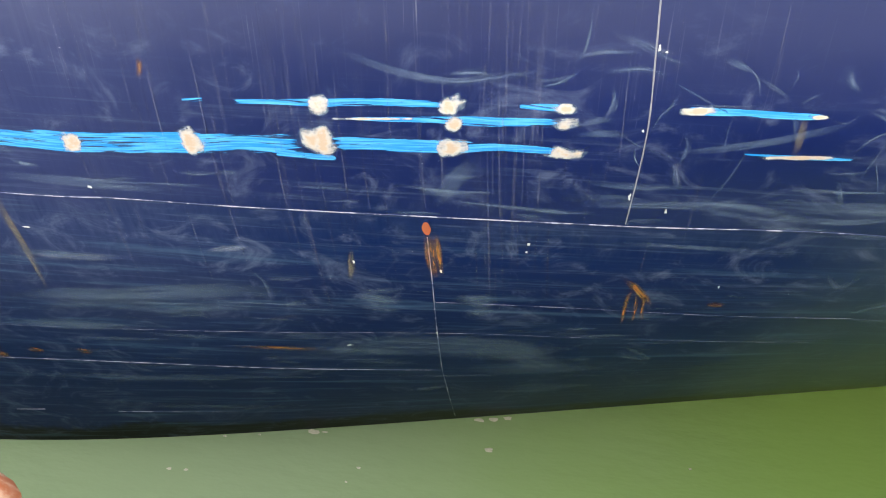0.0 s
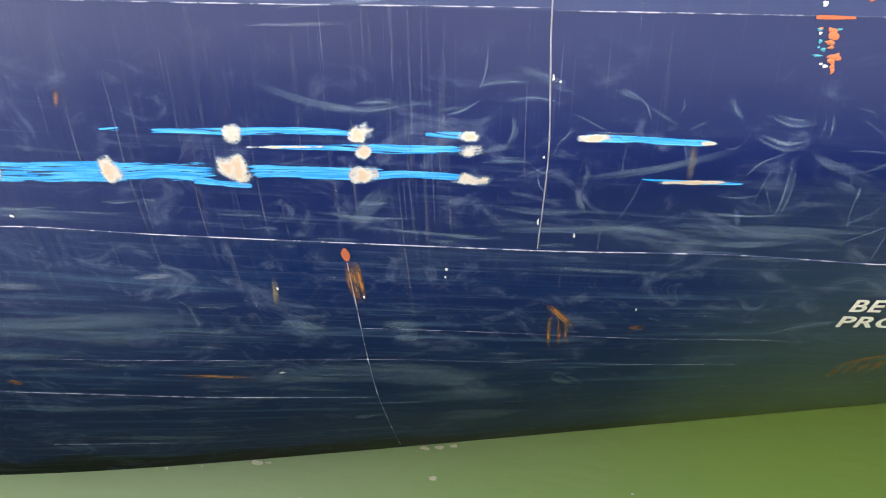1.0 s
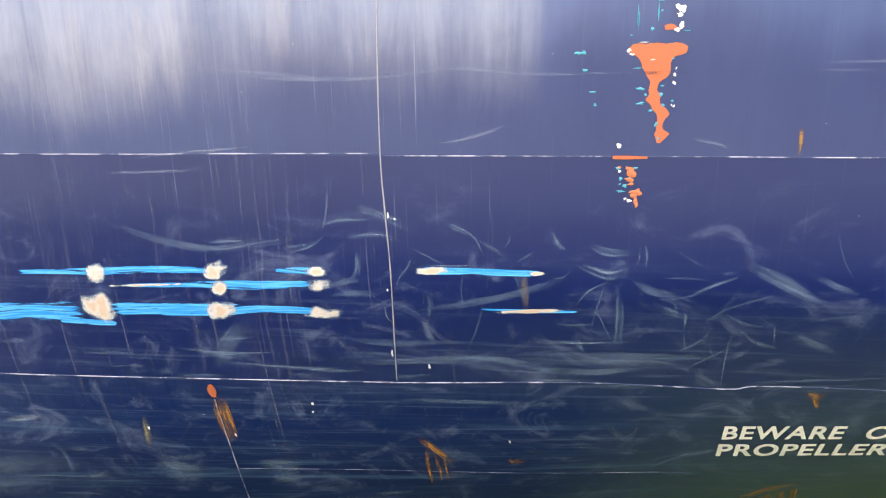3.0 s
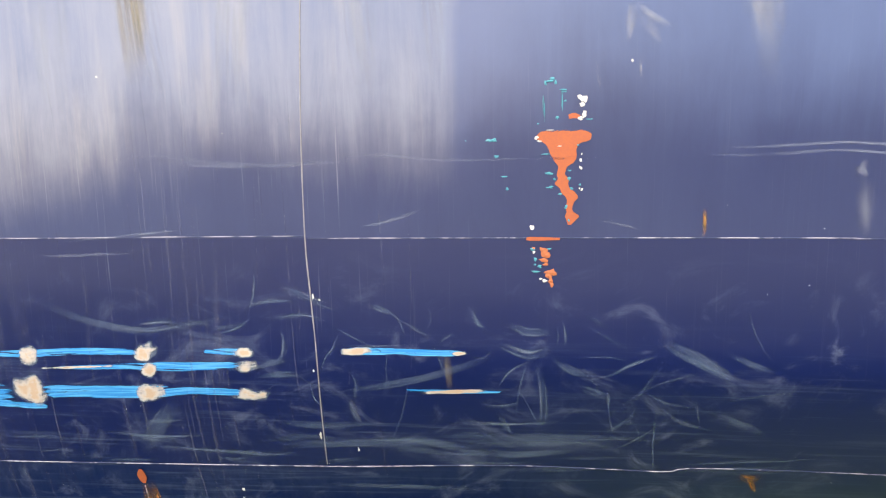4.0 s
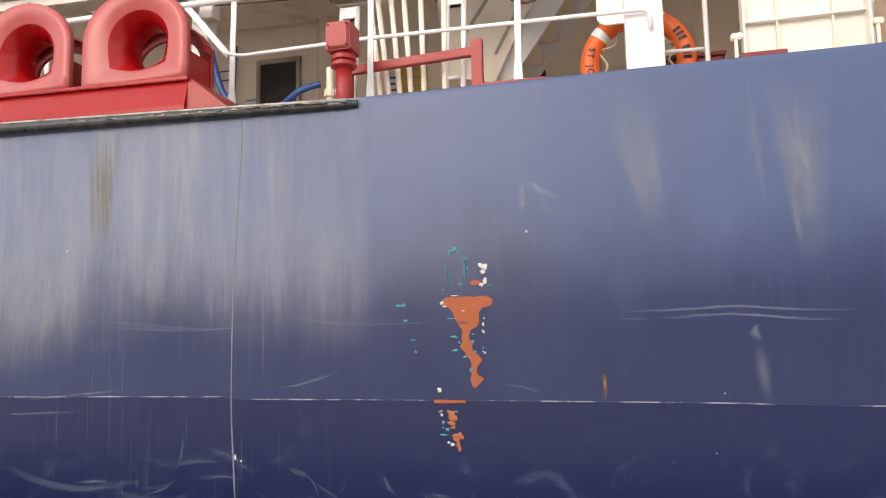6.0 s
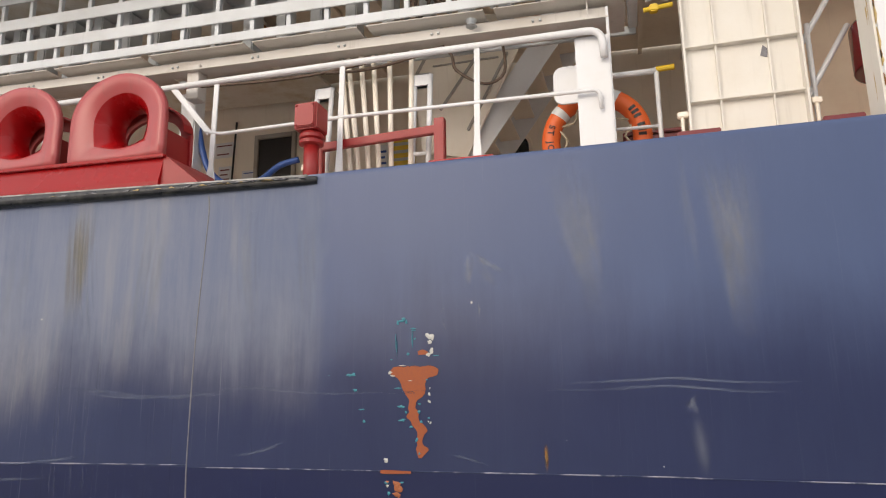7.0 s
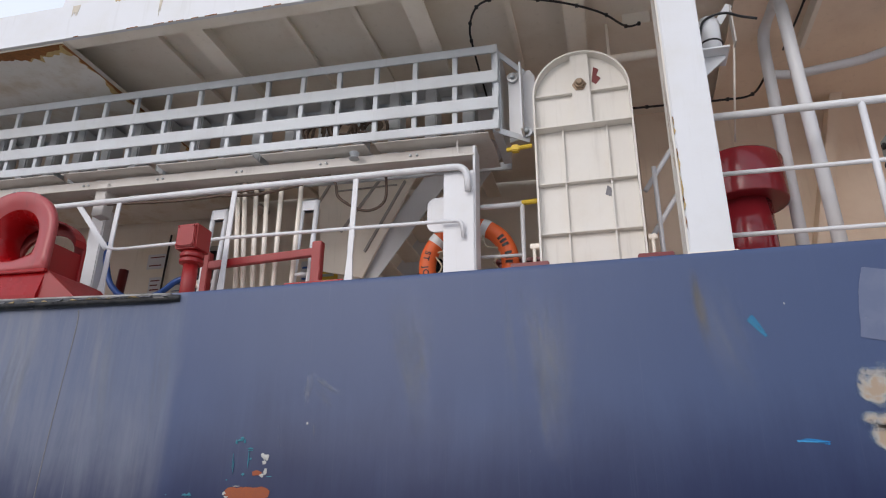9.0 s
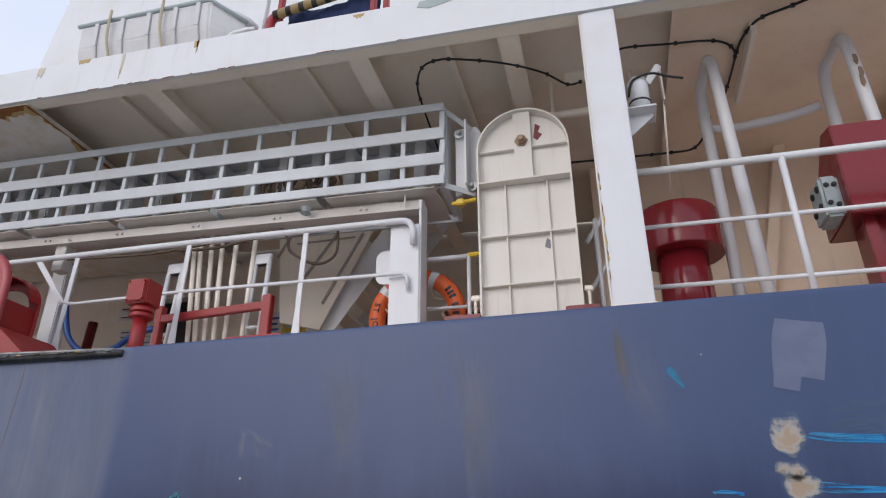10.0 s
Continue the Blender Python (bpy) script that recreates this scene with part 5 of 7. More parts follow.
rust_edge(STAINY, 0.13, 0.055, 0.0150)
rust_edge(RUSTBLOOM, 0.06, 0.024, 0.0175)
for i in range(16):
    rx = rng.uniform(-0.4, 3.2)
    part("rust_run", box(rx, rx + rng.uniform(0.02, 0.12), 3.796, 3.80, fz(rx) - 0.003, fz(rx) + rng.uniform(0.001, 0.006), 0), RUSTBLOOM, over)
bm = plate([(3.32, fz(3.3) + 0.30), (3.42, fz(3.3) + 0.27), (3.52, fz(3.3) + 0.29), (3.62, fz(3.3) + 0.31), (3.60, fz(3.3) + 0.355), (3.34, fz(3.3) + 0.355)], 3.796, 3.80, 0)
part("grey_patch", bm, GREYBOX, over)

for rx, rz, w, hh in ((0.20, 9.60, 0.13, 0.05), (0.62, 9.575, 0.03, 0.30), (1.35, 9.56, 0.05, 0.09), (2.83, 9.50, 0.10, 0.05), (-0.26, 9.60, 0.08, 0.12), (1.36, 9.56, 0.018, 0.16)):
    edge = [(rx + w * (k / 6 - 0.5), rz) for k in range(7)] + [(rx + w * (0.5 - k / 6) * 0.8, rz - hh * rng.uniform(0.35, 1.0)) for k in range(7)]
    part("rust_run", plate(edge, 3.7965, 3.80, 0), STAINY if hh < 0.1 else RUSTPALE, over)

# rubbing bar along the deck edge
bar = part("rubbing_bar", tube([(-20, 3.75, 7.05), (-6, 3.75, 6.97), (-1.3, 3.76, 6.862), (0.4, 3.765, 6.817), (1.18, 3.77, 6.795), (1.265, 3.775, 6.793)], 0.05, 14, [0.052, 0.052, 0.046, 0.038, 0.031, 0.024]), BAR, hull, "worn black half-round rubbing bar", True)
part("worn_edge", tube([(-6, 3.735, 7.005), (-1.3, 3.745, 6.898), (0.4, 3.752, 6.845), (1.2, 3.758, 6.818)], 0.014, 8), WORNEDGE, bar, "rubbed pale upper edge", True)
for i in range(52):
    sx = rng.choice((rng.uniform(-1.4, 1.2), rng.uniform(0.5, 1.2)))
    sz = 6.83 - 0.026 * sx
    part("worn_fleck", plate([(sx, sz), (sx + rng.uniform(0.02, 0.09), sz - 0.003), (sx + rng.uniform(0.02, 0.06), sz + rng.uniform(0.004, 0.011))], 3.718, 3.735, 0), WELD_GREY if i % 3 else PRIMER, bar)

# pillar under the deck above
pil = thing("pillar", "white painted steel box pillar with rust at its edges", "pillar", at=(4.67, 3.9, DECK))


def under(ob, parent):
    """Hangs ob, built in the place's own coordinates, under a thing that stands elsewhere."""
    ob.parent = parent
    ob.matrix_parent_inverse = Matrix.Translation(-parent.location)
    return ob


under(part("post", box(4.552, 4.792, 3.82, 3.97, DECK, fz(4.67) - 0.002, 0.008), WHITE), pil)
under(part("base_plate", box(4.535, 4.81, 3.81, 3.99, DECK, DECK + 0.012, 0.003), CREAM), pil)
for i in range(9):
    z0 = DECK + rng.uniform(0.02, 0.9)
    h = rng.uniform(0.03, 0.16)
    under(part("rust_run", plate([(4.553, z0), (4.553 + rng.uniform(0.004, 0.012), z0 + h * 0.4), (4.553, z0 + h)], 3.816, 3.83, 0), RUSTBLOOM if i % 2 else STAINY), pil)


under(part("side_plate", box(4.540, 4.551, 3.826, 4.05, DECK + 0.012, fz(4.67) - 0.004, 0.002), PANELPAINT, None, "cream side of the pillar with rust along its edge"), pil)
for i in range(14):
    z0, y0 = DECK + rng.uniform(0.02, 1.9), rng.uniform(3.835, 3.93)
    h, w = rng.uniform(0.05, 0.30), rng.uniform(0.004, 0.016)
    bm = bmesh.new()
    bm.faces.new([bm.verts.new(p) for p in ((4.538, y0, z0), (4.538, y0 - w, z0 + h * 0.6), (4.538, y0 - w * 0.6, z0 + h), (4.538, y0 + w * 0.5, z0 + h * 0.9))])
    under(part("rust_run", bm, STAINY if i % 4 else RUSTBLOOM), pil)


# fairleads
def fairlead():
    """A bell-mouthed red chock: arched front plate with a rounded throat, webs and a rear arch."""
    f = thing("fairlead", "faded red steel chock with a bell-mouthed round hole", "fairlead", "fairleads on the deck edge")
    bm = bmesh.new()
    seg = 48
    rings = []

    def outer(t):
        c, s = math.cos(t), math.sin(t)
        if s > 0:
            return 0.425 * c, 0.05 + 0.36 * s
        k = 1 / max(abs(c) / 0.425, abs(s) / 0.33)
        return c * k, max(-0.28, s * k + 0.05)

    prof = [(0.05, 0.05), (0.0, 0.042), (0.0, 0.012), (0.02, 0.0), (0.20, -0.004), (0.45, 0.01), (0.65, 0.035), (0.82, 0.075), (0.94, 0.13), (1.0, 0.20), (1.0, 0.26)]
    throat_from = 6
    for u, y in prof:
        ring = []
        for j in range(seg):
            t = 2 * math.pi * j / seg
            ox, oz = outer(t)
            ix, iz = 0.150 * math.cos(t) + 0.015, 0.155 * math.sin(t) + 0.03
            ring.append(bm.verts.new((ox * (1 - u) + ix * u, y, oz * (1 - u) + iz * u)))
        rings.append(ring)
    inner_bm = bmesh.new()
    inner_rings = [[inner_bm.verts.new(v.co) for v in ring] for ring in rings[throat_from:]]
    for target, rows_ in ((bm, rings[:throat_from + 1]), (inner_bm, inner_rings)):
        for a, b in zip(rows_, rows_[1:]):
            for j in range(seg):
                target.faces.new((a[j], a[(j + 1) % seg], b[(j + 1) % seg], b[j]))
        for v in [v for v in target.verts if not v.link_faces]:
            target.verts.remove(v)
        bmesh.ops.recalc_face_normals(target, faces=target.faces)
    part("bell_mouth", bm, REDB, f, "scuffed faded red front", True)
    part("throat", inner_bm, REDGLOSS, f, "bright red rounded throat", True)
    arch = [(0.36 * math.cos(t), 0.02 + 0.26 * math.sin(t)) for t in [math.pi * k / 14 for k in range(15)]]
    ring = arch + [(-0.36, -0.28), (-0.26, -0.28)] + [(0.26 * math.cos(t), 0.02 + 0.17 * math.sin(t)) for t in [math.pi - math.pi * k / 14 for k in range(15)]] + [(0.26, -0.28), (0.36, -0.28)]
    part("rear_arch", plate(ring, 0.40, 0.43, 0.004), RED, f)
    part("top_web", join([slab((0.36 * math.cos(t), 0.35, 0.02 + 0.26 * math.sin(t)), (0.36 * math.cos(t + 0.23), 0.35, 0.02 + 0.26 * math.sin(t + 0.23)), 0.10, 0.015, 0.002) for t in [0.23 * k for k in range(13)]]), RED, f)
    part("side_web", plate([(0.30, -0.28), (0.34, -0.28), (0.34, -0.02), (0.30, -0.02)], 0.08, 0.40, 0.003), RED, f)
    part("side_web", plate([(-0.34, -0.28), (-0.30, -0.28), (-0.30, -0.02), (-0.34, -0.02)], 0.08, 0.40, 0.003), RED, f)
    part("foot", box(-0.44, 0.44, 0.0, 0.55, -0.30, -0.278, 0.004), RED, f)
    return f


fl = fairlead()
fl.location = (-0.425, 3.845, 7.41)
for k in (-0.955, -1.91):
    copy_thing(fl, Matrix.Translation((-0.425 + k, 3.845, 7.41 - 0.02 * k)))
bed = thing("fairlead_bed", "glossy red steel bed under the fairleads", "bed plate", at=(-1.5, 3.9, DECK))
bm = bmesh.new()
sec = [(3.80, DECK - 0.02), (3.80, DECK + 0.08), (3.845, 7.10), (3.845, 7.125), (4.42, 7.125), (4.42, DECK - 0.02)]
ends = [[bm.verts.new((x + s, y, z + dz)) for y, z in sec] for x, s, dz in ((-8.0, 0, 0.15), (0.02, 0, 0.0))]
for i in range(len(sec)):
    j = (i + 1) % len(sec)
    bm.faces.new((ends[0][i], ends[0][j], ends[1][j], ends[1][i]))
bm.faces.new(ends[1])
bm.faces.new(ends[0][::-1])
bmesh.ops.recalc_face_normals(bm, faces=bm.faces)
under(part("bed", bm, REDGLOSS, None), bed)
under(part("lip", slab((-8.0, 3.832, 7.262), (0.035, 3.832, 7.113), 0.034, 0.026, 0.004), REDGLOSS), bed)
bm = bmesh.new()
vs = [bm.verts.new(p) for p in ((0.02, 3.845, 7.125), (0.02, 4.42, 7.125), (0.02, 4.42, DECK), (0.02, 3.82, DECK), (0.36, 4.35, DECK), (0.38, 3.86, DECK), (0.06, 3.845, 7.10))]
bm.faces.new((vs[0], vs[6], vs[5], vs[3]))
bm.faces.new((vs[6], vs[1], vs[4], vs[5]))
bm.faces.new((vs[0], vs[1], vs[6]))
bm.faces.new((vs[3], vs[5], vs[4], vs[2]))
bm.faces.new((vs[1], vs[2], vs[4]))
bmesh.ops.recalc_face_normals(bm, faces=bm.faces)
under(part("end_gusset", bm, RED), bed)


# railings
def flare(x, y, z0, z1, lean=0.0, w0=0.10, w1=0.045):
    """A flat-bar stanchion that widens at its foot."""
    return plate([(x - w0 / 2, z0), (x + w0 / 2, z0), (x + w1 / 2 + lean * 0.3, z0 + 0.42), (x + w1 / 2 + lean, z1), (x - w1 / 2 + lean, z1), (x - w1 / 2 + lean * 0.3, z0 + 0.42)], y - 0.008, y + 0.008, 0.003)


rail = thing("railing", "white painted tubular deck railing with flat stanchions", "railing", "deck railings", at=(0, 4.5, DECK))
under(part("top_rail", tube(fillet([(-12, 4.5, 8.25), (-1.7, 4.5, 8.015), (1.1, 4.5, 7.985), (3.10, 4.5, 7.95), (3.108, 4.51, 7.74)], 0.12), 0.027, 12), WHITE, shade=True), rail)
under(part("middle_rail", tube(fillet([(-0.12, 4.5, 7.56), (0.02, 4.5, 7.525), (1.1, 4.5, 7.535), (3.06, 4.5, 7.495), (3.068, 4.52, 7.36)], 0.05), 0.015, 10), WHITE, shade=True), rail)
under(part("strut", slab((-0.475, 4.5, 8.0), (-0.085, 4.5, 7.54), 0.05, 0.016, 0.004, (0, 1, 0)), WHITE), rail)
for px in (-0.03, 1.11, 2.20):
    under(part("stanchion", flare(px - 0.03, 4.5, DECK, 7.97, 0.02, 0.17 if px < 1 else 0.10), WHITE), rail)
for px in (-1.8, -3.2, -4.6):
    under(part("stanchion", flare(px, 4.5, DECK, 8.03, 0.0), WHITE), rail)

aft = thing("railing", "white three-bar railing with chipped paint", "railing", "deck railings", at=(6, 4.18, DECK))
for z, r in ((7.925, 0.026), (7.50, 0.015), (7.075, 0.015)):
    under(part("rail_bar", tube([(4.80, 4.18, z), (7.4, 4.18, z - 0.03), (10.5, 4.18, z - 0.07)], r, 10), WHITE, shade=True), aft)
for px in (5.735, 7.35, 9.0):
    under(part("stanchion", tube([(px, 4.18, DECK), (px, 4.18, 7.91)], 0.022, 10), WHITE, shade=True), aft)

inner = thing("railing", "short white inner guard rail beside the ladder", "railing", "deck railings", at=(3.3, 4.88, DECK))
under(part("rail_bar", tube([(3.0, 4.88, 7.76), (3.47, 4.88, 7.755)], 0.022, 10), WHITE, shade=True), inner)
under(part("rail_bar", tube([(3.0, 4.88, 7.33), (3.47, 4.88, 7.32)], 0.014, 8), WHITE, shade=True), inner)
under(part("stanchion", tube([(3.47, 4.88, DECK), (3.47, 4.88, 7.78)], 0.018, 8), WHITE, shade=True), inner)
under(part("locking_pin", tube([(3.47, 4.88, 7.765), (3.60, 4.86, 7.76)], 0.022, 8), YELLOW, label="yellow locking pin"), inner)

# bracket post at the end of the railing
bp = thing("bracket_post", "white flat-faced bracket post carrying the stowed ladder", "post", at=(3.03, 4.5, DECK))
under(part("face_plate", box(2.905, 3.145, 4.545, 4.56, DECK, 7.93, 0.004), WHITE), bp)
under(part("side_plate", box(3.135, 3.155, 4.562, 4.74, DECK, 8.16, 0.003), WHITE), bp)
under(part("side_plate", box(2.905, 2.922, 4.562, 4.74, DECK, 7.9, 0.003), WHITE), bp)
under(part("hanger", join([box(3.0, 3.012, 4.58, 4.60, 8.10, 8.24, 0.002), box(2.94, 3.06, 4.57, 4.62, 8.08, 8.11, 0.003)]), ALUD), bp)
under(part("rounded_plate", plate([(2.93, 7.52), (2.93, 7.82)] + [(2.79 + 0.07 * math.cos(t), 7.75 + 0.07 * math.sin(t)) for t in (1.57, 1.96, 2.36, 2.75, 3.14)] + [(2.79 + 0.07 * math.cos(t), 7.59 + 0.07 * math.sin(t)) for t in (3.14, 3.53, 3.93, 4.32, 4.71)], 4.74, 4.76, 0.003), WHITE), bp)


# stowed accommodation ladder
def gz(x):
    return -0.029 * (x - 3.35)


lad = thing("accommodation_ladder", "grey aluminium boarding ladder stowed on its side along the deck", "boarding ladder", at=(0, 4.7, 8.2))
for z, h in ((9.0, 0.078), (8.735, 0.112), (8.489, 0.112), (8.285, 0.082)):
    under(part("stringer", slab((-9.5, 4.5, z + gz(-9.5)), (3.36, 4.5, z), 0.02, h, 0.004), ALU), lad)
for z, h in ((9.02, 0.07), (8.26, 0.07)):
    under(part("rear_stringer", slab((-9.5, 5.16, z + gz(-9.5)), (3.36, 5.16, z), 0.03, h, 0.004), ALU), lad)
for i in range(37):
    px = 3.343 - 0.343 * i
    under(part("baluster", box(px - 0.02, px + 0.02, 4.512, 4.55, 8.25 + gz(px), 9.02 + gz(px), 0.003), ALU), lad)
    if i:
        qx = px + 0.02
        under(part("tread", box(qx - 0.055, qx + 0.055, 4.95, 5.14, 8.27 + gz(qx), 9.0 + gz(qx), 0.012), ALU), lad)
under(part("top_plate", slab((-9.5, 5.06, 9.03 + gz(-9.5)), (3.3, 5.06, 9.03 + gz(3.3)), 0.16, 0.008, 0.0), ALU), lad)
for i in range(11):
    px = 3.30 - 1.03 * i
    for s in (0, 1):
        under(part("bottom_plate", slab((px - 0.98, 4.60 + 0.42 * s, 8.232 + gz(px - 0.98)), (px - 0.03, 4.60 + 0.42 * s, 8.232 + gz(px)), 0.17, 0.008, 0.0), ALUD), lad)
    under(part("cross_plate", slab((px - 0.30, 4.82, 8.234 + gz(px)), (px - 0.02, 4.82, 8.234 + gz(px)), 0.28, 0.008, 0.0), ALUD), lad)
    under(part("gusset", plate([(px - 0.62, 8.24 + gz(px)), (px - 0.30, 8.24 + gz(px)), (px - 0.30, 8.40 + gz(px))], 5.02, 5.03, 0), ALU), lad)
under(part("end_plate", plate([(3.30, 8.25), (3.37, 8.25), (3.37, 9.02), (3.30, 9.02)], 4.56, 5.1, 0.003), ALU), lad)
under(part("side_rail", slab((-9.5, 4.66, 8.14 + gz(-9.5)), (3.15, 4.66, 8.14), 0.05, 0.12, 0.004), ALUD), lad)
under(part("side_rail_flange", slab((-9.5, 4.62, 8.078 + gz(-9.5)), (3.15, 4.62, 8.078), 0.13, 0.012, 0.002), ALUD), lad)
for i in range(8):
    px = 2.6 - 0.8 * i
    for s in (0, 0.055):
        under(part("bolt", lathe([(0.011, 0), (0.011, 0.012), (0.007, 0.016)], (px + s, 4.634, 8.15 + gz(px)), 8, pose(0, 0, 0, 90, 0, 0)), STEEL), lad)
under(part("roller", lathe([(0.03, 0), (0.045, 0.01), (0.03, 0.03), (0.045, 0.06), (0.03, 0.07)], (2.14, 4.55, 8.15), 14), STEEL), lad)
under(part("suspension_bracket", box(-0.42, -0.30, 4.60, 4.72, 7.93, 8.25, 0.006), ALUD), lad)
# hinge to the turning plate
under(part("hinge_plate", plate([(3.42, 8.20), (3.60, 8.24), (3.63, 8.30), (3.64, 8.80), (3.60, 8.86), (3.42, 8.85)], 4.66, 4.675, 0.003), WHITE), lad)
under(part("hinge_plate", plate([(3.53, 8.22), (3.545, 8.22), (3.545, 8.84), (3.53, 8.84)], 4.5, 4.66, 0.002), WHITE), lad)
under(part("hinge_arm", slab((3.35, 4.56, 9.0), (3.56, 4.66, 8.83), 0.012, 0.05, 0.002), ALU), lad)
under(part("hinge_arm", slab((3.35, 4.56, 8.26), (3.58, 4.66, 8.20), 0.012, 0.05, 0.002), ALU), lad)
for hx, z in ((3.46, 8.79), (3.56, 8.26)):
    under(part("pivot_bolt", lathe([(0.045, 0), (0.045, 0.02), (0.022, 0.022), (0.022, 0.05), (0.012, 0.055)], (hx, 4.645, z), 16, pose(0, 0, 0, 90, 0, 0)), STEEL), lad)

under(part("locking_pin", join([tube([(3.40, 4.60, 8.10), (3.60, 4.60, 8.115)], 0.018, 8), box(3.44, 3.50, 4.57, 4.63, 8.075, 8.13, 0.008)]), YELLOW, label="yellow locking pin"), lad)

# turning plate of the ladder: a tall ribbed panel with a round head
tp = thing("ribbed_panel", "tall white ribbed steel panel with a round head", "panel", at=(4.0, 4.55, DECK))
cx, rr = 4.0, 0.362
head = [(cx + rr * math.cos(t), 8.48 + 0.362 * math.sin(t)) for t in [math.pi * k / 24 for k in range(25)]]
under(part("back_plate", plate(head + [(cx - rr, DECK), (cx + rr, DECK)], 4.565, 4.58, 0.002), PANELPAINT), tp)
rim = [(cx + rr, DECK)] + head + [(cx - rr, DECK)]
under(part("rim", join([slab((a[0], 4.53, a[1]), (b[0], 4.53, b[1]), 0.014, 0.09, 0.0, (0.001, 1, 0)) for a, b in zip(rim, rim[1:])]), PANELPAINT), tp)
for z, d in ((8.19, 0.085), (7.73, 0.05), (7.33, 0.05), (8.50, 0.04)):
    under(part("rib", box(cx - rr + 0.008, cx + rr - 0.008, 4.565 - d, 4.565, z - 0.007, z + 0.007, 0.002), PANELPAINT), tp)
for x in (3.845, 4.172):
    under(part("rib", box(x - 0.006, x + 0.006, 4.53, 4.565, DECK, 8.18, 0.002), PANELPAINT), tp)
under(part("strap", box(3.935, 4.075, 4.515, 4.565, 8.20, 8.855, 0.004), PANELPAINT), tp)
nut = under(part("pivot_bolt", lathe([(0.055, 0), (0.055, 0.008), (0.04, 0.01), (0.04, 0.035), (0.028, 0.037), (0.028, 0.055), (0.02, 0.06)], (3.995, 4.513, 8.55), 6, pose(0, 0, 0, 90, 0, 0)), RUSTYSTEEL, label="rusty steel nut"), tp)
under(part("paint_loss", plate([(4.09, 8.60), (4.12, 8.57), (4.16, 8.62), (4.13, 8.65), (4.15, 8.70), (4.11, 8.73), (4.10, 8.66)], 4.560, 4.565, 0), DARKRED), tp)
under(part("paint_loss", plate([(4.12, 7.62), (4.16, 7.60), (4.17, 7.66), (4.14, 7.69)], 4.558, 4.565, 0), WELD_GREY), tp)
under(part("latch", join([box(3.56, 3.63, 4.50, 4.55, 7.22, 7.26, 0.006), tube([(3.59, 4.52, 7.1), (3.59, 4.52, 7.24)], 0.012, 8)]), CREAM), tp)
under(part("latch", join([box(4.38, 4.44, 4.50, 4.55, 7.22, 7.26, 0.006), tube([(4.41, 4.52, 7.1), (4.41, 4.52, 7.24)], 0.012, 8)]), CREAM), tp)
for x0, x1 in ((3.50, 3.74), (4.27, 4.48)):
    tagged(part("deck_pad", box(x0, x1, 3.93, 4.2, DECK - 0.004, DECK + 0.075, 0.006), MAROON), "small dark red steel pad on the deck edge", "deck pad", "deck pads")
tagged(part("deck_pad", box(2.0, 2.42, 3.83, 4.0, DECK - 0.004, DECK + 0.025, 0.005), REDGLOSS), "bright red painted strip on the deck edge", "deck pad", "deck pads")
# sloping handrail behind the panel
sr = thing("sloping_handrail", "white sloping handrail behind the pillar", "handrail", at=(4.5, 5.0, DECK))
for z in (7.75, 7.35):
    under(part("rail_bar", tube([(4.42, 4.85, z), (4.80, 5.0, z + 0.62)], 0.02, 8), WHITE, shade=True), sr)
under(part("stanchion", tube([(4.50, 4.86, DECK), (4.50, 4.86, 7.95)], 0.018, 8), WHITE, shade=True), sr)

# lifebuoy
lb = thing("lifebuoy", "orange lifebuoy with silver tapes and black lettering", "lifebuoy", at=(3.0, 5.0, 7.31))
RB, rb2 = 0.345, 0.072
bm = bmesh.new()
R, S = 56, 16
vv = [[bm.verts.new(((RB + rb2 * math.cos(b)) * math.cos(a), 0.062 * math.sin(b), (RB + rb2 * math.cos(b)) * math.sin(a))) for b in [2 * math.pi * j / S for j in range(S)]] for a in [2 * math.pi * i / R for i in range(R)]]
for i in range(R):
    for j in range(S):
        bm.faces.new((vv[i][j], vv[(i + 1) % R][j], vv[(i + 1) % R][(j + 1) % S], vv[i][(j + 1) % S]))
bmesh.ops.recalc_face_normals(bm, faces=bm.faces)
part("ring", bm, ORANGE, lb, shade=True)


def ring_band(a0, a1, k, mtl, name, b0=0.0, b1=2 * math.pi, grow=0.003):
    bm = bmesh.new()
    g = [[bm.verts.new(((RB + (rb2 + grow) * math.cos(b)) * math.cos(a), (0.062 + grow) * math.sin(b), (RB + (rb2 + grow) * math.cos(b)) * math.sin(a))) for b in [b0 + (b1 - b0) * j / 16 for j in range(17)]] for a in [a0 + (a1 - a0) * i / k for i in range(k + 1)]]
    for i in range(k):
        for j in range(16):
            bm.faces.new((g[i][j], g[i + 1][j], g[i + 1][j + 1], g[i][j + 1]))
    return part(name, bm, mtl, lb, shade=True)


for a in (1.12, 2.42, 4.3, 5.6):
    ring_band(a - 0.09, a + 0.09, 4, TAPE, "reflective_tape")
part("grab_line", tube(curve_pts([((RB - 0.11 + (0.06 if i % 2 else -0.02)) * math.cos(i * math.pi / 8), -0.02, (RB - 0.11 + (0.06 if i % 2 else -0.02)) * math.sin(i * math.pi / 8)) for i in range(17)], 4), 0.008, 6), ROPE, lb, "thin grab line")
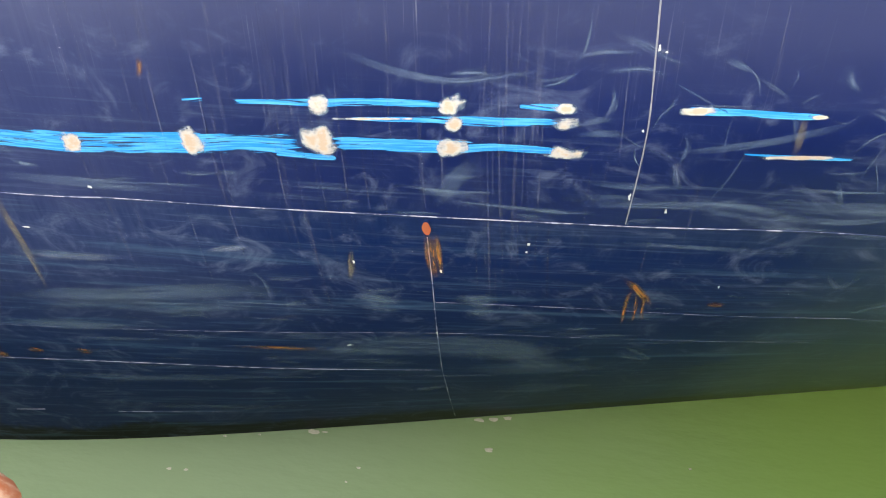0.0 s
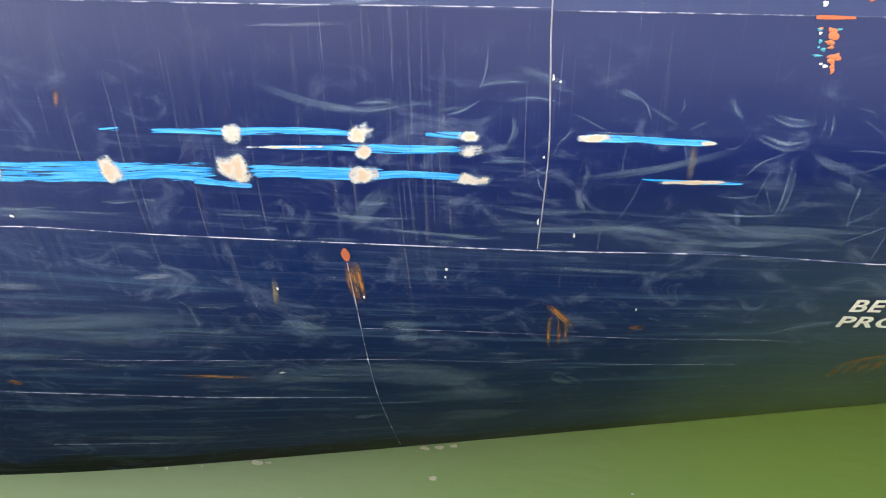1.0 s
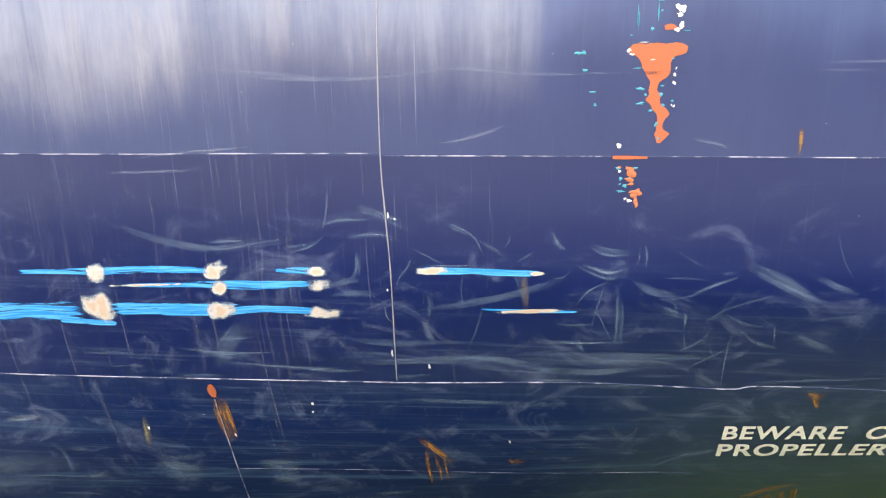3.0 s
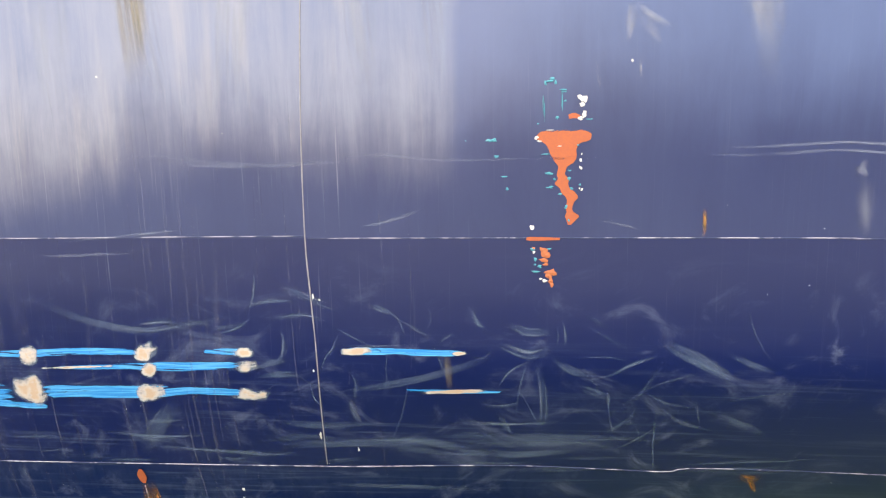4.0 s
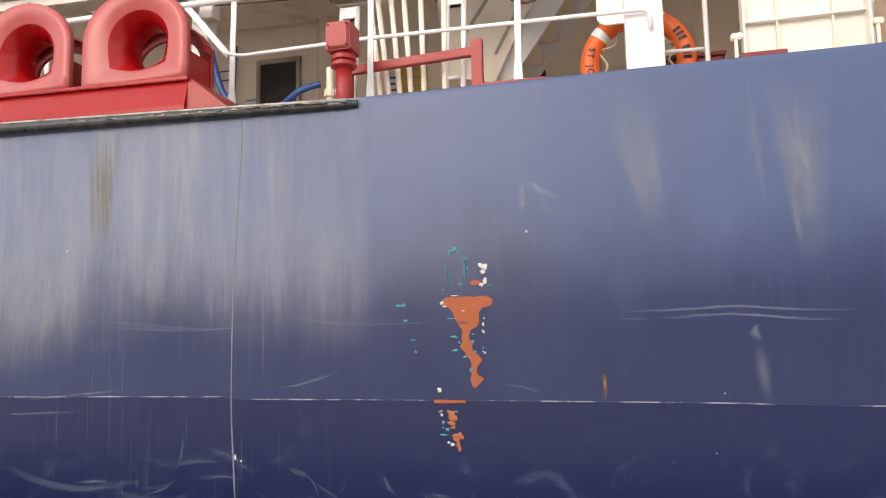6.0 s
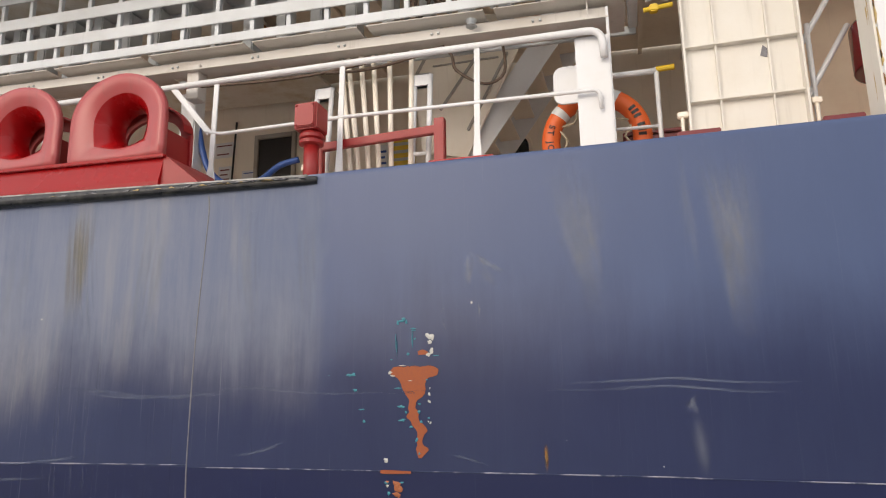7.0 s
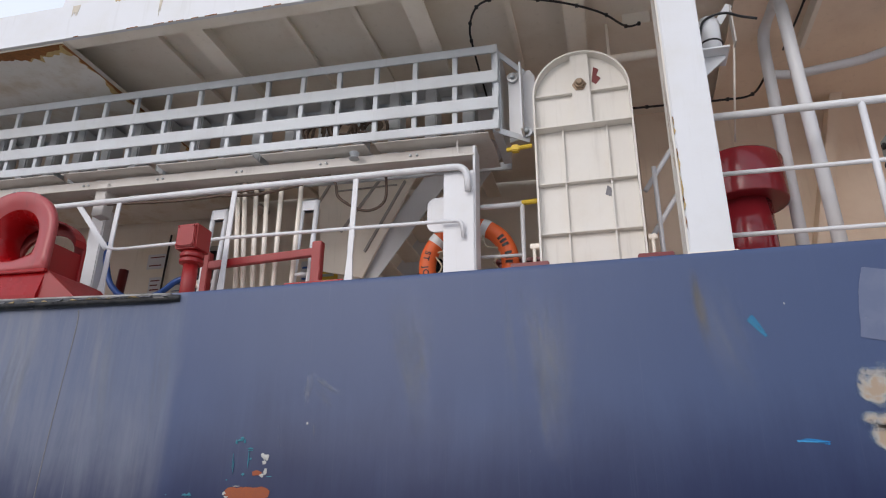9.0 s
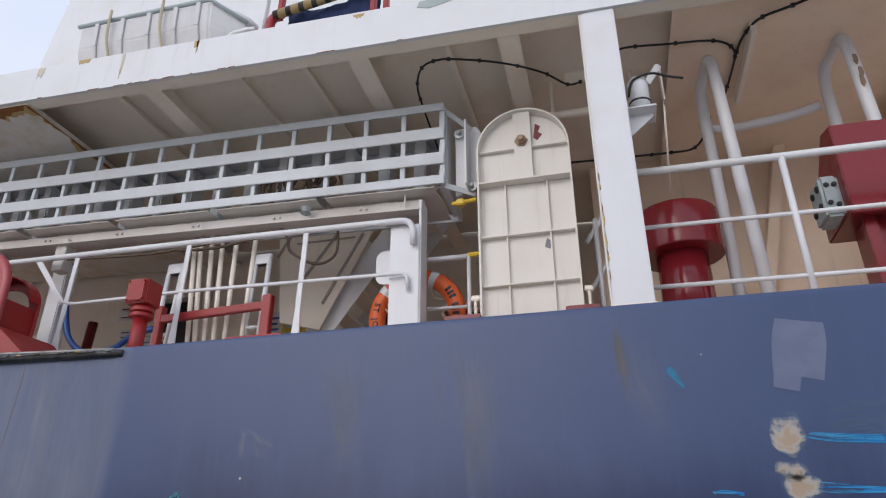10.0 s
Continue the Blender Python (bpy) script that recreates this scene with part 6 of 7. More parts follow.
# plain bars for the ship's name, letters for her port
for i in range(7):
    if i != 3:
        ring_band(0.66 - i * 0.11, 0.66 - i * 0.11 - 0.07, 2, BLACK, "name_bar", -1.98, -1.2, 0.004)
ang = 2.80
for ch in "ST JOHNS":
    if ch != " ":
        cu = bpy.data.curves.new("tmp", "FONT")
        cu.body, cu.size, cu.align_x, cu.align_y, cu.offset = ch, 0.068, "CENTER", "CENTER", 0.0015
        tmp = new("tmp", cu)
        me = bpy.data.meshes.new_from_object(tmp.evaluated_get(bpy.context.evaluated_depsgraph_get()))
        bpy.data.objects.remove(tmp)
        bm = bmesh.new()
        bm.from_mesh(me)
        bmesh.ops.triangulate(bm, faces=bm.faces)
        for v in bm.verts:
            a = ang + v.co.x / RB
            q = v.co.y / rb2
            d = RB - v.co.y
            v.co = (d * math.cos(a), -0.066 * math.sqrt(max(0.0, 1 - q * q)) - 0.002, d * math.sin(a))
        part("letter", bm, BLACK, lb)
    ang += 0.135 if ch != " " else 0.09
fb = thing("fire_box", "dark red box behind the lifebuoy", "box", at=(3.4, 5.2, DECK))
under(part("body", box(3.22, 3.62, 5.15, 5.35, DECK, 7.36, 0.01), MAROON), fb)
under(part("lid", box(3.20, 3.64, 5.13, 5.37, 7.362, 7.39, 0.006), MAROON), fb)
wt = tagged(part("white_locker", box(2.62, 3.12, 5.12, 5.4, DECK, 7.22, 0.03), WHITE), "low white locker behind the lifebuoy", "locker")

# fire hydrant
hy = thing("deck_hydrant", "red square valve box on a red pipe", "hydrant", at=(1.04, 4.2, DECK))
under(part("valve_box", box(0.905, 1.085, 4.10, 4.29, 7.305, 7.505, 0.008, None), RED), hy)
under(part("cover", box(0.918, 1.072, 4.086, 4.10, 7.318, 7.492, 0.006), RED), hy)
for bx_, bz in ((0.93, 7.33), (1.06, 7.33), (0.93, 7.48), (1.06, 7.48)):
    under(part("bolt", lathe([(0.008, 0), (0.008, 0.008), (0.005, 0.01)], (bx_, 4.086, bz), 8, pose(0, 0, 0, 90, 0, 0)), RED), hy)
under(part("collar", lathe([(0.06, 0), (0.09, 0.01), (0.09, 0.035), (0.07, 0.045), (0.09, 0.055), (0.09, 0.08), (0.07, 0.105)], (1.0, 4.2, 7.20), 24), RED, shade=False), hy)
under(part("pipe", lathe([(0.056, 0), (0.056, 0.38)], (1.0, 4.2, DECK), 20), RED, shade=True), hy)

# rack with white poles
rk = thing("pole_rack", "dark red steel rack for stanchion poles", "rack", at=(1.5, 4.6, DECK))
under(part("top_bar", slab((0.88, 4.56, 7.325), (1.87, 4.56, 7.365), 0.05, 0.065, 0.005), RED), rk)
under(part("end_post", box(1.835, 1.915, 4.53, 4.60, DECK, 7.45, 0.006), RED), rk)
under(part("end_post", box(0.86, 0.92, 4.53, 4.60, DECK, 7.44, 0.006), RED), rk)
under(part("bottom_bar", slab((0.92, 4.56, 6.95), (1.84, 4.56, 6.95), 0.05, 0.06, 0.005), RED), rk)


def pole(x0, x1, top):
    p = thing("stanchion_pole", "slim white pole with an eye at its top", "pole", "poles in the rack", at=(x0, 4.68, DECK))
    part("shaft", tube([(0, 0, 0), (x1 - x0, 0.02, top - DECK)], 0.021, 10), CREAM, p, shade=True)
    eye = [(x1 - x0 + 0.022 * math.cos(t), 0.02, top - DECK + 0.025 + 0.022 * math.sin(t)) for t in [2 * math.pi * k / 12 for k in range(13)]]
    part("eye", tube(eye, 0.006, 6), STEEL, p)


for x0, x1, top in ((1.20, 1.06, 8.13), (1.28, 1.17, 8.15), (1.36, 1.28, 8.12), (1.45, 1.42, 8.17), (1.13, 1.00, 8.10), (1.60, 1.61, 8.16)):
    pole(x0, x1, top)


def gate(x0, dx):
    """A narrow frame of two poles with a plate at its top."""
    g = thing("gate_frame", "narrow white tubular gate frame standing in the rack", "gate frame", "gate frames in the rack", at=(x0, 4.70, DECK))
    for s in (0, 0.13):
        part("leg", tube([(s, 0, 0), (s + dx, 0.02, (1.24 if s == dx else 1.06))], 0.022, 10), WHITE, g, shade=True)
    part("head_plate", box(dx - 0.02, dx + 0.15, 0.0, 0.04, 0.95, 1.08, 0.02), WHITE, g)
    for z in (0.28, 0.40):
        part("cross_bar", tube([(0.0, 0, z), (0.13, 0, z)], 0.016, 8), WHITE, g, shade=True)


gate(1.60, 0.03)
gate(0.73, 0.05)

# ladder to the deck above
st = thing("deck_ladder", "white inclined steel stair to the deck above", "stair", at=(1.1, 5.9, DECK))
p0, p1 = Vector((1.30, 0, DECK)), Vector((3.05, 0, 9.25))
for y in (5.75, 6.45):
    under(part("stringer", slab((p0.x, y, p0.z), (p1.x, y, p1.z), 0.014, 0.24, 0.002), WHITE), st)
for i in range(1, 11):
    q = p0.lerp(p1, i / 11)
    under(part("tread", box(q.x - 0.10, q.x + 0.10, 5.76, 6.44, q.z - 0.012, q.z + 0.012, 0.003), CREAM), st)
panel = plate([(1.394, 7.616), (1.291, 8.557), (1.49, 9.004), (2.494, 8.85), (1.821, 7.509)], 5.66, 5.69, 0.004)
under(part("side_casing", panel, CREAM), st)
for a, b in (((1.577, 8.001), (2.099, 8.718)), ((1.838, 7.77), (2.229, 8.487)), ((1.303, 8.322), (1.675, 8.97))):
    under(part("casing_rib", slab((a[0], 5.65, a[1]), (b[0], 5.65, b[1]), 0.03, 0.022, 0.003), GREYFRAME), st)
under(part("casing_seam", slab((1.508, 5.652, 8.455), (2.144, 5.652, 8.456), 0.02, 0.012, 0.002), GREYFRAME), st)

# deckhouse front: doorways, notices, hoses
dw = thing("dark_doorway", "open hatch in the deckhouse wall, its shade a flat black sheet, with a worn frame", "doorway", at=(-1.3, 7.66, 7.4))
# flat near-black sheet on the wall stands for the shade inside the hatch
under(part("opening", box(-1.58, -1.06, 7.675, 7.70, 7.2, 8.80, 0.0), HATCH_SHADE), dw)
for b in (box(-1.63, -1.575, 7.64, 7.695, 7.2, 8.86, 0.006), box(-1.065, -1.01, 7.64, 7.695, 7.2, 8.86, 0.006), box(-1.575, -1.065, 7.64, 7.695, 8.80, 8.86, 0.006)):
    under(part("frame", b, GREYFRAME), dw)
pw = thing("round_window", "dark window with a rounded frame in the deckhouse wall", "window", at=(1.9, 7.66, 8.3))
under(part("glass", box(1.72, 2.12, 7.672, 7.70, 7.7, 8.42, 0.012), GLASS), pw)
under(part("frame", tube(fillet([(1.70, 7.68, 7.7), (1.70, 7.68, 8.45), (2.14, 7.68, 8.45), (2.14, 7.68, 7.7)], 0.16), 0.025, 8), CREAM), pw)


def notice(x, z, w, h, base, bars, colour):
    n_ = thing("notice", "small safety notice on the deckhouse wall", "notice", "notices on the wall", at=(x, 7.69, z))
    part("board", box(-w / 2, w / 2, -0.006, 0.006, -h / 2, h / 2, 0.002), base, n_)
    for i in range(bars):
        z_ = h * (0.28 - 0.56 * i / max(1, bars - 1))
        part("print_bar", box(-w * 0.36, w * (0.36 - 0.12 * (i % 2)), -0.012, -0.007, z_ - h * 0.035, z_ + h * 0.035, 0), colour, n_)


notice(-2.12, 8.72, 0.32, 0.22, WHITE, 2, DARKRED)
notice(-2.10, 8.36, 0.20, 0.24, WHITE, 3, DARKRED)
notice(-1.72, 8.30, 0.22, 0.17, WHITE, 2, BLUE)
notice(0.22, 8.32, 0.16, 0.42, WHITE, 4, BLUE)
notice(0.50, 8.36, 0.34, 0.55, YELLOW, 4, GREYBOX)
jb = thing("junction_box", "pale junction box with short cables on the wall", "junction box", at=(-1.98, 7.6, 8.0))
under(part("case", box(-2.15, -1.80, 7.56, 7.69, 7.86, 8.10, 0.012), CREAM), jb)
for k in (-2.08, -1.98, -1.88):
    under(part("gland", tube([(k, 7.60, 8.10), (k, 7.60, 8.15)], 0.014, 8), STEEL), jb)
cb = tagged(part("wall_cable", tube(curve_pts([(-1.93, 7.66, 9.1), (-1.95, 7.66, 8.7), (-1.97, 7.66, 8.15)]), 0.014, 8), BLACK, shade=True), "black cable down the deckhouse wall", "cable")
tagged(part("wall_pipe", tube([(-0.72, 7.55, 7.0), (-0.72, 7.55, 9.45)], 0.022, 8), CREAM, shade=True), "thin cream pipe on the deckhouse wall", "pipe")
tagged(part("fire_hose_post", tube([(-2.15, 7.0, DECK), (-2.05, 7.0, 8.35)], 0.06, 10), MAROON, shade=True), "leaning dark red pipe by the deckhouse", "pipe")
tagged(part("blue_hose", tube(curve_pts([(-0.62, 5.0, 8.2), (-0.59, 5.0, 7.95), (-0.50, 5.0, 7.58), (-0.40, 5.0, 7.38), (-0.2, 5.0, 7.25), (0.05, 5.05, 7.28), (0.25, 5.05, 7.40), (0.42, 5.1, 7.46)]), 0.028, 10), BLUE, shade=True), "blue hose looped behind the railing", "hose")
tagged(part("support_post", box(-0.70, -0.54, 4.9, 5.05, DECK, 8.15, 0.01), WHITE), "short white support post under the stowed ladder", "post")
tagged(part("wood_post", join([tube([(0.55, 5.0, DECK), (0.55, 5.0, 7.55)], 0.03, 10), tube([(0.55, 5.0, 7.3), (0.55, 5.0, 7.36)], 0.05, 10)]), CREAM), "short cream valve stem on deck", "valve")
for k, (hx, hz) in enumerate(((1.61, 8.61), (1.86, 8.62), (2.09, 8.60))):
    loop = [(hx + (0.10 + 0.012 * k) * math.cos(t) + 0.006 * t, 4.80 + 0.03 * math.sin(1.7 * t + k), hz + (0.10 - 0.01 * k) * math.sin(t) + 0.02 * math.sin(2.3 * t)) for t in [0.4 * q + 0.7 * k for q in range(52)]]
    under(part("rope_coil", tube(loop, 0.014, 6), COIL, label="brown hoses coiled inside the ladder"), lad)
tagged(part("ladder_cable", tube(curve_pts([(0.9, 4.62, 7.99), (1.3, 4.62, 7.97), (1.9, 4.6, 8.02), (2.0, 4.62, 7.85), (2.2, 4.7, 7.75), (2.35, 4.75, 7.85), (2.33, 4.8, 8.15)]), 0.012, 8), COIL, shade=True), "brown cable drooping beneath the stowed ladder", "cable")
tagged(part("ladder_cable", tube(curve_pts([(-2.0, 4.64, 8.14), (-0.5, 4.64, 8.06), (0.6, 4.64, 8.0), (1.4, 4.64, 8.05), (1.9, 4.64, 8.08)]), 0.012, 8), COIL, shade=True), "brown cable drooping beneath the stowed ladder", "cable")


def ceiling_cable(pts, r=0.009):
    c = tagged(part("ceiling_cable", tube(curve_pts(pts), r, 8), BLACK, shade=True), "black cable clipped beneath the deck above", "cable", "ceiling cables")
    for p in curve_pts(pts)[3::5]:
        part("clip", lathe([(r + 0.008, -0.012), (r + 0.008, 0.012)], p, 8, pose(0, 0, 0, 90, 0, 90)), BLACK, c)


ceiling_cable([(3.16, 5.2, 8.95), (3.14, 4.65, 9.12), (3.16, 4.38, 9.155), (3.26, 4.16, 9.155), (3.40, 4.10, 9.155), (3.57, 4.13, 9.155), (3.92, 4.27, 9.155), (4.21, 4.46, 9.155), (4.40, 4.70, 9.18), (4.52, 4.74, 9.22)])
ceiling_cable([(4.80, 4.40, 9.155), (4.86, 4.33, 9.155), (5.2, 4.37, 9.155), (5.54, 4.42, 9.155), (5.70, 4.55, 9.155), (5.73, 4.75, 9.155), (5.70, 5.3, 9.155)], 0.009)
ceiling_cable([(5.73, 4.72, 9.155), (5.75, 4.45, 9.15), (5.84, 4.26, 9.15), (6.06, 4.17, 9.15), (6.5, 4.0, 9.15)], 0.010)
ceiling_cable([(4.2, 5.5, 8.90), (4.95, 5.5, 8.87), (5.2, 5.5, 8.86), (5.45, 5.5, 8.88), (5.6, 5.5, 9.1), (5.65, 5.5, 9.32)], 0.010)
cp = tagged(part("ceiling_pipe", tube([(4.1, 4.85, 8.98), (5.0, 4.85, 8.98)], 0.04, 10), CREAM, shade=True), "cream pipe beneath the deck above", "pipe")
for hx in (4.25, 4.93):
    part("hanger", box(hx - 0.012, hx + 0.012, 4.83, 4.87, 9.0, 9.34, 0.003), CREAM, cp)

# ventilator
vt = thing("mushroom_ventilator", "glossy maroon round ventilator with a wide hood", "ventilator", at=(5.12, 4.98, DECK))
part("pipe", lathe([(0.19, 0), (0.19, 0.95)], (0, 0, 0), 36), GLOSSMAROON, vt, shade=True)
part("hood", lathe([(0.20, 0.76), (0.30, 0.76), (0.312, 0.76), (0.315, 0.77), (0.315, 1.09), (0.30, 1.115), (0.24, 1.14), (0.10, 1.16), (0.02, 1.163)], (0, 0, 0), 40), GLOSSMAROON, vt, shade=True)


# hooped handrails
def hoop():
    h_ = thing("handrail_hoop", "thick white tubular hoop handrail with chipped paint", "handrail", "hooped handrails", at=(5.5, 5.1, DECK))
    part("hoop_tube", tube(fillet([(0.09, -0.5, 0), (0.03, -0.5, 2.36), (0.0, 0.0, 2.36), (0.0, 0.0, 0.0)], 0.20, 8), 0.046, 16), WHITE, h_, shade=True)
    part("base_ring", lathe([(0.085, 0), (0.085, 0.015), (0.06, 0.03)], (0.09, -0.5, 0), 20), WHITE, h_)
    part("base_ring", lathe([(0.085, 0), (0.085, 0.015), (0.06, 0.03)], (0, 0, 0), 20), WHITE, h_)
    return h_


hp = hoop()
hp2 = copy_thing(hp, Matrix.Translation((6.47, 5.1, DECK)))
flakes = join([plate([(dx, z0), (dx + 0.016, z0 + 0.03), (dx + 0.012, z0 + 0.09), (dx - 0.012, z0 + 0.10), (dx - 0.016, z0 + 0.03)], -0.561, -0.553, 0) for dx, z0 in ((0.035, 1.98), (0.045, 1.86), (0.036, 1.78))])
part("flaked_paint", flakes, RUSTYSTEEL, hp2, "brown rust where the paint has flaked")
tagged(part("cross_pipe", tube(fillet([(5.5, 5.16, 8.84), (5.72, 5.22, 8.84), (6.25, 5.22, 8.90), (6.42, 5.16, 8.92)], 0.12), 0.038, 14), WHITE, shade=True), "white pipe joining the hooped handrails", "pipe")
# bulkhead of the stern bay
tagged(part("stern_bulkhead", join([box(4.62, 8.8, 6.35, 6.5, DECK, 9.33, 0), box(4.50, 4.62, 6.35, 7.7, DECK, 9.33, 0)]), BEIGE), "beige painted bulkhead behind the ventilator", "wall", kind="structure")
# raking frames against it
tagged(part("bulkhead_frame", join([slab((5.75, 6.25, 6.85), (6.35, 6.25, 9.25), 0.2, 0.10, 0.006)]), BEIGE), "beige raking frame against the bulkhead", "frame", "raking frames")
tagged(part("bulkhead_frame", slab((6.75, 6.25, 6.85), (7.35, 6.25, 9.25), 0.2, 0.10, 0.006), BEIGE), "beige raking frame against the bulkhead", "frame", "raking frames")

# lamp on the back of the pillar
lm = thing("deck_floodlight", "white cylindrical floodlight on a welded bracket", "floodlight", at=(4.92, 4.14, 8.38))
under(part("shelf", plate([(4.792, 8.355), (5.0, 8.355), (5.0, 8.37), (4.792, 8.37)], 4.02, 4.24, 0.003), WHITE), lm)
under(part("gusset", plate([(4.792, 8.355), (4.98, 8.355), (4.98, 8.33), (4.792, 8.17)], 4.11, 4.125, 0.002), WHITE), lm)
under(part("shelf_arm", box(4.70, 4.80, 3.97, 4.2, 8.30, 8.375, 0.004), WHITE), lm)
under(part("housing", lathe([(0.045, 0), (0.045, 0.06), (0.072, 0.075), (0.075, 0.27), (0.06, 0.30), (0.02, 0.31)], (4.905, 4.14, 8.372), 24), WHITE, shade=True), lm)
under(part("clamp_band", lathe([(0.078, 0), (0.078, 0.012)], (4.905, 4.14, 8.46), 24), BLACK), lm)
under(part("mount_plate", box(5.08, 5.09, 4.2, 4.28, 8.52, 8.84, 0.003), ALUD), lm)
under(part("mount_arm", slab((4.98, 4.2, 8.68), (5.08, 4.22, 8.84), 0.03, 0.05, 0.004), WHITE), lm)
under(part("lead", tube(curve_pts([(4.83, 4.08, 8.5), (4.87, 4.06, 8.62), (5.0, 4.06, 8.66), (5.12, 4.1, 8.64), (5.22, 4.12, 8.62)]), 0.009, 6), BLACK, shade=True), lm)
under(part("drop_pipe", tube([(5.085, 4.28, 8.55), (5.085, 4.75, 8.03)], 0.008, 8), CREAM, shade=True), lm)

# winch control stand
ws = thing("winch_control_stand", "maroon control hood on a column with a grey switch box", "control stand", at=(6.35, 4.7, DECK))
bm = bmesh.new()
sec = [(4.55, 7.66), (4.55, 8.33), (4.75, 8.38), (5.15, 8.05), (5.15, 7.66)]
e0 = [bm.verts.new((6.13, y, z)) for y, z in sec]
e1 = [bm.verts.new((7.1, y, z)) for y, z in sec]
for i in range(5):
    bm.faces.new((e0[i], e0[(i + 1) % 5], e1[(i + 1) % 5], e1[i]))
bm.faces.new(e0[::-1])
bm.faces.new(e1)
bmesh.ops.recalc_face_normals(bm, faces=bm.faces)
bmesh.ops.bevel(bm, geom=bm.edges[:], offset=0.008, segments=2, affect="EDGES")
under(part("hood", bm, GLOSSMAROON), ws)
under(part("lower_lip", box(6.12, 7.11, 4.54, 4.60, 7.62, 7.665, 0.006), GLOSSMAROON), ws)
under(part("column", box(6.26, 6.75, 4.72, 5.0, DECK, 7.66, 0.012), GLOSSMAROON), ws)
under(part("column_flange", box(6.22, 6.30, 4.66, 4.72, DECK, 7.66, 0.006), GLOSSMAROON), ws)
sw = under(part("switch_box", box(6.00, 6.128, 4.64, 4.90, 7.66, 7.98, 0.02), GREYBOX, label="grey switch box with black buttons"), ws)
for y, z in ((4.70, 7.90), (4.82, 7.90), (4.70, 7.76), (4.84, 7.76)):
    bt = part("button", lathe([(0.026, 0), (0.026, 0.012), (0.018, 0.018)], (6.00, y, z), 14, pose(0, 0, 0, 0, -90, 0)), BLACK, sw)
for x, z in ((6.04, 7.90), (6.09, 7.90), (6.04, 7.76), (6.09, 7.74)):
    bt = part("button", lathe([(0.018, 0), (0.018, 0.012), (0.012, 0.018)], (x, 4.64, z), 14, pose(0, 0, 0, 90, 0, 0)), BLACK, sw)
ws.location.x += 0.07
yc = thing("yellow_chock", "yellow painted pipe stub on deck", "pipe stub", at=(5.95, 4.5, DECK))
part("stub", tube([(0, 0, 0), (0, 0, 0.16)], 0.05, 12), YELLOW, yc, shade=True)
part("cap", box(-0.12, 0.14, -0.08, 0.08, 0.16, 0.21, 0.02), YELLOW, yc)

# on the deck above
rf = thing("rescue_raft_cradle", "grey-white ribbed half-round raft container with a tied cover", "raft container", at=(0.5, 4.5, 9.7))
bm = bmesh.new()
sec = [(4.15, 10.42), (4.17, 10.15), (4.25, 9.9), (4.42, 9.78), (4.85, 9.78), (5.0, 10.0), (5.05, 10.42)]
ca = [bm.verts.new((-0.36, y, z)) for y, z in sec]
cb_ = [bm.verts.new((1.12, y, z)) for y, z in sec]
cc = [bm.verts.new((1.42, 4.6 + (y - 4.6) * 0.55, 9.95 + (z - 9.95) * 0.6)) for y, z in sec]
for A_, B_ in ((ca, cb_), (cb_, cc)):
    for i in range(6):
        bm.faces.new((A_[i], A_[i + 1], B_[i + 1], B_[i]))
bm.faces.new(ca)
bm.faces.new(cc[::-1])
bm.faces.new((ca[0], cb_[0], cb_[6], ca[6]))
bm.faces.new((cb_[0], cc[0], cc[6], cb_[6]))
bmesh.ops.recalc_face_normals(bm, faces=bm.faces)
bmesh.ops.bevel(bm, geom=bm.edges[:], offset=0.02, segments=2, affect="EDGES")
under(part("tub", bm, RAFT), rf)
for x in (-0.15, 0.15, 0.45, 0.75, 1.0):
    under(part("rib", join([slab((x, a[0] - 0.012, a[1]), (x, b[0] - 0.012, b[1]), 0.02, 0.05, 0.004, (1, 0, 0)) for a, b in zip(sec[:3], sec[1:4])]), RAFT), rf)
under(part("gunwale", tube([(-0.38, 4.14, 10.43), (1.12, 4.14, 10.43), (1.44, 4.34, 10.24)], 0.022, 8), GREYBOX, shade=True), rf)
bm = bmesh.new()
bmesh.ops.create_uvsphere(bm, u_segments=28, v_segments=12, radius=1)
for v in bm.verts:
    v.co = (0.5 + v.co.x * 0.9, 4.62 + v.co.y * 0.45, 10.40 + max(-0.02, v.co.z) * (0.32 + 0.05 * noise.noise((v.co.x * 5, v.co.y * 5, 3))))
under(part("cover", bm, RAFT, shade=True), rf)
for x in (0.02, 0.62):
    under(part("lashing", tube(curve_pts([(x, 4.10, 10.52), (x, 4.12, 10.2), (x + 0.02, 4.2, 9.95), (x, 4.3, 9.8)]), 0.014, 6), ROPE), rf)
under(part("cradle", join([box(0.0, 0.08, 4.3, 5.0, 9.6, 9.8, 0.006), box(0.9, 0.98, 4.3, 5.0, 9.58, 9.8, 0.006)]), WHITE), rf)
cs = thing("white_casing", "large white casing with a sloping side on the deck above", "casing", at=(1, 6, 9.6))
bm = bmesh.new()
A_ = [bm.verts.new(p) for p in ((-2.5, 5.3, 9.6), (3.2, 5.3, 9.5), (3.2, 5.3, 13.2), (-1.95, 5.3, 13.2))]
B_ = [bm.verts.new(v.co + Vector((0, 2.2, 0))) for v in A_]
bm.faces.new(A_)
bm.faces.new(B_[::-1])
for i in range(4):
    bm.faces.new((A_[i], A_[(i + 1) % 4], B_[(i + 1) % 4], B_[i]))
bmesh.ops.recalc_face_normals(bm, faces=bm.faces)
bmesh.ops.bevel(bm, geom=bm.edges[:], offset=0.05, segments=3, affect="EDGES")
under(part("shell", bm, WHITE), cs)
ur = thing("upper_rail_basket", "red and white frame holding dark blue cloth and a striped pole", "basket", at=(2.3, 4.4, 9.6))
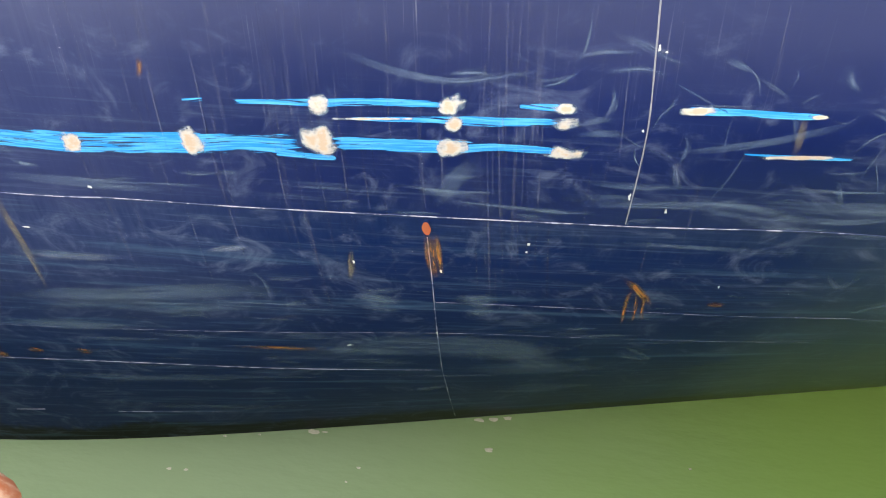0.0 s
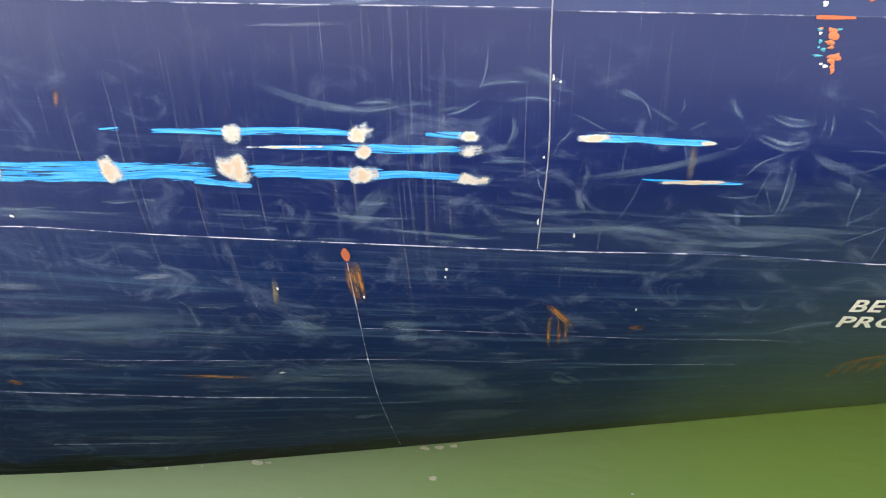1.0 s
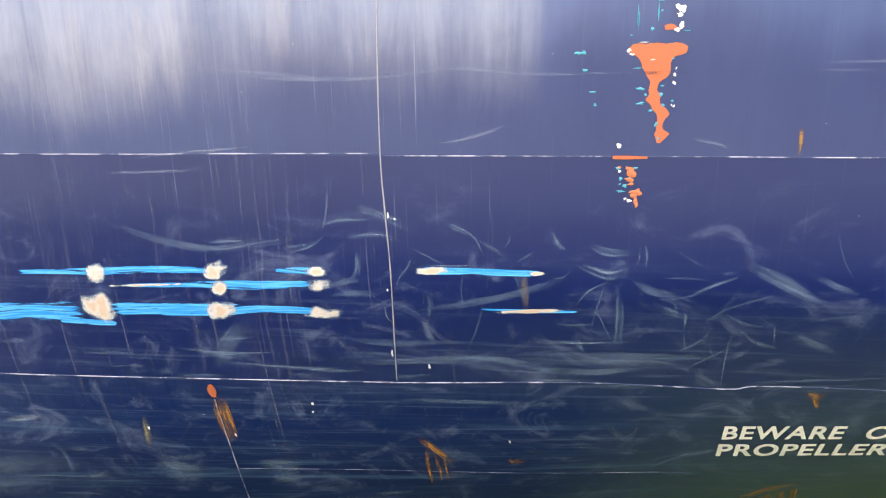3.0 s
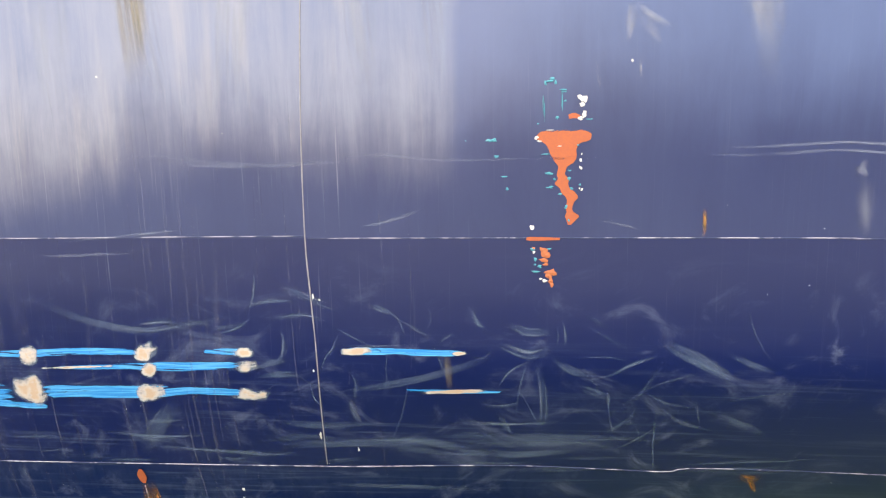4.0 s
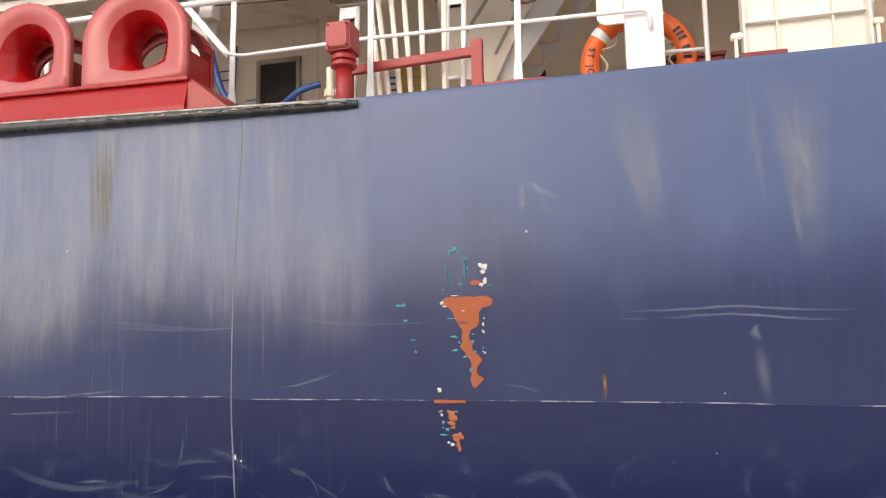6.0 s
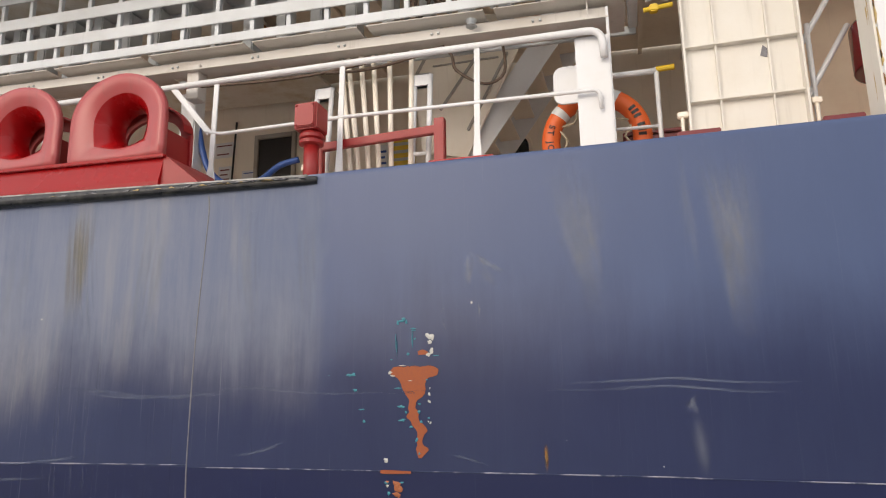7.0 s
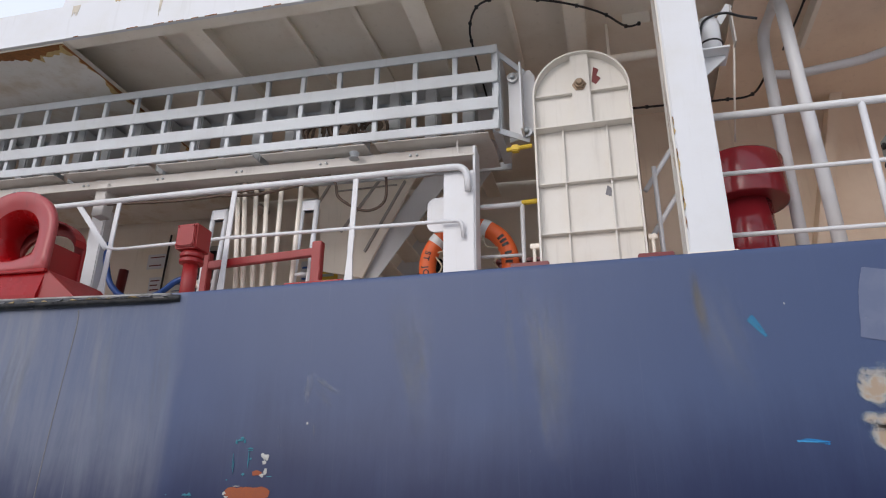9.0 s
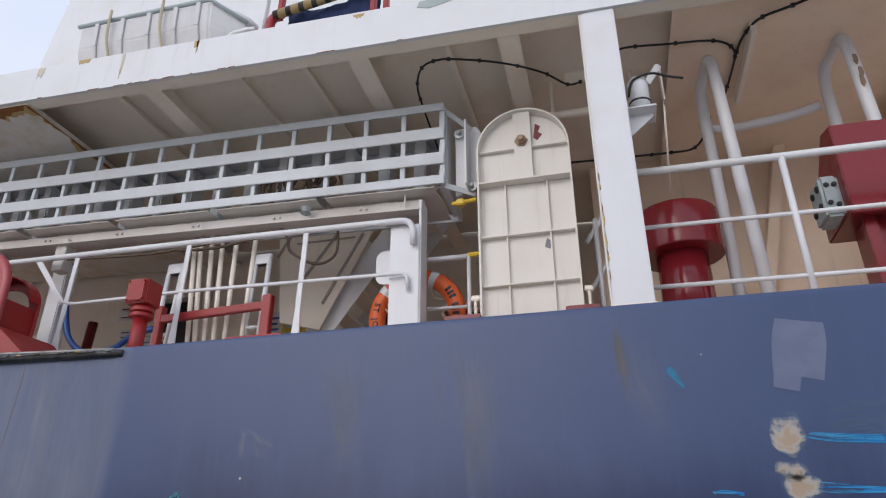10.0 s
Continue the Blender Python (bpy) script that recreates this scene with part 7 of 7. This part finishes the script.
under(part("striped_pole", tube([(1.74, 4.30, 10.22), (2.95, 4.30, 10.42)], 0.045, 12), STRIPE, shade=True), ur)
under(part("red_bracket", tube(fillet([(1.72, 4.32, 9.55), (1.70, 4.32, 10.2), (1.82, 4.32, 10.25)], 0.06), 0.045, 10), RED, shade=True), ur)
under(part("red_bracket", slab((1.78, 4.34, 10.2), (1.80, 4.34, 10.9), 0.05, 0.06, 0.006, (0, 1, 0)), RED), ur)
under(part("red_bracket", slab((2.72, 4.34, 9.55), (2.75, 4.34, 10.7), 0.05, 0.06, 0.006, (0, 1, 0)), RED), ur)
under(part("red_bracket", slab((2.86, 4.34, 9.55), (2.86, 4.34, 10.7), 0.05, 0.05, 0.006, (0, 1, 0)), RED), ur)
under(part("white_upright", slab((1.58, 4.34, 9.55), (1.64, 4.34, 11.0), 0.05, 0.06, 0.006, (0, 1, 0)), WHITE), ur)
bm = bmesh.new()
bmesh.ops.create_grid(bm, x_segments=24, y_segments=10, size=0.5)
for v in bm.verts:
    x, y = v.co.x, v.co.y
    v.co = (2.3 + x * 0.95, 4.42 + 0.06 * noise.noise((x * 7, y * 7, 0)) - 0.05 * y, 9.95 + y * 0.75 + 0.05 * noise.noise((x * 5, 2, y * 5)))
bmesh.ops.solidify(bm, geom=bm.faces[:], thickness=0.012)
under(part("cloth", bm, CLOTH, shade=True), ur)
bm = tube(curve_pts([(1.30, 4.2, 9.62), (1.35, 4.2, 9.95), (1.50, 4.2, 10.0), (1.62, 4.2, 10.0)]), 0.02, 8)
under(part("bent_pipe", bm, WHITE, shade=True), ur)

# rusty bollard on the quay's edge
bo = thing("quay_bollard", "rusty orange iron bollard with flaking white paint", "bollard", at=(-1.04, 0.535, 3.9))
part("post", lathe([(0.20, 0), (0.20, 0.02), (0.13, 0.05), (0.12, 0.46), (0.16, 0.54), (0.18, 0.60), (0.15, 0.65), (0.05, 0.67)], (0, 0, 0), 28), FLAKING, bo, shade=True)

# bits afloat by the waterline
for lx, ly, ls in ((-2.49, 5.06, 0.070), (-2.36, 5.08, 0.035), (-0.69, 5.58, 0.060), (-0.54, 5.62, 0.060), (-0.38, 5.67, 0.050), (-0.53, 5.16, 0.055), (-5.27, 4.44, 0.025), (-3.43, 4.82, 0.025), (-3.06, 4.91, 0.020), (-1.84, 4.66, 0.030), (-1.91, 4.46, 0.020), (1.57, 5.29, 0.020), (-3.79, 4.28, 0.030), (-3.61, 4.30, 0.030)):
    bm = bmesh.new()
    rim_ = [bm.verts.new((lx + ls * rng.uniform(0.6, 1.2) * math.cos(t), ly + 0.6 * ls * rng.uniform(0.6, 1.2) * math.sin(t), 0.006 + rng.uniform(0, 0.006))) for t in [2 * math.pi * q / 9 for q in range(9)]]
    top_ = bm.verts.new((lx, ly, 0.018))
    low_ = bm.verts.new((lx, ly, -0.01))
    for q in range(9):
        bm.faces.new((rim_[q], rim_[(q + 1) % 9], top_))
        bm.faces.new((rim_[(q + 1) % 9], rim_[q], low_))
    tagged(part("floating_leaf", bm, ROPE), "small pale scrap floating on the green water", "debris", "floating scraps")
